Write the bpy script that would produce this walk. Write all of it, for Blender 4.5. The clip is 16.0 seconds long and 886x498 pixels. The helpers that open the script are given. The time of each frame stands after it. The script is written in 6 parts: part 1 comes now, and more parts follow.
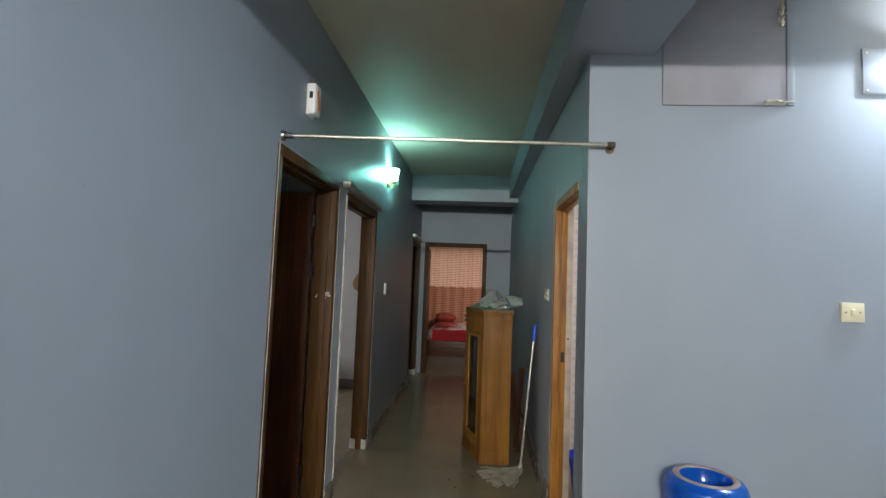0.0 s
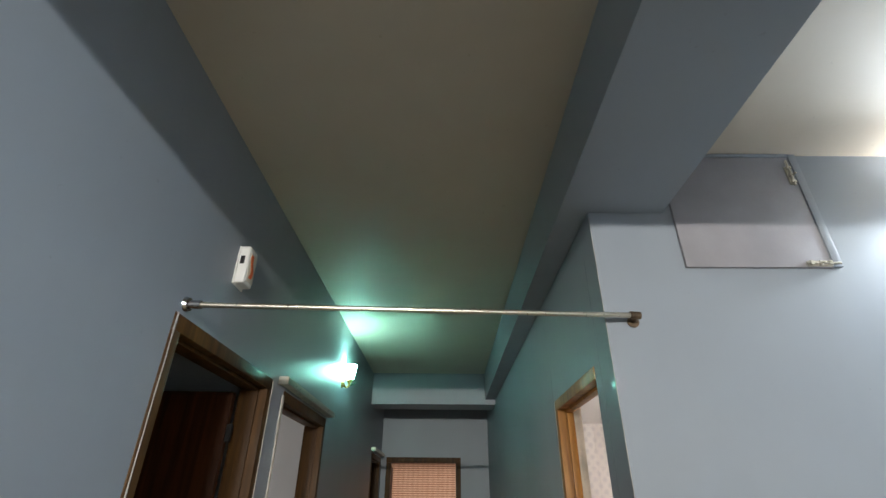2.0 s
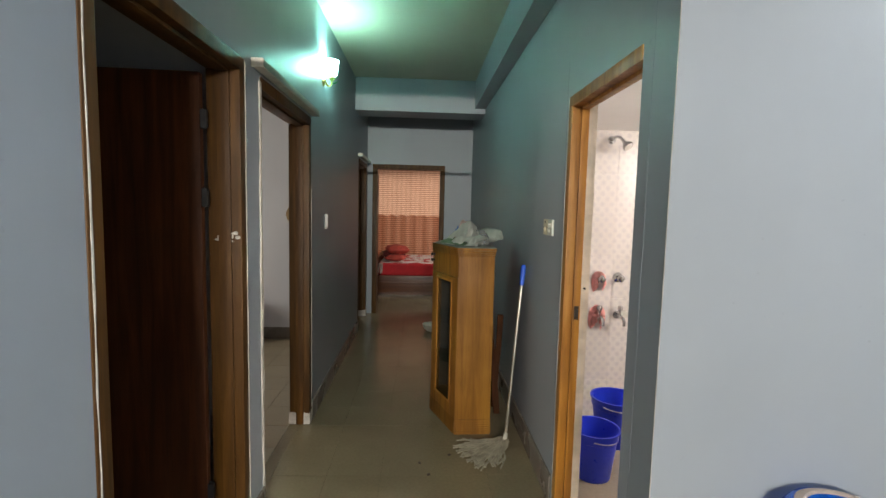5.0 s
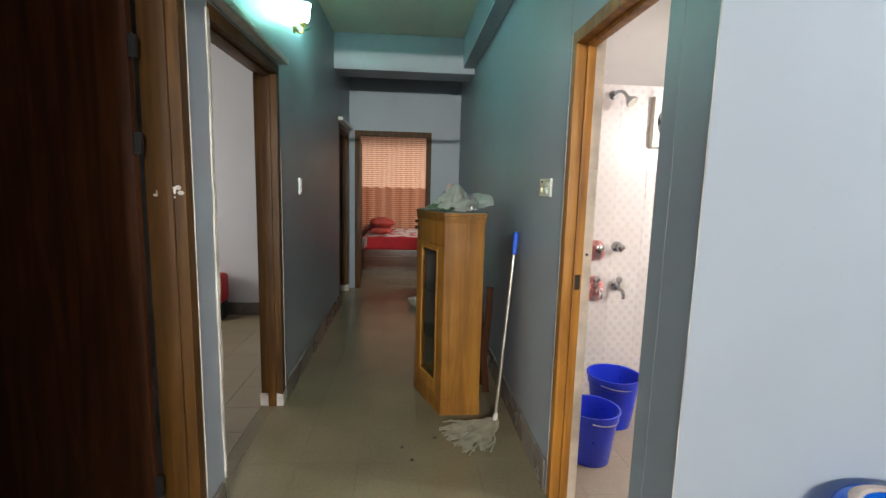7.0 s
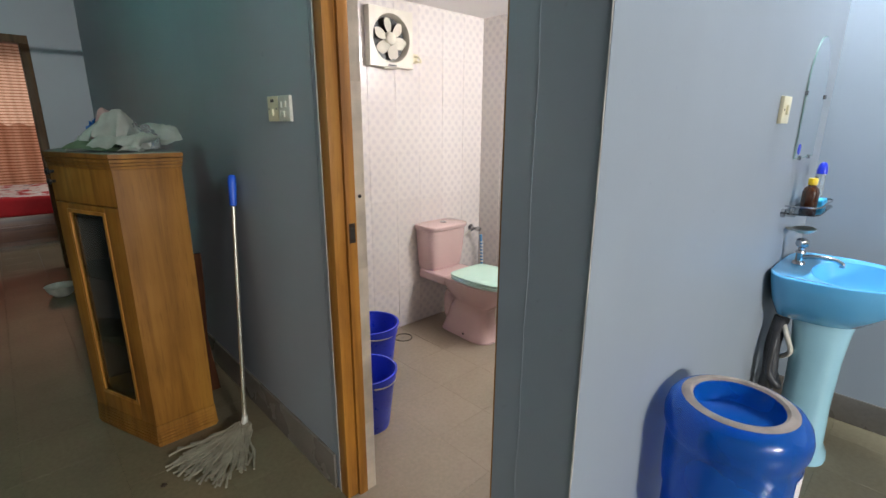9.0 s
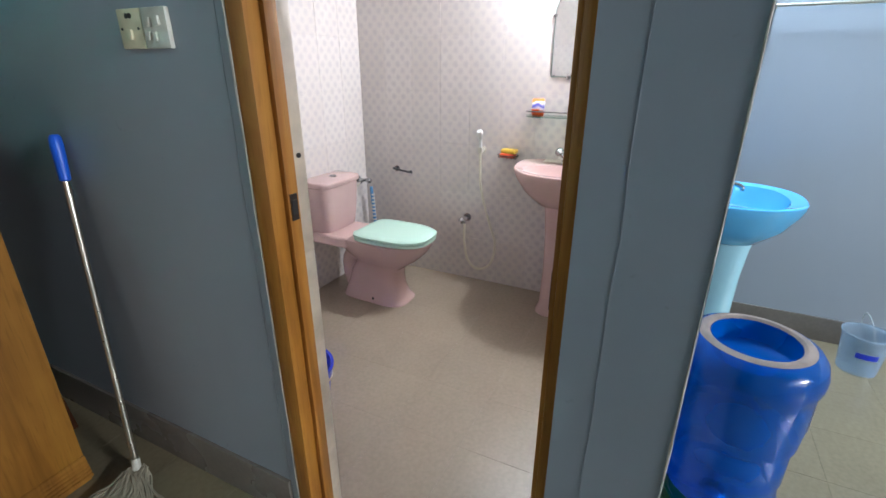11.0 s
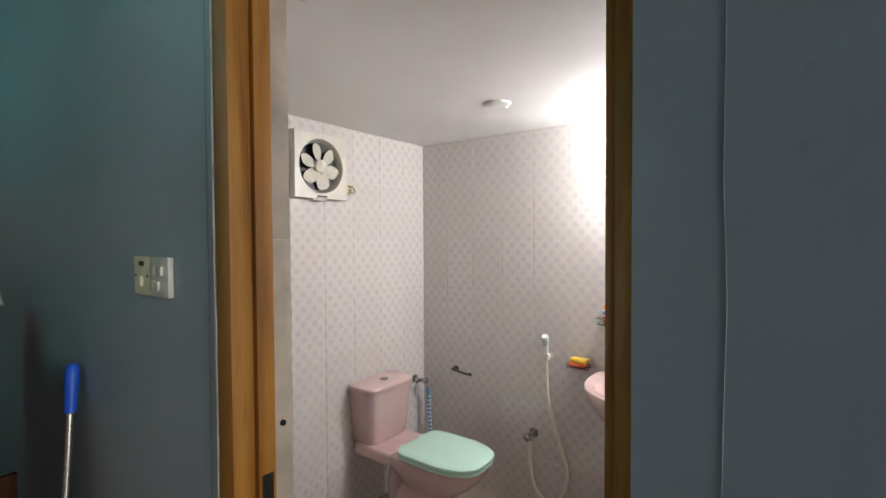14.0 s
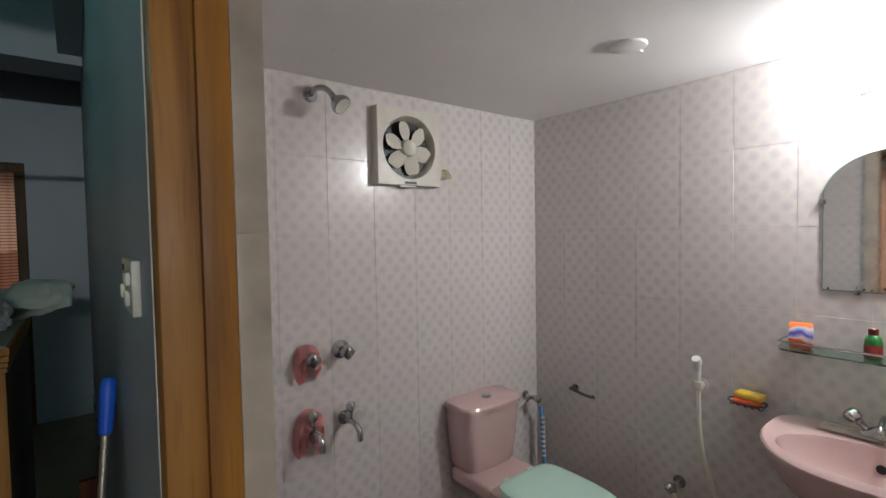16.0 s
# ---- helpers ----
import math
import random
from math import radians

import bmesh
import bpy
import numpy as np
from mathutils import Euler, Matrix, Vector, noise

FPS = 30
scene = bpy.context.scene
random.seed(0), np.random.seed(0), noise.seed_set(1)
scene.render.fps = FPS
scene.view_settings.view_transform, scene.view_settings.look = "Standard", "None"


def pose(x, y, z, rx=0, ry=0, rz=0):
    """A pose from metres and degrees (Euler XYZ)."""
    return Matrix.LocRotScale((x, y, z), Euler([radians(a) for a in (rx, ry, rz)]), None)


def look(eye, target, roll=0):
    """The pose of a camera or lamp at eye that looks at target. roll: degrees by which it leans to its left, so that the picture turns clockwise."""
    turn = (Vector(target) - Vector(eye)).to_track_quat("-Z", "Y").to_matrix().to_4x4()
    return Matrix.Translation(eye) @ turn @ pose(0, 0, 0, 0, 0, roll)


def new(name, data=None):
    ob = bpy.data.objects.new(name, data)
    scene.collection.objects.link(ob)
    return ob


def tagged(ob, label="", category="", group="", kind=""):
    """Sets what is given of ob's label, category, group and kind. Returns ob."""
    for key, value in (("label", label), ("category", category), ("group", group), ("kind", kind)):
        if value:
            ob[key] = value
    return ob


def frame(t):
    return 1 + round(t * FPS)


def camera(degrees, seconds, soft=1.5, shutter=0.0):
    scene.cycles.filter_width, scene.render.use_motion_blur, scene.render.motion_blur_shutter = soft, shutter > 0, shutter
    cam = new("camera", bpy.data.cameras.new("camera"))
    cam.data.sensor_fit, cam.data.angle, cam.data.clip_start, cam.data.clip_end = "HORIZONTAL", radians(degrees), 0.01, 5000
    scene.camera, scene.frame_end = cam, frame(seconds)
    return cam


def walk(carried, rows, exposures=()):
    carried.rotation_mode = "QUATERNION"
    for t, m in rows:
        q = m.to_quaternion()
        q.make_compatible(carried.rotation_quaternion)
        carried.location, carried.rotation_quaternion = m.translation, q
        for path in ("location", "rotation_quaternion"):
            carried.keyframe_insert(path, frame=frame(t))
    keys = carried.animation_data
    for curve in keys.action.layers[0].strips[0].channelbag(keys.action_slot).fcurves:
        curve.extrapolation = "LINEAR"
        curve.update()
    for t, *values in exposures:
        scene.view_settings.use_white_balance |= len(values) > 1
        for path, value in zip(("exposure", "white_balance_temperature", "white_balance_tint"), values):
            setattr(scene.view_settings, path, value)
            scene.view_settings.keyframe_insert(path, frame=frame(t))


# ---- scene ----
cam = camera(87.0, 16.0)
PATH = [
    (0, (0.002, 0.037, 1.49), (-0.149, 2.027, 1.62), 2.2),
    (0.5, (-0.026, 0.232, 1.495), (-0.069, 2.223, 1.677), 2.4),
    (1, (-0.105, 0.397, 1.523), (0.009, 2.356, 1.911), 0.7),
    (1.5, (-0.108, 0.525, 1.526), (-0.002, 2.411, 2.182), 0.5),
    (2, (-0.063, 0.669, 1.565), (-0.078, 2.429, 2.516), 0.5),
    (2.5, (-0.06, 0.724, 1.605), (-0.108, 2.28, 2.862), 1.3),
    (3, (-0.077, 0.773, 1.615), (-0.099, 2.309, 2.896), 0.5),
    (3.5, (-0.125, 0.864, 1.6), (-0.121, 2.693, 2.41), 0.3),
    (4, (-0.148, 0.921, 1.58), (-0.104, 2.872, 2.018), 0.6),
    (4.5, (-0.173, 0.963, 1.535), (-0.093, 2.961, 1.589), 1.5),
    (4.7, (-0.18, 0.976, 1.521), (-0.088, 2.972, 1.432), 1.4),
    (6.8, (-0.177, 1.209, 1.412), (-0.063, 3.18, 1.091), 1.5),
    (7, (-0.147, 1.264, 1.41), (0.003, 3.24, 1.138), 1.5),
    (7.5, (-0.142, 1.4, 1.396), (0.373, 3.317, 1.145), 1.1),
    (8, (-0.218, 1.533, 1.41), (0.793, 3.238, 1.141), 0.6),
    (8.5, (-0.267, 1.665, 1.382), (0.925, 3.232, 1.031), 2.0),
    (9, (-0.233, 1.872, 1.361), (1.093, 3.277, 0.845), 0.3),
    (9.2, (-0.21, 1.932, 1.355), (1.15, 3.273, 0.762), 0.2),
    (11.3, (-0.253, 2.387, 1.337), (1.455, 3.159, 0.642), 0.6),
    (11.5, (-0.264, 2.398, 1.37), (1.471, 3.177, 0.75), 0.7),
    (12, (-0.277, 2.4, 1.431), (1.5, 3.205, 0.99), 1.0),
    (12.5, (-0.256, 2.384, 1.457), (1.537, 3.227, 1.186), 0.8),
    (13, (-0.144, 2.338, 1.488), (1.623, 3.266, 1.362), 0.6),
    (13.5, (-0.025, 2.328, 1.496), (1.662, 3.401, 1.457), 0.0),
    (14, (0.071, 2.369, 1.491), (1.675, 3.562, 1.441), -0.3),
    (14.5, (0.145, 2.446, 1.482), (1.691, 3.712, 1.412), -0.3),
    (15, (0.233, 2.525, 1.481), (1.693, 3.888, 1.392), -0.9),
    (15.2, (0.259, 2.543, 1.48), (1.693, 3.935, 1.39), -1.1),
    (15.5, (0.324, 2.553, 1.478), (1.673, 4.028, 1.393), -1.3),
    (16, (0.439, 2.574, 1.487), (1.673, 4.146, 1.412), -1.0),
]
EXPOSURES = [
    (0, 0.12, 6550, 10), (1.5, 0.14, 6900, 10), (2.5, 0.15, 6800, 10), (4, 0.28, 7100, 10), (4.7, 0.5, 7150, 11), (7, 0.9, 6700, 10),
    (8, 0.7, 6550, 10), (9, 0.4, 6500, 10), (11.5, 0.55, 5850, 8), (12.5, 0.22, 5900, 8), (13, 0.12, 6150, 9),
    (14, -0.08, 6400, 9), (15, -0.38, 6400, 9), (15.5, -0.68, 6400, 9), (16, -0.83, 6300, 9),
]
walk(cam, [(t, look(eye, target, roll)) for t, eye, target, roll in PATH], EXPOSURES)

# ---- world, lights, exposure ----
world = bpy.data.worlds.new("world")
world.use_nodes = True
world.node_tree.nodes["Background"].inputs[0].default_value = (0.55, 0.65, 0.8, 1)
world.node_tree.nodes["Background"].inputs[1].default_value = 0.002
scene.world = world


def area(name, m, sx, sy, watts, col, spread=180):
    d = bpy.data.lights.new(name, "AREA")
    d.shape, d.size, d.size_y, d.energy, d.color, d.spread = "RECTANGLE", sx, sy, watts, col, radians(spread)
    ob = new(name, d)
    ob.matrix_world = m
    return ob


def bulb(name, loc, watts, col, r):
    d = bpy.data.lights.new(name, "POINT")
    d.energy, d.color, d.shadow_soft_size = watts, col, r
    ob = new(name, d)
    ob.location = loc
    return ob


COOL = (0.70, 0.85, 1.0)
area("tube_light_glow", look((2.2, 2.17, 2.67), (2.05, 1.0, 1.7)), 0.55, 0.03, 58, COOL)
area("room_tube_glow", look((-0.15, -3.10, 2.31), (0.0, 2.0, 1.85)), 0.9, 0.03, 172, (1.0, 0.985, 0.95))
bulb("sconce_glow", (-0.858, 4.58, 2.525), 8.0, (0.45, 1.0, 0.96), 0.022)
bulb("bathroom_bulb_glow", (2.27, 2.76, 1.955), 38, (0.95, 0.98, 0.99), 0.035)
# Added fill from the unseen south wall, brightening the corridor mouth; no known window.
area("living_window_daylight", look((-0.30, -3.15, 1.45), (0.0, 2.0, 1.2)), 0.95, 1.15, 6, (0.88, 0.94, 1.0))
area("bedroom_daylight", look((-0.3, 10.62, 1.3), (-0.3, 8.0, 1.0)), 2.6, 1.7, 13, (1.0, 0.97, 0.94))
# Out-of-view lamp added to brighten the bed; its side window is assumed.
area("bedroom_side_daylight", look((2.13, 9.0, 1.45), (0.0, 9.2, 0.5)), 0.9, 1.1, 34, (1.0, 0.97, 0.94))
area("side_room_daylight", look((-3.92, 4.9, 1.45), (-1.0, 5.0, 1.2)), 1.0, 1.3, 20, (1.0, 0.98, 0.93))
area("side_room_curtain_daylight", look((-3.99, 3.72, 1.3), (-1.0, 3.72, 1.3)), 0.8, 1.5, 7, (1.0, 0.97, 0.92))

# ---- materials ----


def nodes(name):
    m = bpy.data.materials.new(name)
    m.use_nodes = True
    return m, m.node_tree, m.node_tree.nodes["Principled BSDF"]


def link(nt, a, b):
    nt.links.new(a, b)


def noise_tex(nt, scale, detail=4, coord="Object", stretch=(1, 1, 1)):
    tc = nt.nodes.new("ShaderNodeTexCoord")
    mp = nt.nodes.new("ShaderNodeMapping")
    mp.inputs["Scale"].default_value = stretch
    n = nt.nodes.new("ShaderNodeTexNoise")
    n.inputs["Scale"].default_value, n.inputs["Detail"].default_value = scale, detail
    link(nt, tc.outputs[coord], mp.inputs[0])
    link(nt, mp.outputs[0], n.inputs["Vector"])
    return n


def ramp(nt, fac, stops):
    r = nt.nodes.new("ShaderNodeValToRGB")
    while len(r.color_ramp.elements) < len(stops):
        r.color_ramp.elements.new(0.5)
    for e, (p, c) in zip(r.color_ramp.elements, stops):
        e.position, e.color = p, (*c, 1) if len(c) == 3 else c
    link(nt, fac, r.inputs[0])
    return r


def mix(nt, fac, a, b, blend="MIX"):
    m = nt.nodes.new("ShaderNodeMix")
    m.data_type, m.blend_type = "RGBA", blend
    for sock, v in ((m.inputs[0], fac), (m.inputs[6], a), (m.inputs[7], b)):
        if isinstance(v, (int, float)):
            sock.default_value = v
        elif isinstance(v, tuple):
            sock.default_value = (*v, 1)
        else:
            link(nt, v, sock)
    return m.outputs[2]


def bump(nt, b, height, strength, dist):
    n = nt.nodes.new("ShaderNodeBump")
    n.inputs["Strength"].default_value, n.inputs["Distance"].default_value = strength, dist
    link(nt, height, n.inputs["Height"])
    link(nt, n.outputs[0], b.inputs["Normal"])


def mat(name, col, rough=0.5, metal=0.0, var=0.12, vscale=3.0, grain=120.0, gbump=0.15, gdist=0.001, alpha_trans=0.0, rand=0.0, coat=0.0, sub=0.0, coord="Object"):
    m, nt, b = nodes(name)
    big = noise_tex(nt, vscale, 5, coord)
    dark = tuple(c * (1 - var) for c in col)
    lite = tuple(min(1, c * (1 + var * 0.6)) for c in col)
    c = ramp(nt, big.outputs[0], [(0.3, dark), (0.7, lite)]).outputs[0]
    if rand:
        oi = nt.nodes.new("ShaderNodeObjectInfo")
        r = ramp(nt, oi.outputs["Random"], [(0, (1 - rand,) * 3), (1, (1, 1, 1))])
        c = mix(nt, 1.0, c, r.outputs[0], "MULTIPLY")
    link(nt, c, b.inputs["Base Color"])
    fine = noise_tex(nt, grain, 3, coord)
    rr = ramp(nt, fine.outputs[0], [(0.3, (max(0.02, rough - 0.06),) * 3), (0.7, (min(1, rough + 0.08),) * 3)])
    link(nt, rr.outputs[0], b.inputs["Roughness"])
    b.inputs["Metallic"].default_value = metal
    b.inputs["Coat Weight"].default_value = coat
    b.inputs["Transmission Weight"].default_value = alpha_trans
    if sub:
        b.inputs["Subsurface Weight"].default_value = sub
    if gbump:
        bump(nt, b, fine.outputs[0], gbump, gdist)
    return m


def wall_paint(name, col, rough=0.45):
    """Emulsion on plaster: faint roller texture, broad unevenness, a few scuffs."""
    m, nt, b = nodes(name)
    big = noise_tex(nt, 1.3, 6)
    c = ramp(nt, big.outputs[0], [(0.3, tuple(v * 0.94 for v in col)), (0.7, tuple(v * 1.03 for v in col))]).outputs[0]
    streak = noise_tex(nt, 5.0, 6, stretch=(1, 1, 0.25))
    s = ramp(nt, streak.outputs[0], [(0.42, (0.985, 0.985, 0.985)), (0.55, (1, 1, 1))]).outputs[0]
    c = mix(nt, 1.0, c, s, "MULTIPLY")
    spot = noise_tex(nt, 26.0, 2)
    sp = ramp(nt, spot.outputs[0], [(0.22, (0.8, 0.79, 0.77)), (0.27, (1, 1, 1))]).outputs[0]
    c = mix(nt, 0.5, c, sp, "MULTIPLY")
    link(nt, c, b.inputs["Base Color"])
    fine = noise_tex(nt, 160, 4)
    mid = noise_tex(nt, 7, 3)
    h = mix(nt, 0.75, fine.outputs[0], mid.outputs[0])
    bump(nt, b, h, 0.25, 0.0025)
    b.inputs["Roughness"].default_value = rough
    return m


def wood(name, dark, mid, light, axis="Z", rough=0.35, scale=1.0, coat=0.15, spec=0.5):
    m, nt, b = nodes(name)
    st = {"Z": (1, 1, 0.06), "X": (0.06, 1, 1), "Y": (1, 0.06, 1)}[axis]
    g = noise_tex(nt, 26 * scale, 8, stretch=st)
    g.inputs["Distortion"].default_value = 0.6
    c = ramp(nt, g.outputs[0], [(0.28, dark), (0.5, mid), (0.72, light)]).outputs[0]
    big = noise_tex(nt, 3.2, 4)
    w = ramp(nt, big.outputs[0], [(0.3, (0.78, 0.76, 0.74)), (0.7, (1, 1, 1))]).outputs[0]
    c = mix(nt, 1.0, c, w, "MULTIPLY")
    pores = noise_tex(nt, 190 * scale, 3, stretch=st)
    p = ramp(nt, pores.outputs[0], [(0.33, (0.72, 0.7, 0.68)), (0.45, (1, 1, 1))]).outputs[0]
    c = mix(nt, 0.6, c, p, "MULTIPLY")
    link(nt, c, b.inputs["Base Color"])
    rr = ramp(nt, big.outputs[0], [(0.3, (rough + 0.15,) * 3), (0.7, (rough - 0.05,) * 3)])
    link(nt, rr.outputs[0], b.inputs["Roughness"])
    b.inputs["Coat Weight"].default_value = coat
    b.inputs["Coat Roughness"].default_value = 0.25
    b.inputs["Specular IOR Level"].default_value = spec
    bump(nt, b, g.outputs[0], 0.2, 0.001)
    return m


def spotted_tile(name, base, spot):
    """Glazed wall tile with a staggered print of soft round flowers; the print follows each tile."""
    m, nt, b = nodes(name)
    tc = nt.nodes.new("ShaderNodeTexCoord")
    sep = nt.nodes.new("ShaderNodeSeparateXYZ")
    link(nt, tc.outputs["Object"], sep.inputs[0])

    def math_node(op, a, v=None):
        n = nt.nodes.new("ShaderNodeMath")
        n.operation = op
        link(nt, a, n.inputs[0])
        if v is not None:
            if isinstance(v, (int, float)):
                n.inputs[1].default_value = v
            else:
                link(nt, v, n.inputs[1])
        return n.outputs[0]

    def lattice(ox, oz):
        fx = math_node("SUBTRACT", math_node("FRACT", math_node("ADD", math_node("MULTIPLY", sep.outputs[0], 1 / 0.0667), 10 + ox)), 0.5)
        fz = math_node("SUBTRACT", math_node("FRACT", math_node("ADD", math_node("MULTIPLY", sep.outputs[2], 1 / 0.075), 10 + oz)), 0.5)
        fz = math_node("MULTIPLY", fz, 1.12)
        return math_node("SQRT", math_node("ADD", math_node("MULTIPLY", fx, fx), math_node("MULTIPLY", fz, fz)))

    d = math_node("MINIMUM", lattice(0.0, 0.0), lattice(0.5, 0.5))
    wob = noise_tex(nt, 75, 3)
    d2 = math_node("ADD", d, math_node("MULTIPLY", math_node("SUBTRACT", wob.outputs[0], 0.5), 0.30))
    s = ramp(nt, d2, [(0.08, (1, 1, 1)), (0.20, (0.6, 0.6, 0.6)), (0.34, (0, 0, 0))]).outputs[0]
    cloud = noise_tex(nt, 9, 4, "Generated")
    base_c = ramp(nt, cloud.outputs[0], [(0.3, tuple(v * 0.95 for v in base)), (0.7, base)]).outputs[0]
    oi = nt.nodes.new("ShaderNodeObjectInfo")
    r = ramp(nt, oi.outputs["Random"], [(0, (0.94, 0.93, 0.92)), (1, (1, 1, 1))])
    base_c = mix(nt, 1.0, base_c, r.outputs[0], "MULTIPLY")
    c = mix(nt, s, base_c, spot)
    link(nt, c, b.inputs["Base Color"])
    b.inputs["Roughness"].default_value = 0.16
    fine = noise_tex(nt, 14, 2)
    bump(nt, b, fine.outputs[0], 0.06, 0.004)
    return m


def floor_tile(name, col, rough, dirt=0.75):
    m, nt, b = nodes(name)
    big = noise_tex(nt, 2.2, 6)
    fleck = noise_tex(nt, 60, 5)
    place = nt.nodes.new("ShaderNodeNewGeometry")
    for n in (big, fleck):
        link(nt, place.outputs["Position"], n.inputs["Vector"])
    c = ramp(nt, fleck.outputs[0], [(0.3, tuple(v * 0.86 for v in col)), (0.7, col)]).outputs[0]
    st = ramp(nt, big.outputs[0], [(0.3, (dirt,) * 3), (0.62, (1, 1, 1))]).outputs[0]
    c = mix(nt, 1.0, c, st, "MULTIPLY")
    oi = nt.nodes.new("ShaderNodeObjectInfo")
    r = ramp(nt, oi.outputs["Random"], [(0, (0.965, 0.965, 0.965)), (1, (1, 1, 1))])
    c = mix(nt, 1.0, c, r.outputs[0], "MULTIPLY")
    link(nt, c, b.inputs["Base Color"])
    rr = ramp(nt, big.outputs[0], [(0.3, (rough + 0.05,) * 3), (0.7, (rough,) * 3)])
    link(nt, rr.outputs[0], b.inputs["Roughness"])
    bump(nt, b, fleck.outputs[0], 0.03, 0.0005)
    return m


def emit(name, col, strength):
    m, nt, b = nodes(name)
    b.inputs["Base Color"].default_value = (*col, 1)
    b.inputs["Emission Color"].default_value = (*col, 1)
    b.inputs["Emission Strength"].default_value = strength
    return m


def glass(name, col, rough=0.02, ior=1.45):
    m, nt, b = nodes(name)
    b.inputs["Base Color"].default_value = (*col, 1)
    b.inputs["Transmission Weight"].default_value = 1
    b.inputs["Roughness"].default_value = rough
    b.inputs["IOR"].default_value = ior
    return m


M_BLUE = wall_paint("blue_grey_wall_paint", (0.262, 0.294, 0.330))
M_CEIL = wall_paint("warm_white_ceiling_paint", (0.50, 0.435, 0.35), 0.6)
M_BATHCEIL = wall_paint("bathroom_ceiling_paint", (0.81, 0.79, 0.78), 0.5)
M_ROOM = wall_paint("side_room_wall_paint", (0.62, 0.65, 0.70))
M_TILE = spotted_tile("flower_print_wall_tile", (0.72, 0.67, 0.64), (0.59, 0.545, 0.545))
M_GROUT = mat("tile_grout", (0.66, 0.60, 0.56), 0.8, var=0.3, vscale=8)
M_FLOOR = floor_tile("taupe_floor_tile", (0.215, 0.178, 0.112), 0.20, 0.86)
M_FGROUT = mat("floor_joint", (0.185, 0.155, 0.105), 0.7, var=0.3, vscale=6)
M_BFLOOR = floor_tile("bathroom_floor_tile", (0.34, 0.275, 0.21), 0.33, 0.90)
M_BGROUT = mat("bathroom_floor_joint", (0.31, 0.257, 0.205), 0.6, var=0.1, vscale=6)
M_SKIRT = floor_tile("skirting_tile", (0.165, 0.145, 0.125), 0.25, 0.8)
M_DOOR = wood("dark_red_brown_door_wood", (0.026, 0.0075, 0.002), (0.060, 0.017, 0.0045), (0.095, 0.029, 0.008), rough=0.5, coat=0.0, spec=0.2)
M_FRAME = wood("brown_varnished_frame_wood", (0.042, 0.018, 0.004), (0.078, 0.034, 0.0065), (0.115, 0.052, 0.011), rough=0.48, coat=0.0, spec=0.25)
M_OAK = wood("honey_varnished_frame_wood", (0.22, 0.085, 0.011), (0.36, 0.150, 0.021), (0.46, 0.21, 0.036), rough=0.42, coat=0.05, spec=0.35)
M_CAB = wood("golden_oak_veneer", (0.17, 0.066, 0.008), (0.26, 0.110, 0.014), (0.33, 0.152, 0.022), rough=0.55, scale=0.8, coat=0.0, spec=0.3)
# Near-black brown: the cabinet's inner shade put into colour; also colours the floor crumbs.
M_CABDARK = mat("cabinet_shade_and_crumb_brown", (0.035, 0.017, 0.007), 0.6)
M_CABTOP = mat("grey_green_laminate", (0.16, 0.18, 0.15), 0.4, var=0.3, vscale=6)
M_PLASTER = mat("chipped_white_plaster", (0.52, 0.49, 0.44), 0.85, var=0.35, vscale=14, grain=90, gbump=0.6, gdist=0.004)
M_WHITE = mat("white_plastic", (0.74, 0.74, 0.72), 0.35, var=0.06)
M_BRONZE = mat("dark_bronzed_steel", (0.07, 0.055, 0.045), 0.45, 0.8, var=0.4, vscale=25)
M_CREAM = mat("cream_plastic", (0.66, 0.60, 0.42), 0.38, var=0.1, vscale=12)
M_GREYPLATE = mat("worn_grey_white_plastic", (0.55, 0.54, 0.47), 0.4, var=0.25, vscale=18)
M_BLACK = mat("black_plastic", (0.012, 0.012, 0.013), 0.4)
M_CHROME = mat("chrome", (0.50, 0.50, 0.51), 0.13, 1.0, var=0.15, vscale=20, gbump=0.03)
M_STEEL = mat("dull_steel", (0.66, 0.62, 0.53), 0.32, 1.0, var=0.12, vscale=9, gbump=0.03)
M_BRASS = mat("brass", (0.55, 0.36, 0.13), 0.28, 1.0, var=0.2)
M_PINK = mat("pink_glazed_ceramic", (0.61, 0.43, 0.41), 0.10, var=0.05, coat=0.4, gbump=0.02, vscale=5)
M_PINKDIRT = mat("scaled_pink_ceramic", (0.60, 0.46, 0.38), 0.35, var=0.25, vscale=15)
M_MINT, nt_, b_ = nodes("mint_plastic")
n_ = noise_tex(nt_, 3, 3)
link(nt_, ramp(nt_, n_.outputs[0], [(0.3, (0.50, 0.73, 0.62)), (0.7, (0.54, 0.76, 0.65))]).outputs[0], b_.inputs["Base Color"])
b_.inputs["Roughness"].default_value = 0.27
M_SKY = mat("sky_blue_glazed_ceramic", (0.10, 0.39, 0.68), 0.10, var=0.05, coat=0.4, gbump=0.02)
M_PALE = mat("pale_blue_glazed_ceramic", (0.34, 0.60, 0.70), 0.16, var=0.06, coat=0.3, gbump=0.02)
M_BUCKET = mat("royal_blue_plastic", (0.010, 0.032, 0.52), 0.33, var=0.05, gbump=0.01, grain=40)
M_IVORY = mat("ivory_plastic", (0.66, 0.62, 0.53), 0.36, var=0.12, vscale=10)
M_MIRROR = mat("mirror_silver", (0.86, 0.88, 0.88), 0.01, 1.0, var=0.02, gbump=0)
M_MIREDGE = mat("mirror_edge_glass", (0.28, 0.42, 0.38), 0.2)
M_GLASS = glass("cabinet_glass", (0.50, 0.56, 0.54))
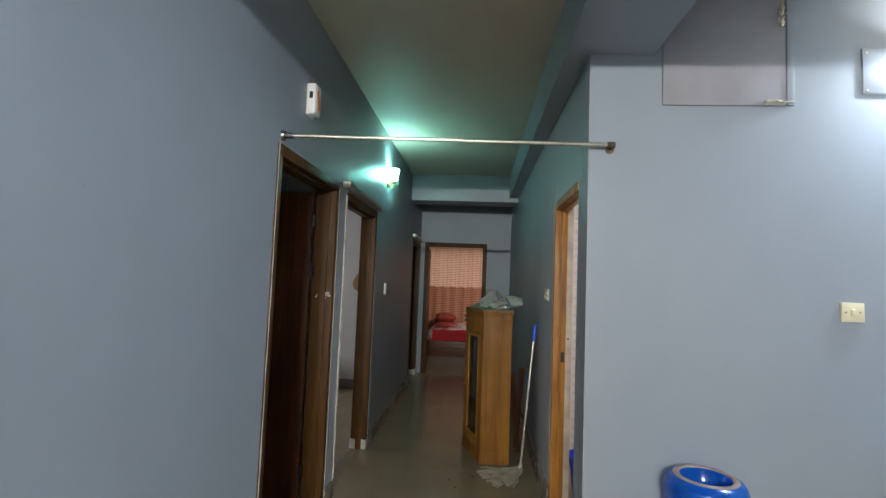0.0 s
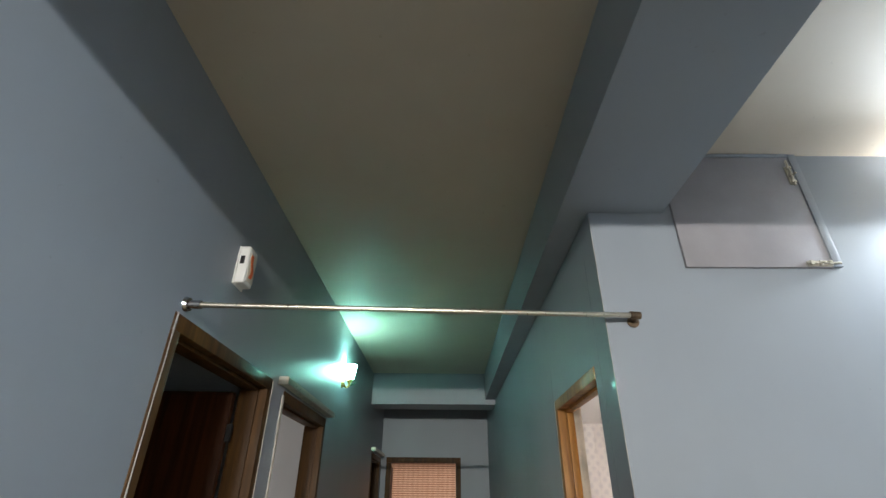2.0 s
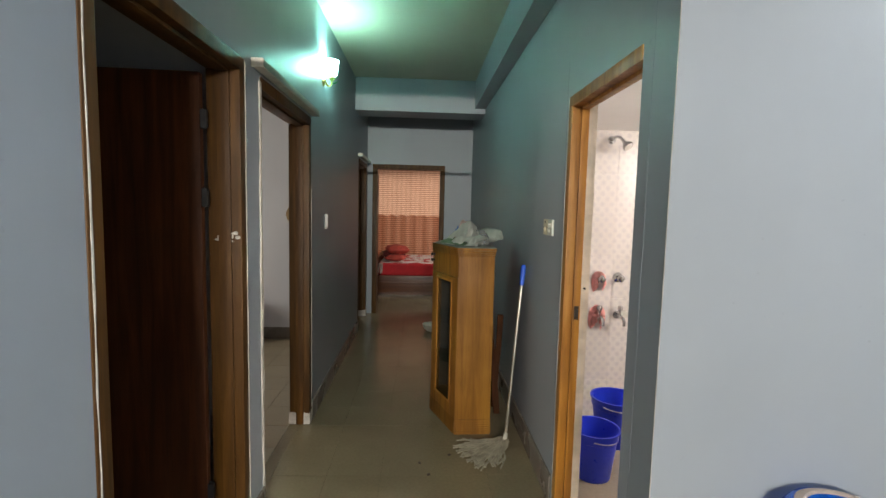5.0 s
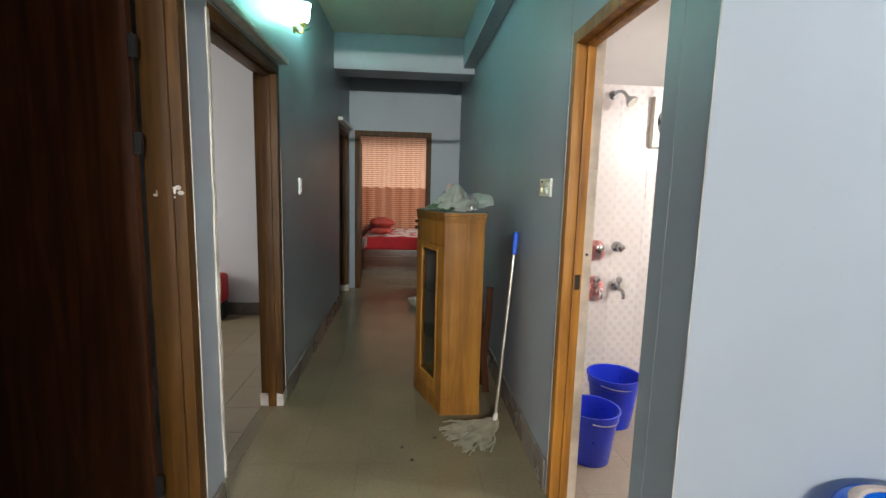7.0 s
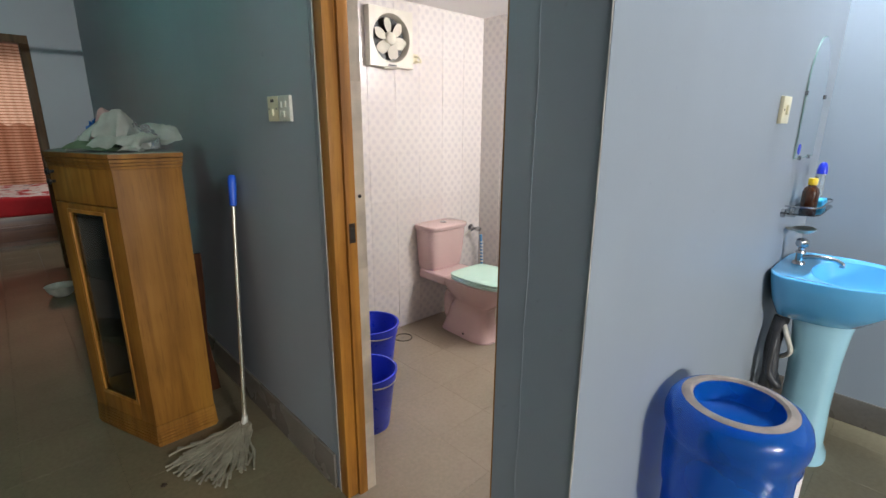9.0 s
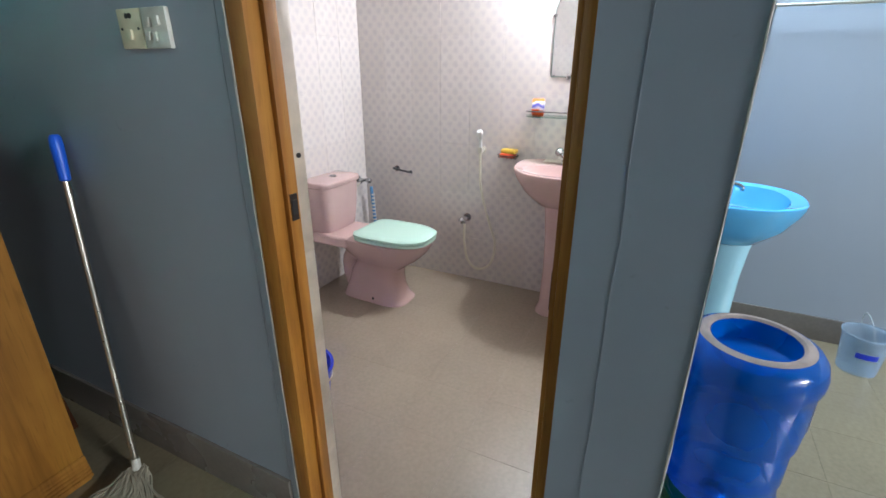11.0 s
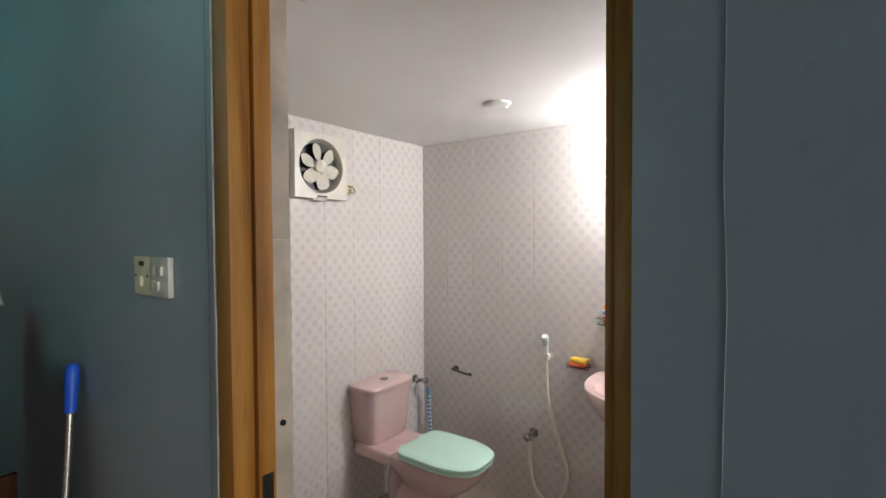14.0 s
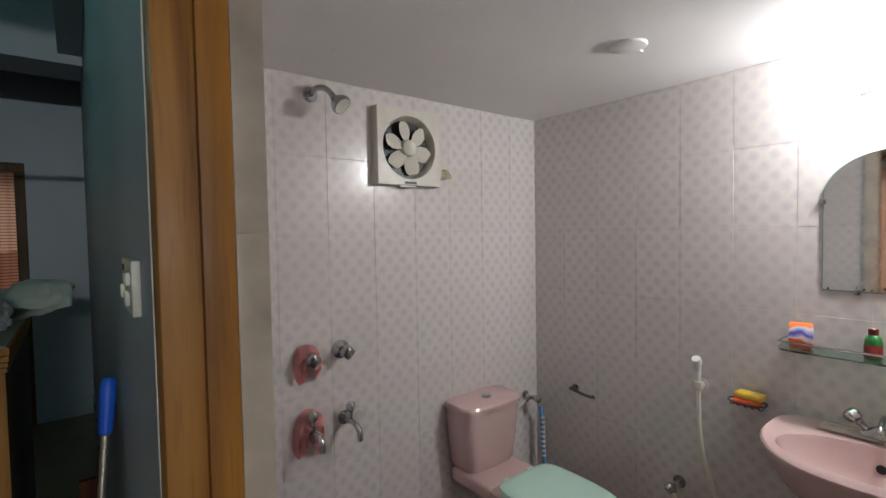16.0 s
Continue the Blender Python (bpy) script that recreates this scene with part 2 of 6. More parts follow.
M_SHELF = glass("green_shelf_glass", (0.50, 0.80, 0.66), 0.03)
M_DOORPVC = mat("glossy_laminate_door", (0.30, 0.22, 0.16), 0.12, var=0.15, coat=0.5, gbump=0.02)
M_HATCH = mat("grey_painted_plywood", (0.26, 0.25, 0.27), 0.55, var=0.14, vscale=5, gbump=0.3)

# ---- mesh helpers ----


def box(bm, x0, x1, y0, y1, z0, z1, bev=0.0, seg=2):
    r = bmesh.ops.create_cube(bm, size=1)
    m = Matrix.LocRotScale(((x0 + x1) / 2, (y0 + y1) / 2, (z0 + z1) / 2), None, (abs(x1 - x0), abs(y1 - y0), abs(z1 - z0)))
    bmesh.ops.transform(bm, matrix=m, verts=r["verts"])
    if bev:
        es = list({e for v in r["verts"] for e in v.link_edges})
        bmesh.ops.bevel(bm, geom=es, offset=bev, segments=seg, affect="EDGES", profile=0.6)
    return bm


def ring_loft(bm, rings, cap0=True, cap1=True, closed=True):
    vs = [[bm.verts.new(p) for p in r] for r in rings]
    n = len(vs[0])
    for a, b in zip(vs, vs[1:]):
        for i in range(n if closed else n - 1):
            j = (i + 1) % n
            bm.faces.new((a[i], a[j], b[j], b[i]))
    if cap0:
        bm.faces.new(list(reversed(vs[0])))
    if cap1:
        bm.faces.new(vs[-1])
    return bm


def lathe(bm, prof, n=24, c=(0, 0, 0), m=None, cap0=True, cap1=True):
    m = m or Matrix.Identity(4)
    rings = [[m @ Vector((c[0] + r * math.cos(2 * math.pi * i / n), c[1] + r * math.sin(2 * math.pi * i / n), c[2] + z)) for i in range(n)] for r, z in prof]
    return ring_loft(bm, rings, cap0, cap1)


def rod(bm, p, q, r, r2=None, n=14):
    p, q = Vector(p), Vector(q)
    m = Matrix.Translation(p) @ (q - p).to_track_quat("Z", "Y").to_matrix().to_4x4()
    L = (q - p).length
    return lathe(bm, [(r, 0), (r2 if r2 is not None else r, L)], n, m=m)


def tube(bm, pts, r, n=8, smooth=6):
    """A round tube along a smooth curve through pts."""
    P = [Vector(p) for p in pts]
    if smooth > 1 and len(P) > 2:
        Q = []
        for i in range(len(P) - 1):
            a, b, c, d = P[max(0, i - 1)], P[i], P[i + 1], P[min(len(P) - 1, i + 2)]
            for k in range(smooth):
                t = k / smooth
                Q.append(0.5 * ((2 * b) + (c - a) * t + (2 * a - 5 * b + 4 * c - d) * t * t + (3 * b - a - 3 * c + d) * t ** 3))
        P = Q + [P[-1]]
    rings = []
    up = Vector((0.13, 0.27, 0.95))
    for i, p in enumerate(P):
        d = (P[min(i + 1, len(P) - 1)] - P[max(i - 1, 0)]).normalized()
        s = d.cross(up)
        if s.length < 1e-4:
            s = d.cross(Vector((1, 0, 0)))
        s.normalize()
        up = s.cross(d)
        rr = r(i / (len(P) - 1)) if callable(r) else r
        rings.append([p + rr * (s * math.cos(2 * math.pi * k / n) + up * math.sin(2 * math.pi * k / n)) for k in range(n)])
    return ring_loft(bm, rings)


def oval(cx, cy, a, b, z, n=32, p=2.0, front=1.0):
    """Ring of a rounded shape; front stretches the half towards -y."""
    out = []
    for i in range(n):
        t = 2 * math.pi * i / n
        c, s = math.cos(t), math.sin(t)
        x = a * math.copysign(abs(c) ** (2 / p), c)
        y = b * math.copysign(abs(s) ** (2 / p), s)
        out.append((cx + x, cy + (y * front if y < 0 else y), z))
    return out


def sharpen(bm, angle=38):
    bmesh.ops.recalc_face_normals(bm, faces=bm.faces[:])
    lim = radians(angle)
    for e in bm.edges:
        if len(e.link_faces) != 2 or e.calc_face_angle(0) > lim:
            e.smooth = False
    for f in bm.faces:
        f.smooth = True


def mesh_of(name, bm, material):
    sharpen(bm)
    me = bpy.data.meshes.new(name)
    bm.to_mesh(me)
    bm.free()
    me.materials.append(material)
    return me


def part(name, bm, material, parent, label=""):
    ob = new(name, mesh_of(name, bm, material))
    ob.parent = parent
    if label:
        tagged(ob, label)
    return ob


def thing(name, loc, label, category, group="", turn=0.0):
    ob = new(name)
    ob.empty_display_size = 0.05
    ob.matrix_world = pose(*loc, 0, 0, turn)
    return tagged(ob, label, category, group)


def solo(name, bm, material, loc, label, category, group="", turn=0.0):
    ob = new(name, mesh_of(name, bm, material))
    ob.matrix_world = pose(*loc, 0, 0, turn)
    return tagged(ob, label, category, group)


def setting(name, bm, material, label, category):
    ob = new(name, mesh_of(name, bm, material))
    return tagged(ob, label, category, kind="structure")


def B(*boxes, bev=0.0, seg=2):
    bm = bmesh.new()
    for b in boxes:
        box(bm, *b, bev=bev, seg=seg)
    return bm


# ---- structure ----
XL, XR, YF = -0.922, 0.512, 2.273       # corridor's two walls, front wall of the bathroom block
CEIL, SOFFIT, BEAM = 2.90, 2.545, 2.60
BX, BY, BCEIL = 2.389, 4.248, 2.068     # bathroom's far walls and its low ceiling
BS = 2.50
XE = 2.50
BT = 0.100                              # thickness of the bathroom's corridor wall

wall_west = setting("wall_west", B(
    (XL - 0.13, XL, -3.2, 2.062, 0, CEIL), (XL - 0.13, XL, 2.062, 3.01, 2.09, CEIL), (XL - 0.13, XL, 3.01, 3.20, 0, CEIL),
    (XL - 0.13, XL, 3.20, 4.18, 2.075, CEIL), (XL - 0.13, XL, 4.18, 6.56, 0, CEIL), (XL - 0.13, XL, 6.56, 7.40, 2.06, CEIL),
    (XL - 0.13, XL, 7.40, 7.50, 0, CEIL)), M_BLUE, "blue-grey painted plaster wall with three doorways", "wall")
wall_east = setting("wall_corridor_east", B(
    (XR, XR + BT, 3.214, 7.50, 0, CEIL), (XR, XR + BT, 2.484, 3.214, 2.032, CEIL)), M_BLUE, "blue-grey painted plaster wall with the bathroom doorway", "wall")
wall_front = setting("wall_front", B((XR, 2.63, YF, 2.484, 0, CEIL)), M_BLUE, "blue-grey painted plaster wall behind the washbasin", "wall")
wall_dining_east = setting("wall_dining_east", B((XE, 2.63, -3.2, YF, 0, CEIL)), M_BLUE, "blue-grey painted plaster wall", "wall")
wall_south = setting("wall_south", B((XL - 0.13, 2.63, -3.33, -3.2, 0, CEIL)), M_BLUE, "blue-grey painted plaster wall", "wall")
wall_end = setting("wall_corridor_end", B(
    (-2.4, -0.853, 7.50, 7.63, 0, CEIL), (-0.853, 0.14, 7.50, 7.63, 2.08, CEIL), (0.14, 2.2, 7.50, 7.63, 0, CEIL)), M_BLUE, "blue-grey painted end wall with the bedroom doorway", "wall")
setting("wall_bathroom_east", B((BX + 0.0014, BX + 0.13, 2.484, 4.37, 0, CEIL)), M_GROUT, "masonry wall behind tiles", "wall")
setting("wall_bathroom_north", B((XR + BT, BX + 0.001, BY + 0.0014, 4.37, 0, CEIL)), M_GROUT, "masonry wall behind tiles", "wall")
setting("wall_bedroom_north", B((-2.4, -1.7, 10.65, 10.78, 0, CEIL), (-1.7, 1.1, 10.65, 10.78, 2.15, CEIL), (-1.7, 1.1, 10.65, 10.78, 0, 0.45), (1.1, 2.2, 10.65, 10.78, 0, CEIL)), M_ROOM, "pale painted bedroom wall with a wide window", "wall")
setting("wall_bedroom_west", B((-2.53, -2.4, 7.50, 10.78, 0, CEIL)), M_ROOM, "pale painted bedroom wall", "wall")
setting("wall_bedroom_east", B((2.2, 2.33, 7.50, 10.78, 0, CEIL)), M_ROOM, "pale painted bedroom wall", "wall")
setting("wall_side_room_north", B((-4.0, XL - 0.13, 6.20, 6.33, 0, CEIL)), M_ROOM, "pale painted side room wall", "wall")
setting("wall_side_room_south", B((-4.0, XL - 0.13, 3.05, 3.17, 0, CEIL)), M_ROOM, "pale painted partition wall", "wall")
setting("wall_side_room_west", B((-4.13, -4.0, 0.5, 7.63, 0, CEIL)), M_ROOM, "pale painted side room wall", "wall")
setting("wall_dark_room_south", B((-4.0, XL - 0.13, 0.5, 0.62, 0, CEIL)), M_ROOM, "painted wall of the unlit room", "wall")
setting("ceiling", B((-4.13, 2.63, -3.33, 10.78, CEIL, CEIL + 0.12)), M_CEIL, "warm off-white painted ceiling", "ceiling")
setting("ceiling_end_beam", B((XL + 0.003, XR - 0.003, 6.24, 6.60, SOFFIT, CEIL - 0.003)), M_BLUE, "blue-grey painted beam across the corridor", "beam")
setting("ceiling_beam", B((0.392, XR - 0.003, -3.2, 6.24, BEAM, CEIL - 0.003), (XR - 0.003, 0.81, -3.2, YF - 0.003, BEAM, CEIL - 0.003)), M_BLUE, "long blue-grey painted ceiling beam", "beam")
setting("ceiling_cross_beam", B((XL + 0.003, XE - 0.003, -0.45, -0.2, 2.435, BEAM - 0.003), (XL + 0.003, 0.389, -0.45, -0.2, BEAM - 0.003, CEIL - 0.003), (0.813, XE - 0.003, -0.45, -0.2, BEAM - 0.003, CEIL - 0.003)), M_BLUE, "blue-grey painted cross beam", "beam")
setting("ceiling_bathroom", B((XR + BT, BX + 0.01, 2.484, BY + 0.01, BCEIL, BCEIL + 0.1)), M_BATHCEIL, "low white painted bathroom ceiling", "ceiling")
floor = setting("floor", B((-4.13, 2.63, -3.33, 10.78, -0.1, -0.004)), M_FGROUT, "taupe tiled floor", "floor")
bath_floor = setting("floor_bathroom", B((XR + BT, BX + 0.01, 2.484, BY + 0.01, -0.003, -0.001)), M_BGROUT, "beige tiled bathroom floor", "floor")


def skirting(name, boxes, mat_=M_SKIRT):
    return setting(name, B(*boxes, bev=0.002), mat_, "glazed taupe tile skirting", "skirting")


skirting("baseboard_east", [(XR - 0.012, XR, 3.246, 7.50, 0, 0.15)])
skirting("baseboard_west", [(XL, XL + 0.012, -3.2, 2.057, 0, 0.13), (XL, XL + 0.012, 3.015, 3.195, 0, 0.13), (XL, XL + 0.012, 4.185, 6.555, 0, 0.13)])
skirting("baseboard_front", [(XR, XE, YF - 0.012, YF, 0, 0.13), (XE - 0.012, XE, -3.2, YF - 0.012, 0, 0.13)])
skirting("baseboard_side_room", [(-4.0, XL - 0.13, 6.188, 6.20, 0, 0.13)])


def lined_frame(name, y0, y1, top, material, label, depth=0.13, side=-1, x=XL, w=0.055, stop=(0.035, 0.085, 0.012), w0=None, inset=0.0):
    """A door lining in a wall that runs along y: two jambs and a head, with a stepped stop; the first jamb may sit deeper."""
    w0 = w0 or w
    th = tagged(new(name), label, "door frame", kind="structure")
    xa, xb = (x - depth, x + 0.004) if side < 0 else (x - 0.004, x + depth)
    for nm, b in (("jamb", (xa + inset, xb, y0, y0 + w0, 0, top - w)), ("jamb", (xa, xb, y1 - w, y1, 0, top - w)), ("head", (xa, xb, y0, y1, top - w, top))):
        part(nm, B(b, bev=0.004), material, th)
    a, b2, p = stop
    s0, s1 = (x + a, x + b2) if side > 0 else (x - b2, x - a)
    for b in ((s0, s1, y0 + w0, y0 + w0 + min(p, w0 * 0.4), 0, top - w), (s0, s1, y1 - w - p, y1 - w, 0, top - w), (s0, s1, y0 + w0, y1 - w, top - w - p, top - w)):
        part("door_stop", B(b, bev=0.002), material, th)
    return th


frame_1 = lined_frame("door_frame_1", 2.062, 3.01, 2.09, M_FRAME, "dark brown varnished wooden door frame")
frame_2 = lined_frame("door_frame_2", 3.20, 4.18, 2.075, M_FRAME, "brown varnished door frame with chipped plaster edge", w0=0.012)
frame_3 = lined_frame("door_frame_3", 6.56, 7.40, 2.06, M_FRAME, "dark brown varnished wooden door frame")
frame_4 = lined_frame("door_frame_4", 2.484, 3.214, 2.032, M_OAK, "honey varnished wooden bathroom door frame", side=1, x=XR, w=0.050, depth=0.073, stop=(0.038, 0.0735, 0.014), w0=0.026, inset=0.036)
frame_5 = tagged(new("door_frame_5"), "dark brown varnished bedroom door frame", "door frame", kind="structure")
for nm, b in (("jamb", (-0.853, -0.79, 7.496, 7.63, 0, 2.015)), ("jamb", (0.075, 0.14, 7.496, 7.63, 0, 2.015)), ("head", (-0.853, 0.14, 7.496, 7.63, 2.015, 2.08))):
    part(nm, B(b, bev=0.004), M_FRAME, frame_5)

# ---- doors ----


def hinge(parent, x, y, z, along="y"):
    bm = bmesh.new()
    rod(bm, (x, y, z - 0.04), (x, y, z + 0.04), 0.0055, n=8)
    box(bm, x - 0.002, x + 0.02, y - 0.018, y + 0.001, z - 0.036, z + 0.036)
    return part("hinge", bm, M_BLACK, parent, "dark steel hinge")


def flush_door(name, w, h, t, material, label):
    """A leaf that hangs from the z axis and reaches along -x."""
    th = tagged(new(name), label, "door", kind="structure")
    part("leaf", B((-w, 0, -t, 0, 0.012, h), bev=0.004), material, th)
    return th


door_1 = flush_door("door_1", 0.82, 2.01, 0.036, M_DOOR, "dark red-brown wooden door standing open into an unlit room")
door_1.matrix_world = pose(XL - 0.137, 2.945, 0, 0, 0, 2)
for z in (1.83, 1.52, 0.28):
    hinge(door_1, 0.004, -0.018, z)
door_5 = flush_door("door_5", 0.80, 1.99, 0.036, M_DOOR, "dark brown wooden bedroom door standing open")
door_5.matrix_world = pose(-0.80, 7.68, 0, 0, 0, -86)
part("door_edge", B((-0.012, 0.004, -0.045, -0.037, 0.02, 1.98)), M_PLASTER, door_5, "bare pale door edge")
door_3 = flush_door("door_3", 0.68, 1.98, 0.036, M_DOOR, "dark brown wooden door standing open")
door_3.matrix_world = pose(XL - 0.137, 7.33, 0, 0, 0, 4)

M_REVEAL = mat("stained_ivory_tile", (0.55, 0.47, 0.38), 0.35, var=0.28, vscale=10)

# bathroom leaf, swung in along the wall
door_4 = tagged(new("door_4"), "glossy brown laminate bathroom door standing wide open", "door", kind="structure")
part("leaf", B((0.0, 0.595, -0.036, 0, 0.012, 1.975), bev=0.003), M_DOORPVC, door_4)
door_4.matrix_world = pose(0.632, 2.529, 0, 0, 0, 4.0)
bm = bmesh.new()
lathe(bm, [(0.0, -0.002), (0.028, 0.0), (0.028, 0.006), (0.011, 0.012), (0.011, 0.03), (0.024, 0.04), (0.027, 0.052), (0.022, 0.063), (0.0, 0.066)], 20, m=pose(0.525, 0.0, 1.0, -90), cap0=False, cap1=False)
part("door_knob", bm, M_CHROME, door_4, "round chrome door knob")

# lock strike and hinge plates on the bathroom frame
part("strike_plate", B((XR + 0.044, XR + 0.066, 3.1475, 3.1502, 0.985, 1.05)), M_BRONZE, frame_4, "dark bronzed steel strike plate")
part("strike_hole", B((XR + 0.047, XR + 0.062, 3.1460, 3.1476, 1.000, 1.035)), M_BLACK, frame_4)
part("hinge", B((XR + 0.042, XR + 0.070, 2.5195, 2.522, 0.90, 0.98)), M_BRONZE, frame_4, "dark bronzed steel butt hinge")
bm = bmesh.new()
rod(bm, (XR + 0.090, 3.154, 1.135), (XR + 0.090, 3.149, 1.135), 0.006, n=10)
part("screw_hole", bm, M_BLACK, frame_4)
for z0 in (0.0, 0.292, 0.89, 1.49):
    for ya, yb in ((3.153, 3.213), (2.485, 2.512)):
        part("reveal_tile", B((XR + 0.0745, XR + 0.112, ya, yb, z0 - 0.001, min(z0 + (0.2925 if z0 == 0 else 0.5985), 2.03)), bev=0.0003), M_REVEAL, frame_4, "stained ivory edge tile")

# chipped plaster and paint along the frames


def ragged(name, parent, material, x, y, z0, z1, w, axis, seed, t=0.004):
    """A thin uneven seam that runs up beside a frame."""
    rnd = random.Random(seed)
    bm = bmesh.new()
    n = max(6, int((z1 - z0) / 0.035))
    la, lb = [], []
    wl = wr = w
    for i in range(n + 1):
        wl = max(0.2 * w, min(1.6 * w, wl + rnd.uniform(-0.5, 0.5) * w))
        wr = max(0.2 * w, min(1.6 * w, wr + rnd.uniform(-0.5, 0.5) * w))
        z = z0 + (z1 - z0) * i / n
        la.append((y - wl, z))
        lb.append((y + wr, z))
    rings = []
    for (ya, z), (yb, _) in zip(la, lb):
        k = min(0.001, (yb - ya) * 0.3)
        s = w * 9 * noise.noise(Vector((z * 6, seed, 0))) if w < 0.001 else 0
        rings.append([(x, ya + s, z), (x + t * axis, ya + k + s, z), (x + t * axis, yb - k + s, z), (x, yb + s, z)])
    ring_loft(bm, rings)
    return part(name, bm, material, parent)


ragged("plaster_seam", frame_2, M_PLASTER, XL, 3.199, 0.08, 2.05, 0.010, 1, 3, 0.006)
ragged("plaster_seam", frame_2, M_PLASTER, XL, 4.184, 0.1, 1.6, 0.003, 1, 4, 0.006)
ragged("plaster_seam", frame_1, M_PLASTER, XL, 2.072, 0.0, 2.09, 0.004, 1, 5, 0.006)
ragged("plaster_seam", frame_1, M_PLASTER, XL, 3.013, 0.0, 2.08, 0.003, 1, 6, 0.006)
ragged("plaster_seam", frame_4, M_PLASTER, XR, 3.217, 0.0, 2.03, 0.0025, -1, 7, 0.005)
M_CRACK = mat("crack_shadow", (0.20, 0.22, 0.245), 0.9)
ragged("plaster_crack", wall_front, M_CRACK, XR, 2.412, 0.35, 2.45, 0.0006, -1, 11, 0.0008)
ragged("plaster_crack", wall_east, M_CRACK, XR, 3.248, 0.16, 2.2, 0.0006, -1, 12, 0.0008)
ragged("corner_edge", wall_front, M_PLASTER, XR, YF + 0.002, 0.0, 2.58, 0.0016, -1, 13, 0.0015)
for fr, y, sd in ((frame_2, 4.152, 8), (frame_3, 7.36, 9)):
    rnd = random.Random(sd)
    bm = B((XL - 0.136, XL + 0.008, y - 0.036, y + 0.034, 0, 0.075), bev=0.004)
    bmesh.ops.subdivide_edges(bm, edges=bm.edges[:], cuts=3, use_grid_fill=True)
    for v in bm.verts:
        if v.co.z > 0.05:
            v.co.z += rnd.uniform(-0.025, 0.012)
    part("bare_foot", bm, M_PLASTER, fr, "bare chipped plaster at the jamb foot")
bm = bmesh.new()
rnd = random.Random(31)
for k in range(11):
    a = 0.008 * k
    lathe(bm, [(0.003, -0.003), (0.011, 0.0), (0.006, 0.003)], 7, m=pose(XL - 0.012 - a, 2.953, 1.365 + 0.018 * math.sin(k * 1.1) + rnd.uniform(-0.006, 0.006), 90, 0, rnd.uniform(0, 60)) @ Matrix.Diagonal((rnd.uniform(0.8, 1.4), rnd.uniform(0.4, 0.9), 1, 1)))
part("paint_chip", bm, M_PLASTER, frame_1, "chipped white patch")

# curtain rails over two doors


def curtain_rail(y0, y1, z, label):
    th = thing("curtain_rail", (XL, (y0 + y1) / 2, z), label, "curtain rail")
    h = (y1 - y0) / 2
    part("pelmet", B((0, 0.045, -h, h, -0.006, 0.022), bev=0.003), M_GREYPLATE, th, "dusty off-white painted pelmet strip")
    part("track", B((0.045, 0.052, -h, h, -0.01, 0.026), bev=0.002), M_STEEL, th, "thin metal track")
    part("end_cap", B((0.0, 0.053, -h - 0.006, -h, -0.012, 0.028), bev=0.003), M_GREYPLATE, th)
    return th


curtain_rail(3.10, 4.225, 2.098, "white curtain pelmet rail above a brown door frame")
curtain_rail(6.52, 7.42, 2.085, "white curtain pelmet rail above a dark doorway")

# rod across the corridor mouth
rod_th = thing("curtain_rod", (XL, 2.108, 2.130), "thin steel curtain rod spanning the corridor mouth", "curtain rod")
bm = bmesh.new()
rod(bm, (0.0, 0, 0), (0.604 - XL, 0.122, 0.016), 0.009, n=16)
part("pole", bm, M_STEEL, rod_th, "dull chromed steel tube")
bm = bmesh.new()
rod(bm, (0.0, 0, 0), (0.012, 0, 0), 0.026, 0.022, n=18)
rod(bm, (0.010, 0, 0), (0.05, 0.002, 0), 0.0145, n=16)
part("bracket", bm, M_CHROME, rod_th, "chrome wall socket")
bm = bmesh.new()
e = 0.604 - XL
rod(bm, (e - 0.02, 0.120, 0.016), (e + 0.016, 0.123, 0.016), 0.0135, n=16)
rod(bm, (e + 0.004, 0.122, 0.016), (e + 0.004, YF - 2.108, 0.008), 0.009, n=12)
rod(bm, (e + 0.004, YF - 2.108 - 0.006, 0.006), (e + 0.004, YF - 2.108, 0.006), 0.021, n=18)
part("bracket", bm, mat("rusty_steel", (0.16, 0.11, 0.07), 0.5, 0.7, var=0.5, vscale=30), rod_th, "dark rusty steel wall bracket")

# ---- corridor things ----
chime = thing("door_chime", (XL, 2.415, 2.415), "white plastic door chime with an orange flash on the wall", "door chime")
part("body", B((0, 0.045, -0.040, 0.040, -0.082, 0.082), bev=0.009, seg=3), M_WHITE, chime)
part("side_panel", B((0.0445, 0.0472, -0.026, 0.036, -0.066, 0.06), bev=0.001), M_IVORY, chime)
part("display", B((0.012, 0.030, -0.0418, -0.0395, 0.0, 0.036), bev=0.0008), M_BLACK, chime, "small dark window")
M_ORANGE = mat("orange_print", (0.80, 0.16, 0.03), 0.4)
bm = bmesh.new()
ring_loft(bm, [[(x, y + 0.012 * math.sin(i * 0.8), -0.05 + 0.1 * i / 7) for x, y in ((0.0472, -0.012), (0.0472, 0.012), (0.0484, 0.012), (0.0484, -0.012))] for i in range(8)])
part("orange_flash", bm, M_ORANGE, chime, "orange flash")
part("wall_plate", B((0, 0.006, -0.046, 0.050, -0.088, 0.08), bev=0.002), M_WHITE, chime)

# sconce
m_, nt_, b_ = nodes("frosted_green_glass")
gr = noise_tex(nt_, 6, 2)
link(nt_, ramp(nt_, gr.outputs[0], [(0.3, (0.45, 0.95, 0.75)), (0.7, (0.75, 1, 0.92))]).outputs[0], b_.inputs["Base Color"])
b_.inputs["Transmission Weight"].default_value = 0.7
b_.inputs["Roughness"].default_value = 0.35
b_.inputs["Emission Color"].default_value = (0.40, 1.0, 0.93, 1)
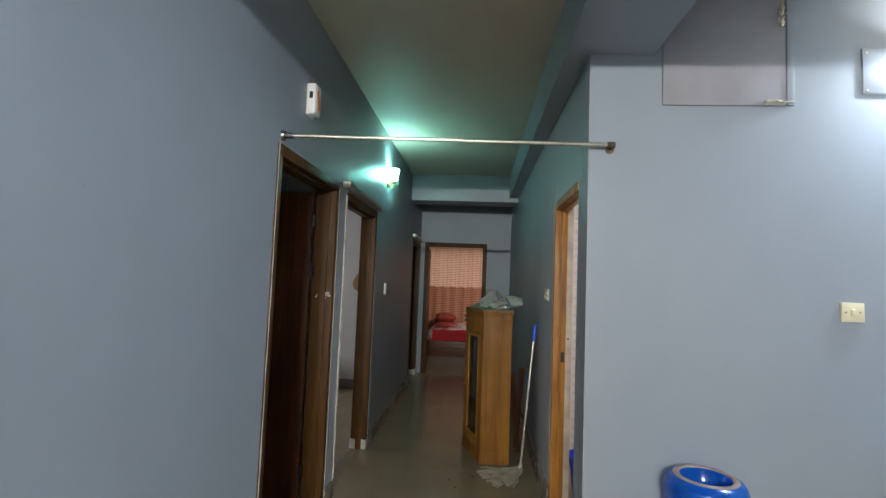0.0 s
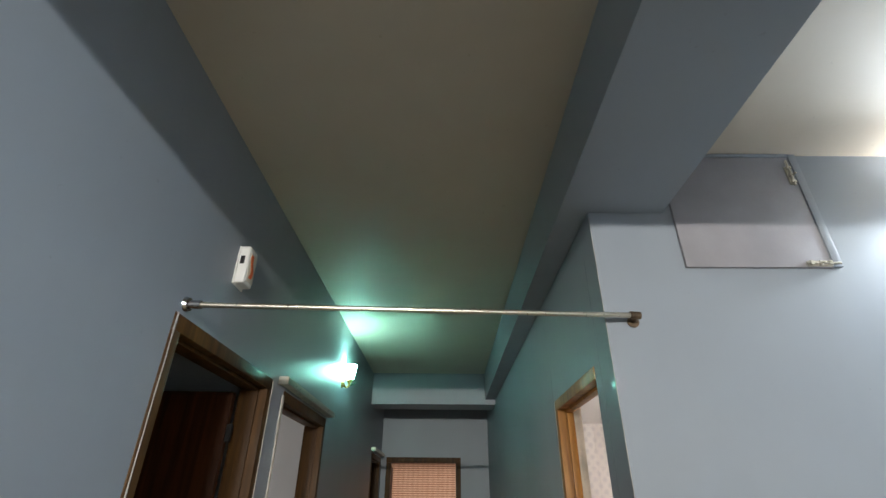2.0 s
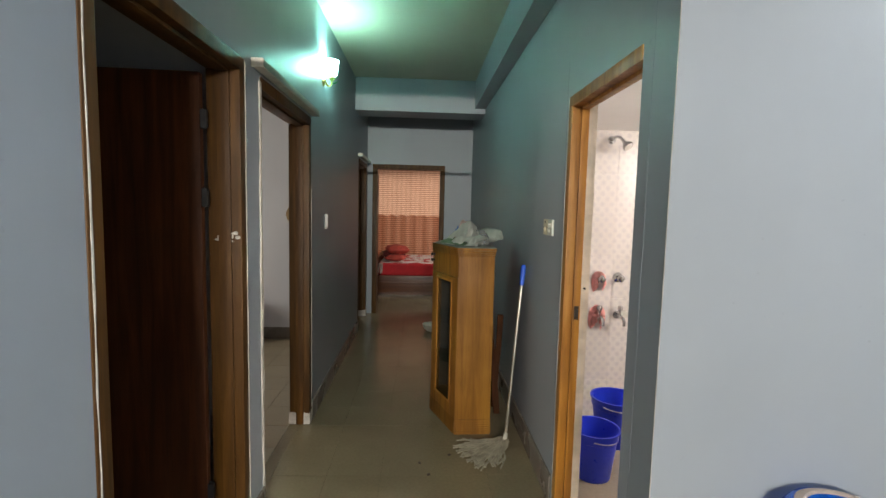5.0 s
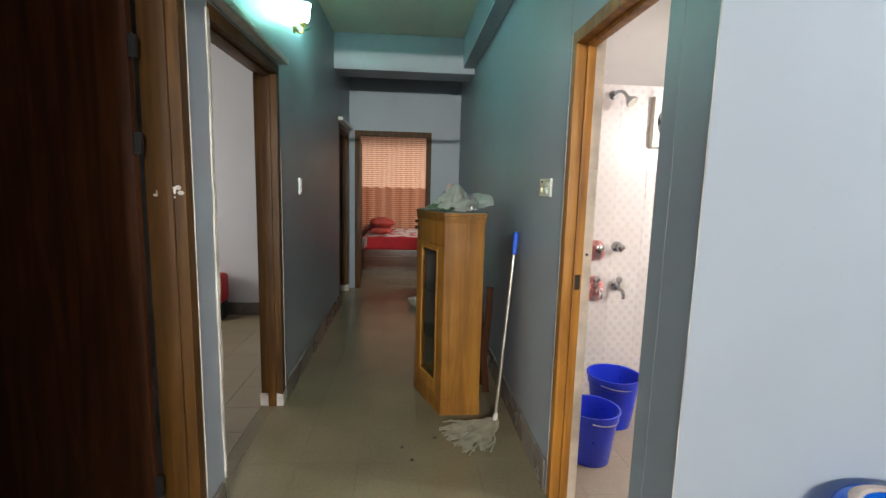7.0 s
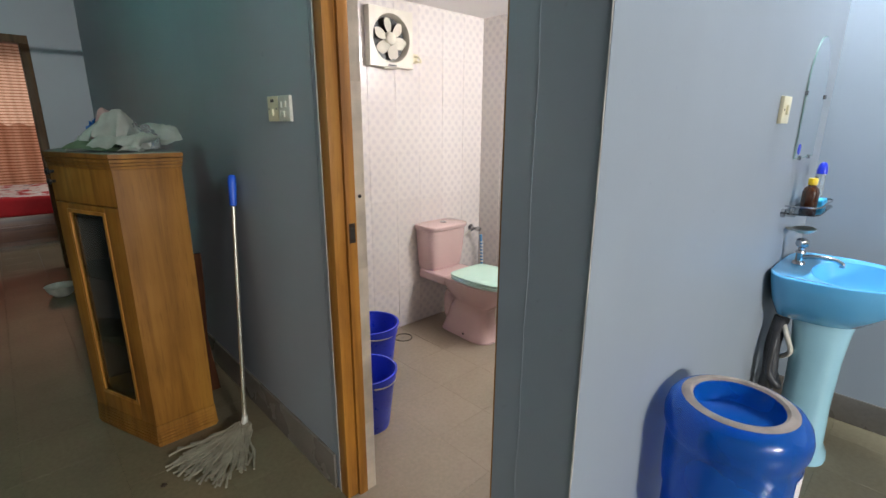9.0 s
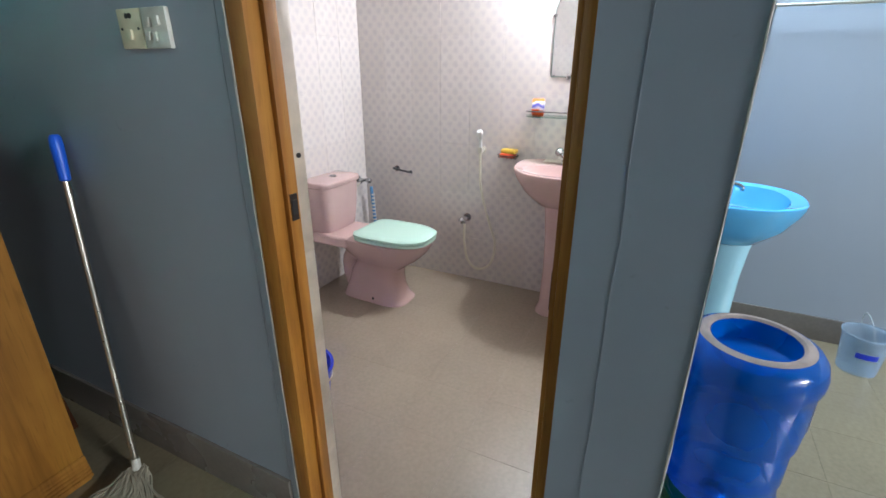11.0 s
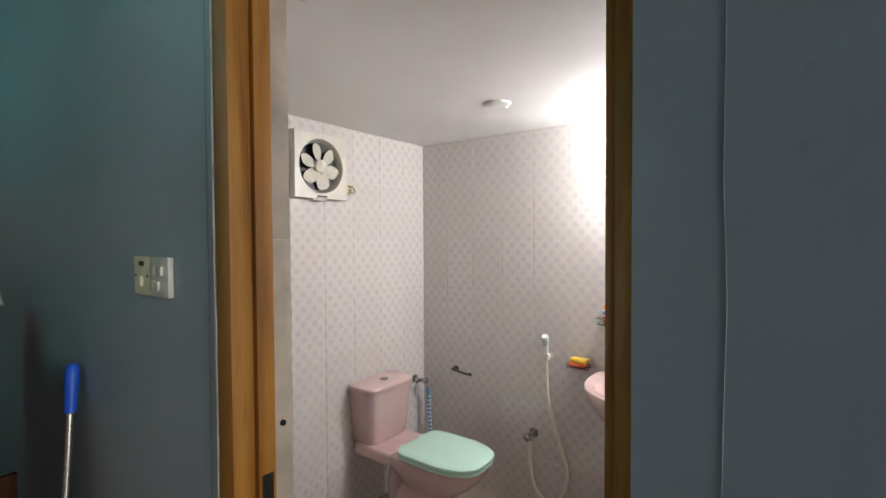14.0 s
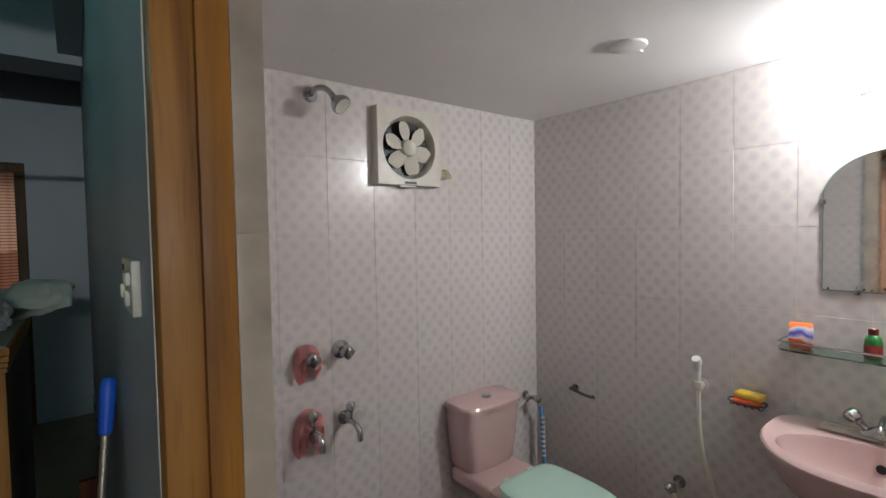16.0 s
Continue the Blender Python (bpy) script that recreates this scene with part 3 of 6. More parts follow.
b_.inputs["Emission Strength"].default_value = 72
M_SHADE = m_
sc = thing("wall_sconce", (XL, 4.58, 2.41), "lit brass wall sconce with a green-tinted glass shade", "wall lamp")
bm = bmesh.new()
lathe(bm, [(0.0, 0.0), (0.034, 0.0), (0.036, 0.006), (0.024, 0.016), (0.012, 0.022), (0.0, 0.024)], 20, m=Matrix.Diagonal((1, 1, 1, 1)) @ pose(0, 0, 0, 0, 90), cap0=False, cap1=False)
part("wall_plate", bm, M_BRASS, sc, "round brass back plate")
bm = bmesh.new()
tube(bm, [(0.015, 0, 0), (0.035, 0, -0.028), (0.058, 0, -0.022), (0.064, 0, 0.012)], 0.0075, 10)
part("arm", bm, M_BRASS, sc, "curved brass arm")
bm = bmesh.new()
lathe(bm, [(0.0, 0.0), (0.012, 0.0), (0.024, 0.012), (0.026, 0.03), (0.018, 0.034), (0.0, 0.034)], 20, c=(0.064, 0, 0.008), cap0=False, cap1=False)
part("cup", bm, M_BRASS, sc)
bm = bmesh.new()
n = 32
rings = []
for k, (r, z) in enumerate(((0.020, 0.03), (0.032, 0.05), (0.037, 0.085), (0.040, 0.12), (0.048, 0.152), (0.045, 0.152), (0.037, 0.12), (0.034, 0.085), (0.029, 0.052), (0.017, 0.034))):
    f = 0.07 if 2 < k < 7 else 0.02
    rings.append([((0.064 + r * (1 + f * math.cos(8 * t)) * math.cos(t)), r * (1 + f * math.cos(8 * t)) * math.sin(t), z) for t in (2 * math.pi * i / n for i in range(n))])
ring_loft(bm, rings, False, False)
shade_ob = part("shade", bm, M_SHADE, sc, "fluted green-tinted glass shade")
bm = bmesh.new()
rings = []
for i in range(7):
    u = i / 6
    w = 0.016 * math.sin(math.pi * min(0.97, u + 0.04)) + 0.001
    rings.append([(0.064 + 0.05 * u, -w, -0.012 + 0.022 * u * u), (0.064 + 0.05 * u, 0, -0.008 + 0.022 * u * u), (0.064 + 0.05 * u, w, -0.012 + 0.022 * u * u), (0.064 + 0.05 * u, 0, -0.014 + 0.022 * u * u)])
ring_loft(bm, rings)
part("leaf", bm, mat("green_glass_leaf", (0.03, 0.42, 0.16), 0.2, var=0.1), sc, "green glass leaf on the arm")

# switches


def switch_plate(name, loc, turn, w, h, material, rockers, label, holes=False):
    """Plate in local xz, proud towards -y."""
    th = thing(name, loc, label, "light switch", turn=turn)
    part("plate", B((-w / 2, w / 2, -0.012, 0, -h / 2, h / 2), bev=0.003), material, th)
    for i, (x, z, rw, rh) in enumerate(rockers):
        part("rocker", B((x - rw / 2, x + rw / 2, -0.018, -0.0118, z - rh / 2, z + rh / 2), bev=0.002), material, th)
    if holes:
        for x, z, r in holes:
            bm = bmesh.new()
            rod(bm, (x, -0.0118, z), (x, -0.0135, z), r, n=10)
            part("dark_mark", bm, M_BLACK, th)
    return th


switch_plate("light_switch", (XL, 4.675, 1.375), 90, 0.062, 0.115, M_WHITE, [(0, 0.025, 0.03, 0.042), (0, -0.025, 0.03, 0.042)], "narrow white two-way light switch on the wall")
switch_plate("light_switch", (XR, 3.432, 1.41), -90, 0.084, 0.084, M_GREYPLATE, [(-0.015, 0.012, 0.012, 0.02), (0.016, 0.014, 0.012, 0.02), (0.0, -0.018, 0.014, 0.02), (-0.02, -0.016, 0.010, 0.018)], "worn greyish switch plate with small toggles")
switch_plate("light_switch", (XR, 3.518, 1.41), -90, 0.084, 0.084, M_CREAM, [(0.0, -0.012, 0.014, 0.022)], "yellowed cream socket switch plate", holes=[(-0.006, 0.027, 0.006), (0.006, 0.027, 0.006), (0.03, 0.0, 0.003), (-0.03, 0.0, 0.003)])
switch_plate("light_switch", (1.677, YF, 1.412), 0, 0.098, 0.086, M_CREAM, [(0.0, 0.0, 0.02, 0.03)], "cream plastic switch plate on the front wall", holes=[(-0.03, 0.0, 0.003), (0.03, 0.002, 0.003)])

# corner display cabinet
CABH = 1.25
foot = [(0.305, 3.980), (0.068, 3.972), (-0.085, 4.372), (-0.02, 4.60), (0.305, 4.60)]
cc = Vector((0.12, 4.28))
cab = thing("display_cabinet", (cc.x, cc.y, 0), "golden oak corner display cabinet with a narrow glazed door", "cabinet")


def prism(bm, pts, z0, z1, grow=0.0):
    P = []
    n_ = len(pts)
    for i in range(n_):
        a, b2, c = Vector(pts[i - 1]), Vector(pts[i]), Vector(pts[(i + 1) % n_])
        d1, d2 = (b2 - a).normalized(), (c - b2).normalized()
        o = Vector((-d1.y, d1.x)) + Vector((-d2.y, d2.x))
        o = o.normalized() * grow / max(0.4, math.cos(d1.angle(d2) / 2))
        P.append(b2 + o - cc)
    ring_loft(bm, [[(p.x, p.y, z0) for p in P], [(p.x, p.y, z1) for p in P]])


orient = sum(foot[i][0] * foot[(i + 1) % 5][1] - foot[(i + 1) % 5][0] * foot[i][1] for i in range(5))
SG = -1 if orient > 0 else 1
bm = bmesh.new()
prism(bm, foot, CABH - 0.003, CABH, 0.004 * SG)
part("top", bm, M_CABTOP, cab, "dusty grey-green laminate top")
for z0, z1, g in ((CABH - 0.019, CABH - 0.003, 0.009), (CABH - 0.034, CABH - 0.022, 0.007), (CABH - 0.046, CABH - 0.036, 0.005), (CABH - 0.058, CABH - 0.048, 0.003)):
    bm = bmesh.new()
    prism(bm, foot, z0, z1, g * SG)
    part("top_moulding", bm, M_CAB, cab)
for k in range(6):
    bm = bmesh.new()
    prism(bm, foot, 0.012 + k * 0.015, 0.023 + k * 0.015, (0.006 - 0.0008 * k) * SG)
    part("plinth_moulding", bm, M_CAB, cab)
bm = bmesh.new()
prism(bm, foot, 0.0, 0.102, 0.001 * SG)
part("plinth", bm, M_CAB, cab)


def panel(a, b2, z0, z1, t, name, material, inset=0.0, bev=0.002, lab=""):
    """Upright panel between two points of the plan, its outer face on their line."""
    a, b2 = Vector(a) - cc, Vector(b2) - cc
    d = (b2 - a).normalized()
    nrm = Vector((-d.y, d.x)) * -SG * -1
    mid = ((a + b2) / 2)
    inward = (-mid).normalized()
    if nrm.dot(inward) < 0:
        nrm = -nrm
    L = (b2 - a).length
    bm = B((0, L, inset, inset + t, z0, z1), bev=bev)
    m = Matrix(((d.x, nrm.x, 0, a.x), (d.y, nrm.y, 0, a.y), (0, 0, 1, 0), (0, 0, 0, 1)))
    bmesh.ops.transform(bm, matrix=m, verts=bm.verts[:])
    return part(name, bm, material, cab, lab)


def along(a, b2, u):
    return (a[0] + (b2[0] - a[0]) * u, a[1] + (b2[1] - a[1]) * u)


A, Bp, C, D, E_ = foot
panel(A, Bp, 0.103, CABH - 0.059, 0.016, "side_panel", M_CAB)
panel(C, D, 0.103, CABH - 0.059, 0.016, "side_panel", M_CAB)
# Back panels darkened by colour so the inside looks unlit.
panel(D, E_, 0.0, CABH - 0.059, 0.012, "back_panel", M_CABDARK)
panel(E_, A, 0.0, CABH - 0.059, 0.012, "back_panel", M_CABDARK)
panel(Bp, C, CABH - 0.20, CABH - 0.059, 0.016, "drawer_front", M_CAB)
FZ0, FZ1 = 0.16, CABH - 0.205
panel(Bp, along(Bp, C, 0.22), FZ0 - 0.057, FZ1, 0.018, "door_stile", M_CAB)
panel(along(Bp, C, 0.80), C, FZ0 - 0.057, FZ1, 0.018, "door_stile", M_CAB)
panel(along(Bp, C, 0.22), along(Bp, C, 0.80), FZ0 - 0.057, FZ0 + 0.03, 0.018, "door_rail", M_CAB)
panel(along(Bp, C, 0.22), along(Bp, C, 0.80), FZ1 - 0.03, FZ1, 0.018, "door_rail", M_CAB)
for u0, u1, z0, z1 in ((0.21, 0.245, FZ0 + 0.03, FZ1 - 0.03), (0.775, 0.81, FZ0 + 0.03, FZ1 - 0.03), (0.21, 0.81, FZ0 + 0.022, FZ0 + 0.036), (0.21, 0.81, FZ1 - 0.036, FZ1 - 0.022)):
    panel(along(Bp, C, u0), along(Bp, C, u1), z0, z1, 0.008, "glazing_bead", M_OAK, inset=-0.005)
g = panel(along(Bp, C, 0.22), along(Bp, C, 0.80), FZ0 + 0.03, FZ1 - 0.03, 0.004, "pane", M_GLASS, inset=0.008, bev=0, lab="clear door glass")
g.visible_shadow = False
for z in (0.42, 0.72, 0.98):
    bm = bmesh.new()
    prism(bm, foot, z, z + 0.006, -0.03 * SG)
    part("shelf", bm, M_SHELF, cab, "glass shelf")
for z in (1.13, 1.17):
    d = (Vector(C) - Vector(Bp)).normalized()
    nrm = Vector((-d.y, d.x))
    if nrm.dot(cc - Vector(Bp)) > 0:
        nrm = -nrm
    p = Vector(along(Bp, C, 0.93)) - cc
    bm = bmesh.new()
    lathe(bm, [(0.006, 0), (0.006, 0.012), (0.012, 0.018), (0.011, 0.026), (0.0, 0.029)], 12, m=Matrix.Translation((p.x, p.y, z)) @ Vector((nrm.x, nrm.y, 0)).to_track_quat("Z", "Y").to_matrix().to_4x4(), cap1=False)
    part("knob", bm, M_BLACK, cab, "small dark knob")

# things on top of it
M_CLOTH = mat("grey_white_cotton", (0.56, 0.58, 0.53), 0.9, var=0.2, vscale=14, grain=260, gbump=0.5)
M_GREENP = mat("grey_green_paper", (0.20, 0.30, 0.18), 0.7, var=0.2, vscale=12)
m_, nt_, b_ = nodes("clear_crumpled_plastic")
b_.inputs["Base Color"].default_value = (0.82, 0.86, 0.86, 1)
b_.inputs["Transmission Weight"].default_value = 0.8
b_.inputs["Roughness"].default_value = 0.18
M_PLASTIC = m_


def crumple(name, loc, size, seed, material, label, category, amp=0.3, freq=2.2, flat=0.0, sub=4):
    """A crumpled soft heap that lies on its base."""
    bm = bmesh.new()
    bmesh.ops.create_icosphere(bm, subdivisions=sub, radius=1)
    off = Vector((seed * 3.7, seed * 1.3, seed * 2.1))
    for v in bm.verts:
        d = v.co.normalized()
        r1 = abs(noise.noise(d * freq + off))
        r2 = abs(noise.noise(d * freq * 2.7 + off * 2))
        r3 = abs(noise.noise(d * freq * 6.0 + off * 3))
        k = 1 - amp + amp * 2.0 * (1 - r1) * 0.62 - amp * 0.55 * r2 - amp * 0.22 * r3
        p = d * k
        v.co = (p.x * size[0], p.y * size[1], max(-0.15, p.z) * size[2] + 0.15 * size[2])
    ob = solo(name, bm, material, loc, label, category)
    return ob


def sheet(name, loc, sx, sy, seed, material, label, category, turn=0, lift=0.03, tilt=0.0):
    bm = bmesh.new()
    bmesh.ops.create_grid(bm, x_segments=18, y_segments=14, size=0.5)
    for v in bm.verts:
        v.co.x *= sx
        v.co.y *= sy
        h = noise.noise(Vector((v.co.x * 9 + seed, v.co.y * 9, seed * 2.3)))
        v.co.z = 0.002 + lift * max(0, h + 0.35) + tilt * abs(v.co.x)
    r = bmesh.ops.solidify(bm, geom=bm.faces[:], thickness=0.0012)
    return solo(name, bm, material, loc, label, category, turn=turn)


T = CABH + 0.001


def fold(name, loc, prof, v0, v1, thick, seed, material, label, category, turn=-40, wob=0.012):
    """A soft sheet bent over along a line, its edges uneven; prof gives (across, height)."""
    P = [Vector((u, 0, z)) for u, z in prof]
    Q = []
    for i in range(len(P) - 1):
        a, b, c, d = P[max(0, i - 1)], P[i], P[i + 1], P[min(len(P) - 1, i + 2)]
        for k in range(7):
            t = k / 7
            Q.append(0.5 * ((2 * b) + (c - a) * t + (2 * a - 5 * b + 4 * c - d) * t * t + (3 * b - a - 3 * c + d) * t ** 3))
    Q.append(P[-1])
    bm = bmesh.new()
    rows = []
    for j in range(17):
        f = j / 16
        row = []
        for i, q in enumerate(Q):
            e = 0.02 * noise.noise(Vector((i * 0.22, seed, 4 if j < 8 else 9)))
            v = v0 + (v1 - v0) * f + e * (2 * f - 1)
            n = Vector((q.x * 13 + seed, v * 13, q.z * 13))
            k = 0.3 + 0.7 * min(1, f / 0.42) ** 0.6 - 0.25 * max(0, f - 0.6)
            row.append(bm.verts.new((q.x + wob * noise.noise(n), v, max(0.002, q.z * k + wob * 0.9 * noise.noise(n * 1.4 + Vector((5, 2, seed))) + wob * 0.5 * abs(noise.noise(n * 3.5))))))
        rows.append(row)
    for r0, r1 in zip(rows, rows[1:]):
        for i in range(len(Q) - 1):
            bm.faces.new((r0[i], r0[i + 1], r1[i + 1], r1[i]))
    bmesh.ops.solidify(bm, geom=bm.faces[:], thickness=thick)
    for f in bm.faces:
        f.smooth = True
    return solo(name, bm, material, loc, label, category, turn=turn)


M_PINKISH = mat("faded_pink_cotton", (0.60, 0.44, 0.42), 0.9, var=0.25, vscale=12, grain=260, gbump=0.5)
HX, HY = 0.125, 4.19
fold("paper_sheet", (HX, HY, T), [(-0.14, 0.03), (-0.10, 0.045), (-0.02, 0.02), (0.04, 0.0), (0.10, 0.003)], -0.10, 0.07, 0.0015, 3, M_GREENP, "creased grey-green paper sheet on the cabinet", "paper", wob=0.008)
fold("cloth", (HX, HY, T + 0.002), [(-0.15, 0.045), (-0.115, 0.06), (-0.06, 0.125), (-0.02, 0.145), (0.03, 0.14), (0.05, 0.09), (0.065, 0.05), (0.10, 0.0)], -0.04, 0.10, 0.007, 5, M_CLOTH, "folded greyish white cotton cloth on the cabinet", "cloth", wob=0.024)
fold("cloth", (HX, HY, T + 0.002), [(-0.14, 0.0), (-0.12, 0.05), (-0.075, 0.145), (-0.05, 0.165), (-0.01, 0.13)], 0.02, 0.11, 0.006, 8, M_PINKISH, "folded faded pink cloth behind the white one", "cloth", wob=0.02)
fold("cloth", (HX, HY, T + 0.002), [(-0.06, 0.03), (-0.02, 0.055), (0.05, 0.05), (0.10, 0.06), (0.145, 0.062), (0.15, 0.045), (0.10, 0.03), (0.05, 0.0)], -0.085, 0.05, 0.006, 11, M_CLOTH, "limp white cloth with a rolled edge on the cabinet", "cloth", wob=0.018)
fold("cloth", (HX, HY, T), [(-0.13, 0.0), (-0.135, 0.018), (-0.11, 0.022), (-0.07, 0.01), (-0.05, 0.0)], -0.08, -0.03, 0.005, 14, M_CLOTH, "small folded white rag at the cabinet edge", "cloth", wob=0.006)
fold("cloth", (HX, HY, T), [(0.07, 0.0), (0.075, 0.02), (0.11, 0.024), (0.14, 0.016), (0.145, 0.0)], -0.10, -0.05, 0.005, 17, M_CLOTH, "small folded white rag at the cabinet edge", "cloth", wob=0.006)
crumple("plastic_bag", (0.215, 4.25, T + 0.002), (0.085, 0.085, 0.10), 9, M_PLASTIC, "crumpled clear plastic bag on the cabinet", "plastic bag", 0.5, 2.6)
fold("cloth", (0.27, 4.49, T), [(-0.12, 0.0), (-0.07, 0.05), (0.0, 0.085), (0.08, 0.10), (0.14, 0.095), (0.145, 0.07), (0.08, 0.045), (0.0, 0.0)], -0.13, 0.09, 0.006, 21, M_CLOTH, "greyish cloth hanging over the cabinet's back edge", "cloth", turn=0, wob=0.02)
M_BLUEBAG = mat("thin_blue_plastic", (0.03, 0.14, 0.42), 0.25, var=0.3, vscale=12)
crumple("plastic_bag", (0.16, 4.52, T + 0.002), (0.09, 0.07, 0.13), 13, M_BLUEBAG, "crumpled thin blue plastic bag on the cabinet", "plastic bag", 0.5, 2.4)

# mop
M_YARN = mat("grey_cotton_yarn", (0.30, 0.27, 0.20), 0.95, var=0.3, vscale=20, grain=300, gbump=0.6)
mop = thing("mop", (0.386, 3.844, 0), "string mop with a steel handle leaning on the wall", "mop")
top = Vector((0.103, 0.116, 1.147))
bm = bmesh.new()
rod(bm, (0, 0, 0.03), top * 0.93, 0.0095, n=14)
part("handle", bm, M_STEEL, mop, "thin steel handle")
bm = bmesh.new()
ax = top.normalized()
mm = Matrix.Translation(top * 0.885) @ ax.to_track_quat("Z", "Y").to_matrix().to_4x4()
lathe(bm, [(0.011, 0), (0.015, 0.004), (0.016, 0.05), (0.0175, 0.10), (0.016, 0.125), (0.010, 0.133), (0.0, 0.134)], 18, m=mm, cap1=False)
part("grip", bm, mat("bright_blue_plastic", (0.015, 0.10, 0.60), 0.4, var=0.06, gbump=0.02), mop, "blue plastic grip")
bm = bmesh.new()
rod(bm, (-0.01, -0.012, 0.012), (0.006, 0.006, 0.07), 0.016, 0.013, n=14)
part("socket", bm, M_GREYPLATE, mop, "grey plastic socket")
bm = bmesh.new()
rnd = random.Random(21)
for k in range(120):
    u = k / 119
    ang = radians(175 + 78 * u + rnd.uniform(-5, 5))
    L = rnd.uniform(0.24, 0.34) * (1.0 if 0.15 < u < 0.85 else 0.9)
    sx, sy = rnd.uniform(-0.035, 0.02), rnd.uniform(-0.03, 0.02)
    d = Vector((math.cos(ang), math.sin(ang), 0))
    s = Vector((-d.y, d.x, 0))
    pts = [Vector((sx, sy, 0.03 + rnd.uniform(0, 0.012)))]
    for j in range(1, 6):
        pts.append(Vector((sx, sy, 0)) + d * L * j / 5 + s * rnd.uniform(-0.012, 0.012) + Vector((0, 0, max(0.005, 0.03 - 0.009 * j) + rnd.uniform(0, 0.008))))
    tube(bm, pts, 0.0048, 5, 3)
tagged(part("mop_head", bm, M_YARN, mop, "grey cotton strings spread on the floor"), kind="stuff")

# two slats that lean in the gap behind the cabinet
M_SLAT = wood("brown_slat_wood", (0.03, 0.011, 0.005), (0.055, 0.02, 0.008), (0.08, 0.03, 0.011), rough=0.7, coat=0.0, spec=0.1)
for (x, y, z0, lean, h) in ((0.405, 4.30, 0.0, -0.06, 0.66), (0.40, 4.42, 0.0, 0.04, 0.70)):
    bm = bmesh.new()
    pts = [(0, 0, 0.0), (lean * 0.3, 0.02, h * 0.35), (lean * 0.8, 0.03, h * 0.75), (lean, 0.05, h)]
    ring_loft(bm, [[(px - 0.022, py - 0.010, pz), (px + 0.022, py - 0.010, pz), (px + 0.022, py + 0.010, pz), (px - 0.022, py + 0.010, pz)] for px, py, pz in pts])
    solo("wooden_slat", bm, M_SLAT, (x, y, z0), "brown varnished wooden slat leaning behind the cabinet", "wooden slat", "slats behind the cabinet")

# bowl on the floor
bm = bmesh.new()
lathe(bm, [(0.0, 0.0), (0.05, 0.0), (0.085, 0.03), (0.105, 0.075), (0.11, 0.085), (0.104, 0.083), (0.08, 0.034), (0.045, 0.008), (0.0, 0.008)], 28, cap0=False, cap1=False)
solo("bowl", bm, M_GREYPLATE, (-0.03, 6.60, 0), "pale plastic bowl on the corridor floor", "bowl")
for i, (x, y) in enumerate(((-0.16, 3.62), (-0.11, 3.50), (0.02, 3.71))):
    bm = bmesh.new()
    bmesh.ops.create_icosphere(bm, subdivisions=2, radius=0.01)
    for v in bm.verts:
        v.co *= 1 + 0.5 * noise.noise(v.co * 140 + Vector((i, 0, 0)))
        v.co.z = max(-0.004, v.co.z * 0.5)
    solo("dirt_crumb", bm, M_CABDARK, (x, y, 0.004), "small dark crumb of dirt on the floor", "dirt", "crumbs on the floor")

# ---- bedroom beyond the corridor ----
M_RED = mat("red_bed_cover", (0.52, 0.012, 0.020), 0.75, var=0.2, vscale=6, grain=240, gbump=0.4)
M_BEDWOOD = wood("dark_bed_wood", (0.07, 0.022, 0.008), (0.12, 0.040, 0.014), (0.17, 0.06, 0.02), axis="X")
m_, nt_, b_ = nodes("red_white_flower_print")
n1 = noise_tex(nt_, 5.5, 3)
n2 = noise_tex(nt_, 8.0, 3)
c_ = ramp(nt_, n1.outputs[0], [(0.40, (0.50, 0.012, 0.02)), (0.44, (0.78, 0.68, 0.66)), (0.62, (0.80, 0.74, 0.72)), (0.68, (0.55, 0.02, 0.03))]).outputs[0]
c2 = ramp(nt_, n2.outputs[0], [(0.62, (0, 0, 0)), (0.68, (1, 1, 1))]).outputs[0]
link(nt_, mix(nt_, c2, c_, (0.10, 0.08, 0.12)), b_.inputs["Base Color"])
b_.inputs["Roughness"].default_value = 0.8
M_PRINT = m_

bed = thing("bed", (0.05, 9.62, 0), "wooden bed with a red floral cover", "bed")
part("side_rail", B((-0.95, 1.0, -0.72, -0.68, 0.05, 0.335), bev=0.008), M_BEDWOOD, bed)
part("plinth_rail", B((-0.95, 1.0, -0.735, -0.72, 0.20, 0.225), bev=0.004), M_BEDWOOD, bed)
part("headboard", B((-1.0, -0.95, -0.74, 0.74, 0.0, 0.62), bev=0.01), M_BEDWOOD, bed)
part("footboard", B((1.0, 1.05, -0.74, 0.74, 0.0, 0.62), bev=0.01), M_BEDWOOD, bed)
part("base", B((-0.95, 1.0, -0.68, 0.72, 0.0, 0.30)), M_BEDWOOD, bed)
bm = B((-0.94, 0.99, -0.74, 0.72, 0.335, 0.545), bev=0.045, seg=4)
part("mattress", bm, M_RED, bed, "red covered mattress")
bm = bmesh.new()
bmesh.ops.create_grid(bm, x_segments=40, y_segments=30, size=0.5)
for v in bm.verts:
    v.co.x, v.co.y = v.co.x * 1.86 + 0.02, v.co.y * 1.40 - 0.0
    v.co.z = 0.549 + 0.012 * noise.noise(v.co * 5)
bmesh.ops.solidify(bm, geom=bm.faces[:], thickness=0.004)
part("bed_cover", bm, M_PRINT, bed, "red and white floral bed cover")
M_PILLOW = mat("red_brown_pillow_cotton", (0.50, 0.07, 0.05), 0.85, var=0.4, vscale=9, grain=260)
M_PILLOW2 = mat("dark_maroon_pillow_cotton", (0.12, 0.012, 0.012), 0.85, var=0.3, vscale=9)


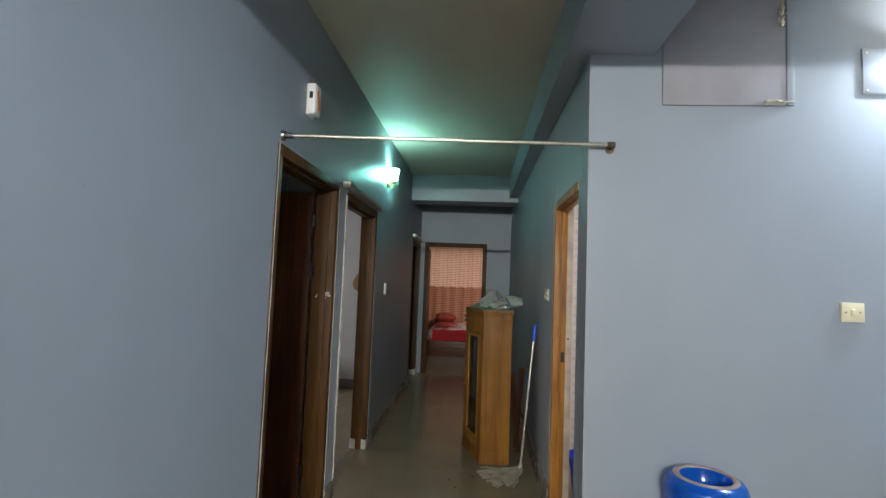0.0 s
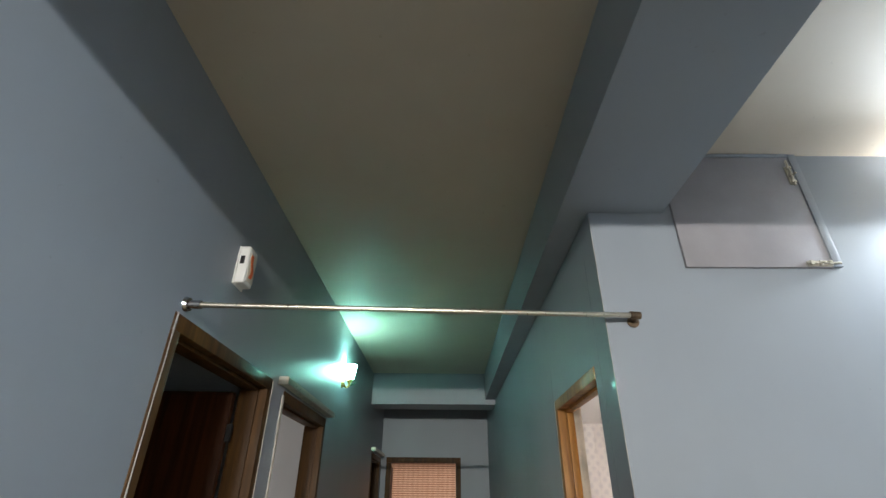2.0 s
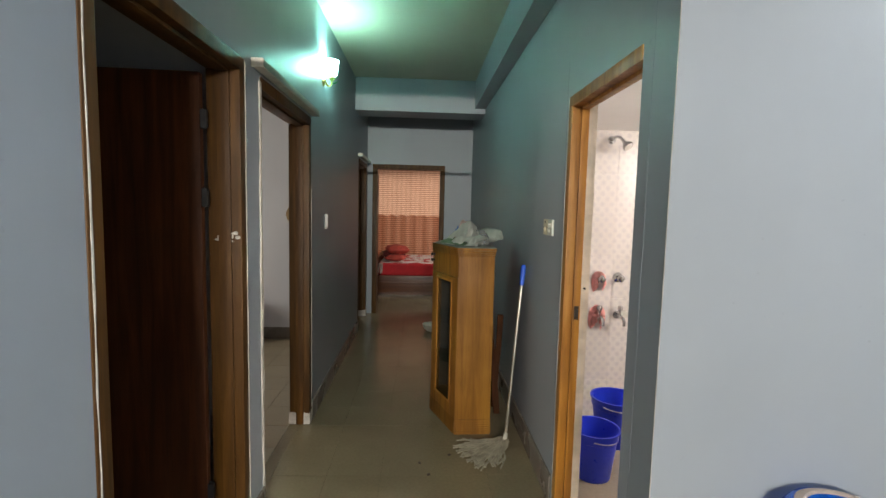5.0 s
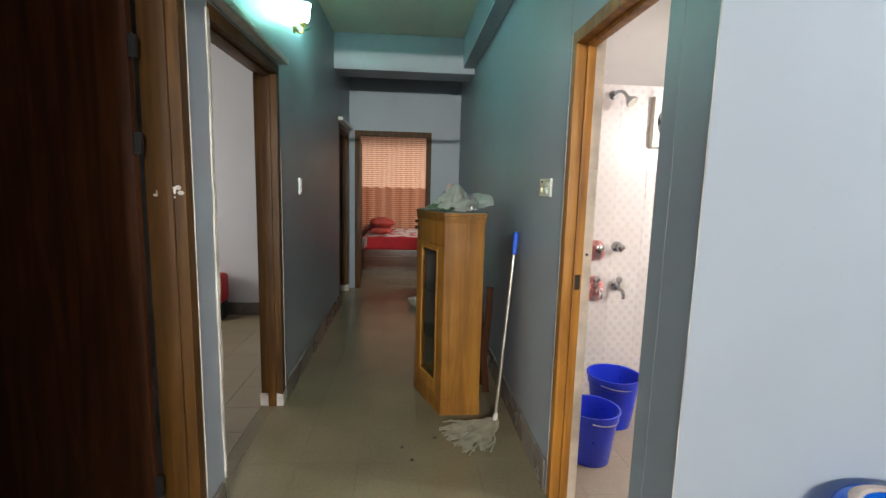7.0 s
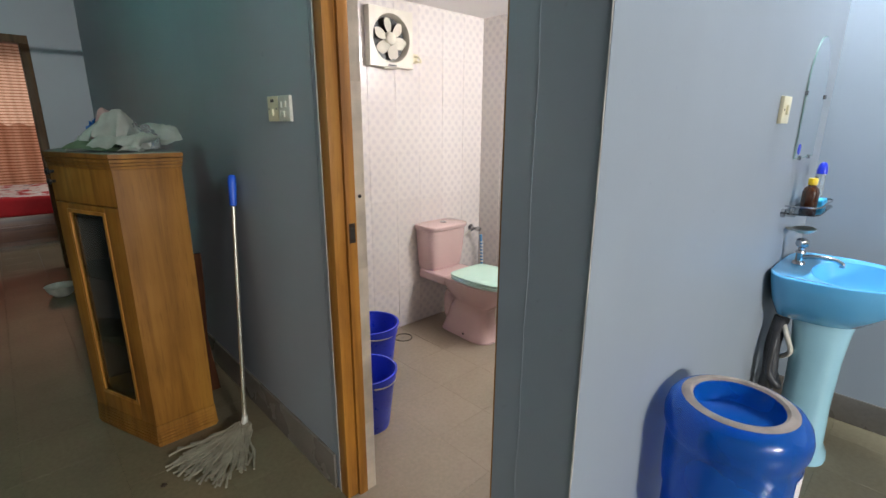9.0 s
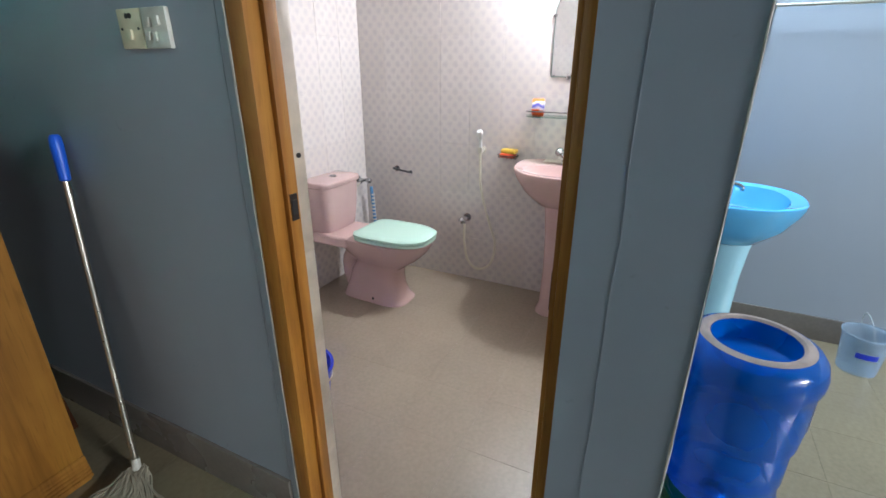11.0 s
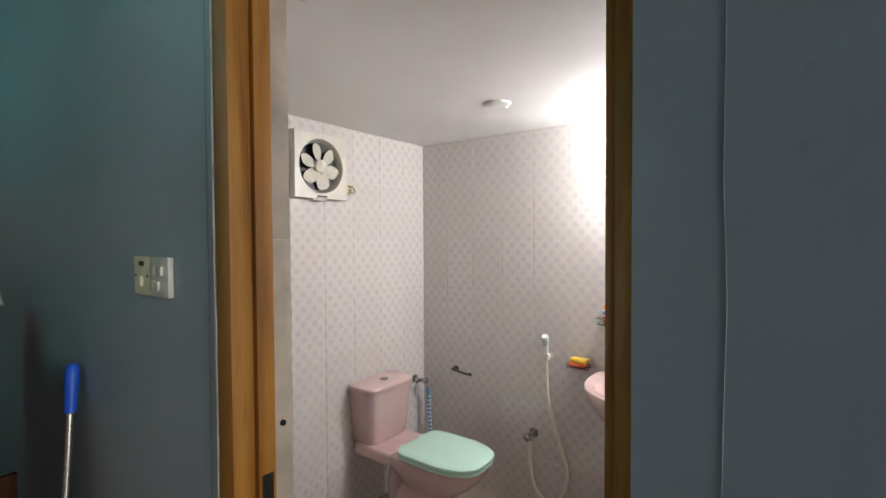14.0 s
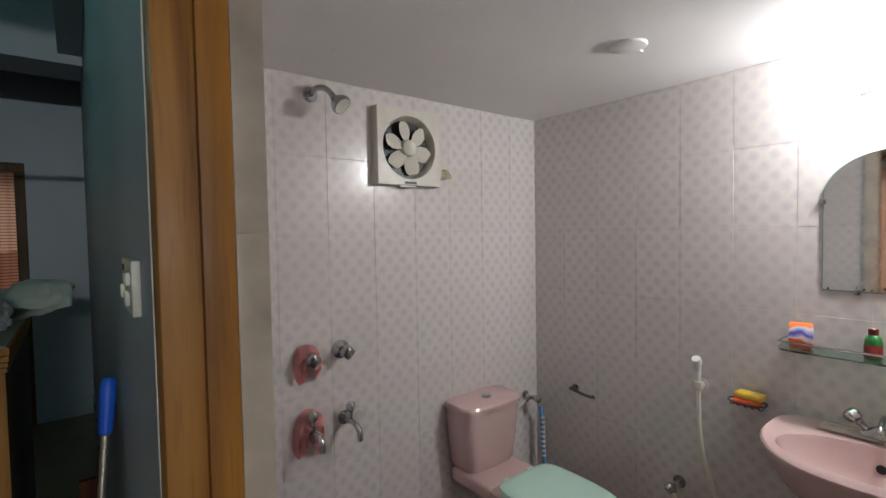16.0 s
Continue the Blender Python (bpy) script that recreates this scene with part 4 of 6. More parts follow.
def pillow(loc, size, turn, material, label, lean=0):
    bm = bmesh.new()
    bmesh.ops.create_grid(bm, x_segments=14, y_segments=12, size=1)
    up = list(bm.verts)
    fa = list(bm.faces)
    r = bmesh.ops.duplicate(bm, geom=fa)
    dn = [g_ for g_ in r["geom"] if isinstance(g_, bmesh.types.BMVert)]
    for vs, sgn in ((up, 1), (dn, -1)):
        for v in vs:
            k = max(0, (1 - v.co.x ** 4) * (1 - v.co.y ** 4)) ** 0.5
            v.co.z = sgn * k * (1 + 0.15 * noise.noise(v.co * 2.5))
    bmesh.ops.remove_doubles(bm, verts=bm.verts[:], dist=1e-4)
    bmesh.ops.transform(bm, matrix=pose(0, 0, 0, lean) @ Matrix.Diagonal((*size, 1)), verts=bm.verts[:])
    lo = min(v.co.z for v in bm.verts)
    bmesh.ops.translate(bm, verts=bm.verts[:], vec=(0, 0, -lo))
    return solo("pillow", bm, material, loc, label, "pillow", "pillows on the bed", turn)


pillow((-0.66, 9.55, 0.56), (0.20, 0.30, 0.075), 5, M_PILLOW2, "dark maroon pillow on the bed")
pillow((-0.60, 9.42, 0.66), (0.19, 0.26, 0.075), 12, M_PILLOW, "reddish pillow stacked on another pillow")
pillow((-0.60, 9.20, 0.56), (0.16, 0.2, 0.05), -10, M_PILLOW, "small reddish pillow on the bed")
# cloth that hangs over the bed's corner
bm = bmesh.new()
rnd = random.Random(5)
for k in range(7):
    tube(bm, [(0.018 * k, 0, 0.54), (0.018 * k + 0.004, -0.02, 0.49), (0.018 * k + rnd.uniform(-0.01, 0.01), -0.022, 0.40 - rnd.uniform(0, 0.06))], 0.007, 6, 4)
solo("tassel_fringe", bm, M_CLOTH, (-0.93, 8.88, 0), "pale knotted fringe hanging off the bed corner", "fringe")

# curtains
m_, nt_, b_ = nodes("orange_curtain_weave")
tcn = nt_.nodes.new("ShaderNodeTexCoord")
sepn = nt_.nodes.new("ShaderNodeSeparateXYZ")
link(nt_, tcn.outputs["Object"], sepn.inputs[0])
wv = nt_.nodes.new("ShaderNodeTexWave")
wv.wave_type, wv.bands_direction = "BANDS", "Z"
wv.inputs["Scale"].default_value = 8.2
wv.inputs["Distortion"].default_value = 0.7
wv.inputs["Detail"].default_value = 3
link(nt_, tcn.outputs["Object"], wv.inputs["Vector"])
wx = nt_.nodes.new("ShaderNodeTexWave")
wx.wave_type, wx.bands_direction = "BANDS", "X"
wx.inputs["Scale"].default_value = 3.4
wx.inputs["Distortion"].default_value = 2.0
link(nt_, tcn.outputs["Object"], wx.inputs["Vector"])
cz = ramp(nt_, wv.outputs[0], [(0.12, (0.34, 0.14, 0.075)), (0.38, (0.70, 0.44, 0.32))]).outputs[0]
cx_ = ramp(nt_, wx.outputs[0], [(0.1, (0.88, 0.86, 0.84)), (0.6, (1, 1, 1))]).outputs[0]
cc_ = mix(nt_, 1.0, cz, cx_, "MULTIPLY")
df = nt_.nodes.new("ShaderNodeBsdfDiffuse")
tl = nt_.nodes.new("ShaderNodeBsdfTranslucent")
ms = nt_.nodes.new("ShaderNodeMixShader")
ms.inputs[0].default_value = 0.55
link(nt_, cc_, df.inputs[0])
link(nt_, cc_, tl.inputs[0])
link(nt_, df.outputs[0], ms.inputs[1])
link(nt_, tl.outputs[0], ms.inputs[2])
link(nt_, ms.outputs[0], nt_.nodes["Material Output"].inputs[0])
M_CURTAIN = m_


def curtain(name, x0, x1, z0, z1, amp, waves, seed, label, parent, y=0.0, wavy_top=0.0):
    bm = bmesh.new()
    nx, nz = 130, 8
    grid = []
    for j in range(nz + 1):
        row = []
        for i in range(nx + 1):
            u = i / nx
            x = x0 + (x1 - x0) * u
            f = 0.6 + 0.4 * j / nz
            yy = y + amp * f * math.sin(u * waves * 2 * math.pi + 0.8 * math.sin(u * 9 + seed)) + 0.006 * noise.noise(Vector((u * 20, j * 0.4, seed)))
            z = z1 + (z0 - z1) * j / nz
            if j == 0:
                z += wavy_top * (0.5 + 0.5 * math.sin(u * waves * 2 * math.pi))
            row.append(bm.verts.new((x, yy, z)))
        grid.append(row)
    for a, b2 in zip(grid, grid[1:]):
        for i in range(nx):
            bm.faces.new((a[i], a[i + 1], b2[i + 1], b2[i]))
    return part(name, bm, M_CURTAIN, parent, label)


cur = thing("curtain", (-0.3, 10.42, 0), "orange striped window curtain lit from behind by daylight", "curtain")
curtain("sheer_panel", -1.55, 1.55, 0.5, 2.42, 0.010, 12, 1, "pale orange striped upper curtain", cur)
curtain("lower_curtain", -1.55, 1.55, 0.35, 1.315, 0.022, 15, 4, "pleated orange lower curtain", cur, -0.05, 0.035)
bm = bmesh.new()
rod(bm, (-1.6, 0, 2.44), (1.6, 0, 2.44), 0.012)
for x in (-1.58, 1.58):
    rod(bm, (x, 0, 2.44), (x, 0.23, 2.44), 0.008)
part("curtain_rod", bm, M_STEEL, cur)
win = tagged(new("window_1"), "bedroom window with a plain steel frame", "window", kind="structure")
for x in (-1.7, -0.33, 1.06):
    part("window_frame", B((x, x + 0.04, 10.69, 10.73, 0.45, 2.15)), M_STEEL, win)
for z in (0.45, 1.3, 2.11):  # rails
    part("window_rail", B((-1.66, 1.06, 10.695, 10.725, z, z + 0.04)), M_STEEL, win)

# Assumed frame, never in view, laid on the solid wall at the bed's lamp.
side_frame = tagged(new("window_2"), "plain steel frame added round the unseen bedroom side lamp", "window", kind="structure")
for b in ((2.165, 2.198, 8.5, 8.54, 0.85, 2.05), (2.165, 2.198, 9.46, 9.5, 0.85, 2.05), (2.165, 2.198, 8.54, 9.46, 0.85, 0.89), (2.165, 2.198, 8.54, 9.46, 2.01, 2.05)):
    part("window_frame", B(b), M_STEEL, side_frame)

# Made-up frame on the solid south wall, round the added fill lamp.
fill_frame = tagged(new("window_3"), "plain steel frame added round the unseen living room fill lamp", "window", kind="structure")
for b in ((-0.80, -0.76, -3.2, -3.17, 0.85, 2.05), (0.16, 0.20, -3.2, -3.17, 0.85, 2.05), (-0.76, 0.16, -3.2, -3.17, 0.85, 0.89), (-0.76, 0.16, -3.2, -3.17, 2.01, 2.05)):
    part("window_frame", B(b), M_STEEL, fill_frame)

# side room with an orange curtain at its window
cur2 = thing("curtain", (-3.93, 4.3, 0), "orange striped curtain in the side room", "curtain", turn=90)
curtain("lower_curtain", -1.0, -0.15, 0.3, 2.2, 0.02, 7, 7, "", cur2)
bm = bmesh.new()
rod(bm, (-1.05, 0, 2.21), (-0.1, 0, 2.21), 0.012)
for x in (-1.03, -0.12):
    rod(bm, (x, 0, 2.21), (x, 0.07, 2.21), 0.008)
part("curtain_rod", bm, M_STEEL, cur2)
# hat-like bag on a hook and a bag at the wall's foot
M_TAN = mat("tan_canvas", (0.32, 0.23, 0.13), 0.9, var=0.2, grain=240)
bagth = thing("hanging_bag", (-1.50, 6.19, 1.42), "tan canvas bag hanging from a wall hook", "bag")
bm = bmesh.new()
ring_loft(bm, [[(sx * w_, -d_ * (0.5 + 0.5 * sy), z) for sx, sy in ((-1, -1), (-1, 1), (1, 1), (1, -1))] for w_, d_, z in ((0.05, 0.02, 0.16), (0.10, 0.06, 0.08), (0.14, 0.09, -0.02), (0.12, 0.08, -0.10), (0.05, 0.03, -0.14))])
bmesh.ops.bevel(bm, geom=bm.edges[:], offset=0.012, segments=2, affect="EDGES")
part("sack", bm, M_TAN, bagth)
bm = bmesh.new()
tube(bm, [(-0.04, -0.02, 0.15), (0, -0.012, 0.24), (0.04, -0.02, 0.15)], 0.006, 6)
part("strap", bm, M_TAN, bagth)
bm = bmesh.new()
tube(bm, [(0, 0.008, 0.23), (0, -0.02, 0.225), (0, -0.022, 0.245)], 0.004, 6)
part("hook", bm, M_STEEL, bagth)
M_REDBAG = mat("red_nylon", (0.55, 0.02, 0.02), 0.55, var=0.2)
rb = thing("backpack", (-2.12, 6.02, 0), "red backpack with white lettering leaning on the wall", "bag")
bm = B((-0.15, 0.15, -0.10, 0.10, 0.18, 0.47), bev=0.05, seg=4)
part("body", bm, M_REDBAG, rb)
part("base", B((-0.14, 0.14, -0.09, 0.09, 0.0, 0.20), bev=0.04, seg=3), M_BLACK, rb, "black lower half")
part("print", B((0.05, 0.12, -0.104, -0.099, 0.30, 0.40)), M_WHITE, rb, "pale printed patch")

# ---- dining corner: hatch, boards, lamp ----
hatch = thing("loft_hatch", (1.125, YF, 2.625), "grey painted plywood loft hatch high on the wall", "hatch")
part("panel", B((-0.277, 0.277, -0.014, 0, -0.272, 0.255), bev=0.002), M_HATCH, hatch)
part("frame_strip", B((0.279, 0.312, -0.018, 0, -0.27, 0.27), bev=0.003), M_BLUE, hatch, "painted timber strip")
part("frame_strip", B((-0.24, 0.279, -0.017, 0, 0.257, 0.273), bev=0.002), M_BLUE, hatch)


def tower_bolt(parent, m):
    bm = B((-0.055, 0.035, -0.005, 0, -0.012, 0.012), bev=0.001)
    bmesh.ops.transform(bm, matrix=m, verts=bm.verts[:])
    bolt = part("bolt_plate", bm, M_STEEL, parent, "steel tower bolt")
    bm = bmesh.new()
    rod(bm, (-0.062, -0.010, 0), (0.066, -0.010, 0), 0.0045, n=10)
    rod(bm, (-0.012, -0.010, 0), (-0.012, -0.030, -0.006), 0.004, n=8)
    for x in (-0.045, -0.01, 0.026):
        box(bm, x - 0.006, x + 0.006, -0.0155, -0.004, -0.009, 0.009)
    bmesh.ops.transform(bm, matrix=m, verts=bm.verts[:])
    part("bolt", bm, M_STEEL, bolt)


tower_bolt(hatch, Matrix.Translation((0.235, -0.014, -0.258)))
tower_bolt(hatch, Matrix.Translation((0.255, -0.014, 0.165)) @ pose(0, 0, 0, 0, -90, 0))
M_BOX = mat("pale_blue_enamel", (0.36, 0.40, 0.45), 0.4, var=0.06)
board = thing("meter_board", (2.0, YF, 2.55), "pale blue painted board under the tube light", "board")
part("panel", B((-0.258, 0.25, -0.008, 0, -0.134, 0.08), bev=0.001), M_BOX, board)
for x, z in ((-0.24, -0.118), (0.02, -0.118), (-0.24, 0.06)):
    bm = bmesh.new()
    rod(bm, (x, -0.008, z), (x, -0.011, z), 0.005, n=8)
    part("screw", bm, M_STEEL, board)
M_TUBE = emit("tube_glow", (0.90, 0.95, 1.0), 110)
tl_ = thing("tube_light", (2.2, YF, 2.67), "lit white tube light on a batten on the wall", "tube light")
part("batten", B((-0.29, 0.27, -0.045, 0, -0.022, 0.022), bev=0.004), M_WHITE, tl_)
bm = bmesh.new()
rod(bm, (-0.27, -0.066, 0), (0.25, -0.066, 0), 0.013, n=14)
part("tube", bm, M_TUBE, tl_, "glowing tube").visible_shadow = False
for x in (-0.28, 0.26):
    part("holder", B((x - 0.012, x + 0.012, -0.086, -0.04, -0.018, 0.018), bev=0.003), M_WHITE, tl_)
t2 = thing("tube_light", (-0.15, -3.2, 2.31), "lit white tube light on a batten on the wall", "tube light")
part("batten", B((-0.47, 0.47, 0, 0.045, -0.03, 0.03), bev=0.004), M_WHITE, t2)
bm = bmesh.new()
rod(bm, (-0.45, 0.07, 0), (0.45, 0.07, 0), 0.013, n=14)
part("tube", bm, M_TUBE, t2, "glowing tube").visible_shadow = False
for x in (-0.46, 0.46):
    part("holder", B((x - 0.012, x + 0.012, 0.04, 0.09, -0.018, 0.018), bev=0.003), M_WHITE, t2)

# breaker box, transformer and towel rod on the side wall
db = thing("breaker_box", (XE, 1.98, 2.33), "pale blue-white breaker box with a row of switches", "breaker box")
part("cover", B((-0.04, 0, -0.175, 0.17, -0.135, 0.14), bev=0.004), M_BOX, db)
part("slot", B((-0.042, -0.039, -0.105, 0.15, 0.005, 0.05)), M_BLACK, db, "dark breaker opening")
for i in range(9):
    part("breaker", B((-0.049, -0.041, -0.098 + 0.027 * i, -0.077 + 0.027 * i, 0.008, 0.047), bev=0.001), M_CREAM if i % 3 else M_GREYPLATE, db)
part("cable_gap", B((-0.012, 0, -0.155, 0.13, -0.147, -0.137)), M_BLACK, db)
M_WIRE = mat("red_wire", (0.55, 0.06, 0.03), 0.45)
bm = bmesh.new()
for dy, dz in ((0, 0), (0.012, 0.0), (-0.010, 0.01)):
    tube(bm, [(-0.012, 0.03 + dy, -0.14), (-0.035, 0.045 + dy, -0.185), (-0.03, 0.0 + dy, -0.225 + dz), (-0.035, -0.05, -0.235 + dz * 2)], 0.0028, 6)
part("cable", bm, M_WIRE, db, "loose red wires")
part("tape", B((-0.045, -0.022, -0.005, 0.015, -0.245, -0.18), bev=0.003), M_BLACK, db, "black insulating tape")
tr_ = thing("transformer_box", (XE, 1.845, 2.05), "white plastic transformer box wired to the breaker box", "transformer")
part("body", B((-0.055, 0, -0.085, 0.085, -0.05, 0.05), bev=0.005), mat("grey_white_plastic", (0.42, 0.43, 0.41), 0.45, var=0.08), tr_)
part("label_plate", B((-0.057, -0.054, 0.045, 0.065, 0.0, 0.032)), M_BLACK, tr_, "small dark printed label")
bm = bmesh.new()
rod(bm, (-0.054, -0.066, -0.03), (-0.060, -0.066, -0.03), 0.006, n=10)
part("pilot_lamp", bm, M_GREENP, tr_, "green pilot lamp")
part("plug", B((-0.04, -0.012, -0.115, -0.085, -0.016, 0.016), bev=0.003), mat("maroon_plastic", (0.16, 0.05, 0.045), 0.4), tr_, "maroon plug")
tr2 = thing("towel_rod", (XE, 1.78, 1.573), "thin steel towel rod on the wall", "towel rod")
bm = bmesh.new()
rod(bm, (-0.05, -0.255, 0), (-0.05, 0.30, 0), 0.0065, n=12)
part("bar", bm, M_STEEL, tr2)
for y in (-0.25, 0.295):
    bm = bmesh.new()
    rod(bm, (0, y, 0), (-0.058, y, 0), 0.009, n=12)
    rod(bm, (0, y, 0), (-0.005, y, 0), 0.018, n=14)
    part("bracket", bm, M_BRASS, tr2, "tarnished brass bracket")

# blue washbasin


def washbasin(th, col, pedcol, w, dep, zr, ped_w, hole=True):
    """Pedestal basin against a wall at local y = 0, facing -y, rim at zr."""
    n_ = 44

    def outline(sx, sy, z, back=0.0):
        out = []
        for i in range(n_):
            t = 2 * math.pi * i / n_
            c, s = math.cos(t), math.sin(t)
            x = w / 2 * sx * math.copysign(abs(c) ** 0.82, c)
            if s < 0:
                y = -dep * 0.38 + s * dep * 0.62 * sy
            else:
                y = -dep * 0.38 + (dep * 0.38 - back) * min(1, (abs(s) ** 0.42))
                x = w / 2 * sx * math.copysign(min(1, abs(c) ** 0.55), c)
            out.append((x, y, z))
        return out

    def inner(k, z, cy):
        return [(w * 0.40 * k * math.copysign(abs(math.cos(t)) ** 0.9, math.cos(t)), cy + dep * 0.30 * k * math.sin(t), z) for t in (2 * math.pi * i / n_ for i in range(n_))]

    bm = bmesh.new()
    cy = -dep * 0.56
    rings = [outline(0.30, 0.25, zr - 0.205, 0.08), outline(0.55, 0.52, zr - 0.19, 0.03), outline(0.80, 0.80, zr - 0.12, 0.012), outline(0.955, 0.955, zr - 0.05, 0.004), outline(1.0, 1.0, zr - 0.014), outline(0.995, 0.995, zr - 0.003), outline(0.975, 0.975, zr + 0.002, 0.006), outline(0.95, 0.95, zr, 0.015),
             inner(1.0, zr - 0.006, cy), inner(0.96, zr - 0.025, cy), inner(0.86, zr - 0.075, cy), inner(0.62, zr - 0.125, cy), inner(0.25, zr - 0.145, cy), inner(0.05, zr - 0.148, cy)]
    ring_loft(bm, rings)
    part("bowl", bm, col, th)
    bm = bmesh.new()
    pr = []
    for k, z in ((1.12, 0.0), (1.10, 0.02), (0.93, 0.06), (0.86, 0.25), (0.90, 0.45), (1.0, zr - 0.25), (1.12, zr - 0.17)):
        pr.append([(ped_w / 2 * k * math.copysign(abs(math.cos(t)) ** 0.8, math.cos(t)), -dep * 0.42 + ped_w * 0.48 * k * math.copysign(abs(math.sin(t)) ** 0.8, math.sin(t)), z) for t in (2 * math.pi * i / 28 for i in range(28))])
    ring_loft(bm, pr)
    part("pedestal", bm, pedcol, th)
    bm = bmesh.new()
    lathe(bm, [(0.0, 0), (0.019, 0), (0.021, 0.003), (0.012, 0.004), (0.0, 0.002)], 18, c=(0, cy, zr - 0.1485), cap0=False, cap1=False)
    part("drain_ring", bm, M_CHROME, th, "chrome drain")
    if hole:
        bm = bmesh.new()
        lathe(bm, [(0.0, 0), (0.011, 0), (0.013, 0.002), (0.0, 0.0025)], 16, m=pose(0, cy + dep * 0.262, zr - 0.062, 68), cap0=False, cap1=False)
        part("overflow_hole", bm, M_BLACK, th, "dark overflow hole")


def knob_head(bm, m, r=0.02):
    n_ = 24
    rr = []
    for k, z in ((0.45, 0), (0.5, 0.012), (0.9, 0.018), (1.0, 0.03), (0.95, 0.042), (0.6, 0.05), (0.1, 0.052)):
        rr.append([m @ Vector((r * k * (1 + 0.10 * math.cos(4 * t)) * math.cos(t), r * k * (1 + 0.10 * math.cos(4 * t)) * math.sin(t), z)) for t in (2 * math.pi * i / n_ for i in range(n_))])
    ring_loft(bm, rr)


sink = thing("washbasin", (2.09, YF, 0), "sky blue ceramic washbasin on a pale blue pedestal", "washbasin")
washbasin(sink, M_SKY, M_PALE, 0.52, 0.44, 0.815, 0.20)
fa = thing("faucet", (2.09, YF - 0.065, 0.817), "chrome pillar tap on the blue washbasin", "tap")
bm = bmesh.new()
lathe(bm, [(0.0, 0), (0.024, 0), (0.022, 0.008), (0.014, 0.014), (0.014, 0.04), (0.018, 0.046), (0.016, 0.055), (0.0, 0.056)], 20, cap0=False, cap1=False)
part("body", bm, M_CHROME, fa)
bm = bmesh.new()
tube(bm, [(0, -0.01, 0.03), (0, -0.06, 0.038), (0, -0.11, 0.037), (0, -0.135, 0.026), (0, -0.137, 0.012)], 0.009, 12)
part("spout", bm, M_CHROME, fa)
bm = bmesh.new()
knob_head(bm, Matrix.Translation((0, 0, 0.055)), 0.021)
part("handle", bm, M_CHROME, fa)
soapd = thing("soap_dish", (2.09, YF, 0.945), "small brass-coloured wall soap dish", "soap dish")
bm = bmesh.new()
ring_loft(bm, [oval(0, -0.06, a_, b2, z, 24) for a_, b2, z in ((0.03, 0.02, 0), (0.052, 0.036, 0.008), (0.062, 0.042, 0.018), (0.058, 0.038, 0.018), (0.046, 0.03, 0.010), (0.01, 0.01, 0.006))])
part("tray", bm, M_STEEL, soapd)
bm = bmesh.new()
rod(bm, (0, 0, 0.01), (0, -0.03, 0.01), 0.006, n=10)
part("arm", bm, M_STEEL, soapd)

# waste pipe and hose under the basin
pipe = thing("waste_pipe", (2.02, YF, 0), "grey waste pipe with a pale hose below the basin", "pipe")
M_GREYPIPE = mat("dark_grey_pipe", (0.05, 0.05, 0.055), 0.4, var=0.3)
bm = bmesh.new()
tube(bm, [(0, -0.06, 0.60), (-0.02, -0.05, 0.48), (-0.04, -0.06, 0.36), (-0.05, -0.05, 0.2), (-0.05, -0.05, 0.0)], 0.028, 12)
part("trap", bm, M_GREYPIPE, pipe)
bm = bmesh.new()
tube(bm, [(0.02, -0.045, 0.62), (-0.03, -0.09, 0.54), (-0.01, -0.11, 0.46), (0.05, -0.06, 0.40)], 0.010, 10)
part("hose", bm, M_IVORY, pipe, "pale flexible hose")
bm = bmesh.new()
tube(bm, [(0.03, -0.04, 0.58), (-0.06, -0.06, 0.5), (-0.07, -0.06, 0.38), (-0.06, -0.10, 0.32), (0.06, -0.06, 0.33)], 0.014, 10)
part("bend", bm, M_GREYPIPE, pipe)

# arched mirrors


def arched_mirror(th, w, h, spring, th_=0.005, clips=True):
    """Mirror in local xz, back on y = 0, base at z = 0."""
    pts = [(-w / 2, 0), (w / 2, 0), (w / 2, spring)]
    k = 22
    for i in range(1, k):
        t = math.pi * i / k
        pts.append((w / 2 * math.cos(t), spring + (h - spring) * math.sin(t)))
    pts.append((-w / 2, spring))
    bm = bmesh.new()
    ring_loft(bm, [[(x, -0.002, z) for x, z in pts], [(x, -th_, z) for x, z in pts]])
    part("edge", bm, M_MIREDGE, th, "green-tinged glass edge")
    bm = bmesh.new()
    vs = [bm.verts.new((x * 0.985, -th_ - 0.0008, 0.004 + z * 0.985)) for x, z in pts]
    bm.faces.new(vs)
    part("silvered_face", bm, M_MIRROR, th, "silvered mirror face")
    for x, z in ((-w / 2 + 0.09, 0.0), (w / 2 - 0.09, 0.0), (-w / 2, spring * 0.95), (w / 2, spring * 0.95)):
        part("clip", B((x - 0.008, x + 0.008, -th_ - 0.006, 0, z - 0.008, z + 0.008), bev=0.002), M_CHROME, th, "small chrome clip")


mir = thing("wall_mirror", (2.137, YF, 1.24), "frameless arched wall mirror above the blue basin", "mirror")
arched_mirror(mir, 0.345, 0.45, 0.25)
bm = bmesh.new()
lathe(bm, [(0.0, 0), (0.022, 0), (0.020, 0.0015), (0.0, 0.0018)], 8, m=pose(-0.12, -0.0062, 0.035, 90), cap0=False, cap1=False)
part("sticker", bm, M_BUCKET, mir, "small blue sticker")

# glass shelf with a rail


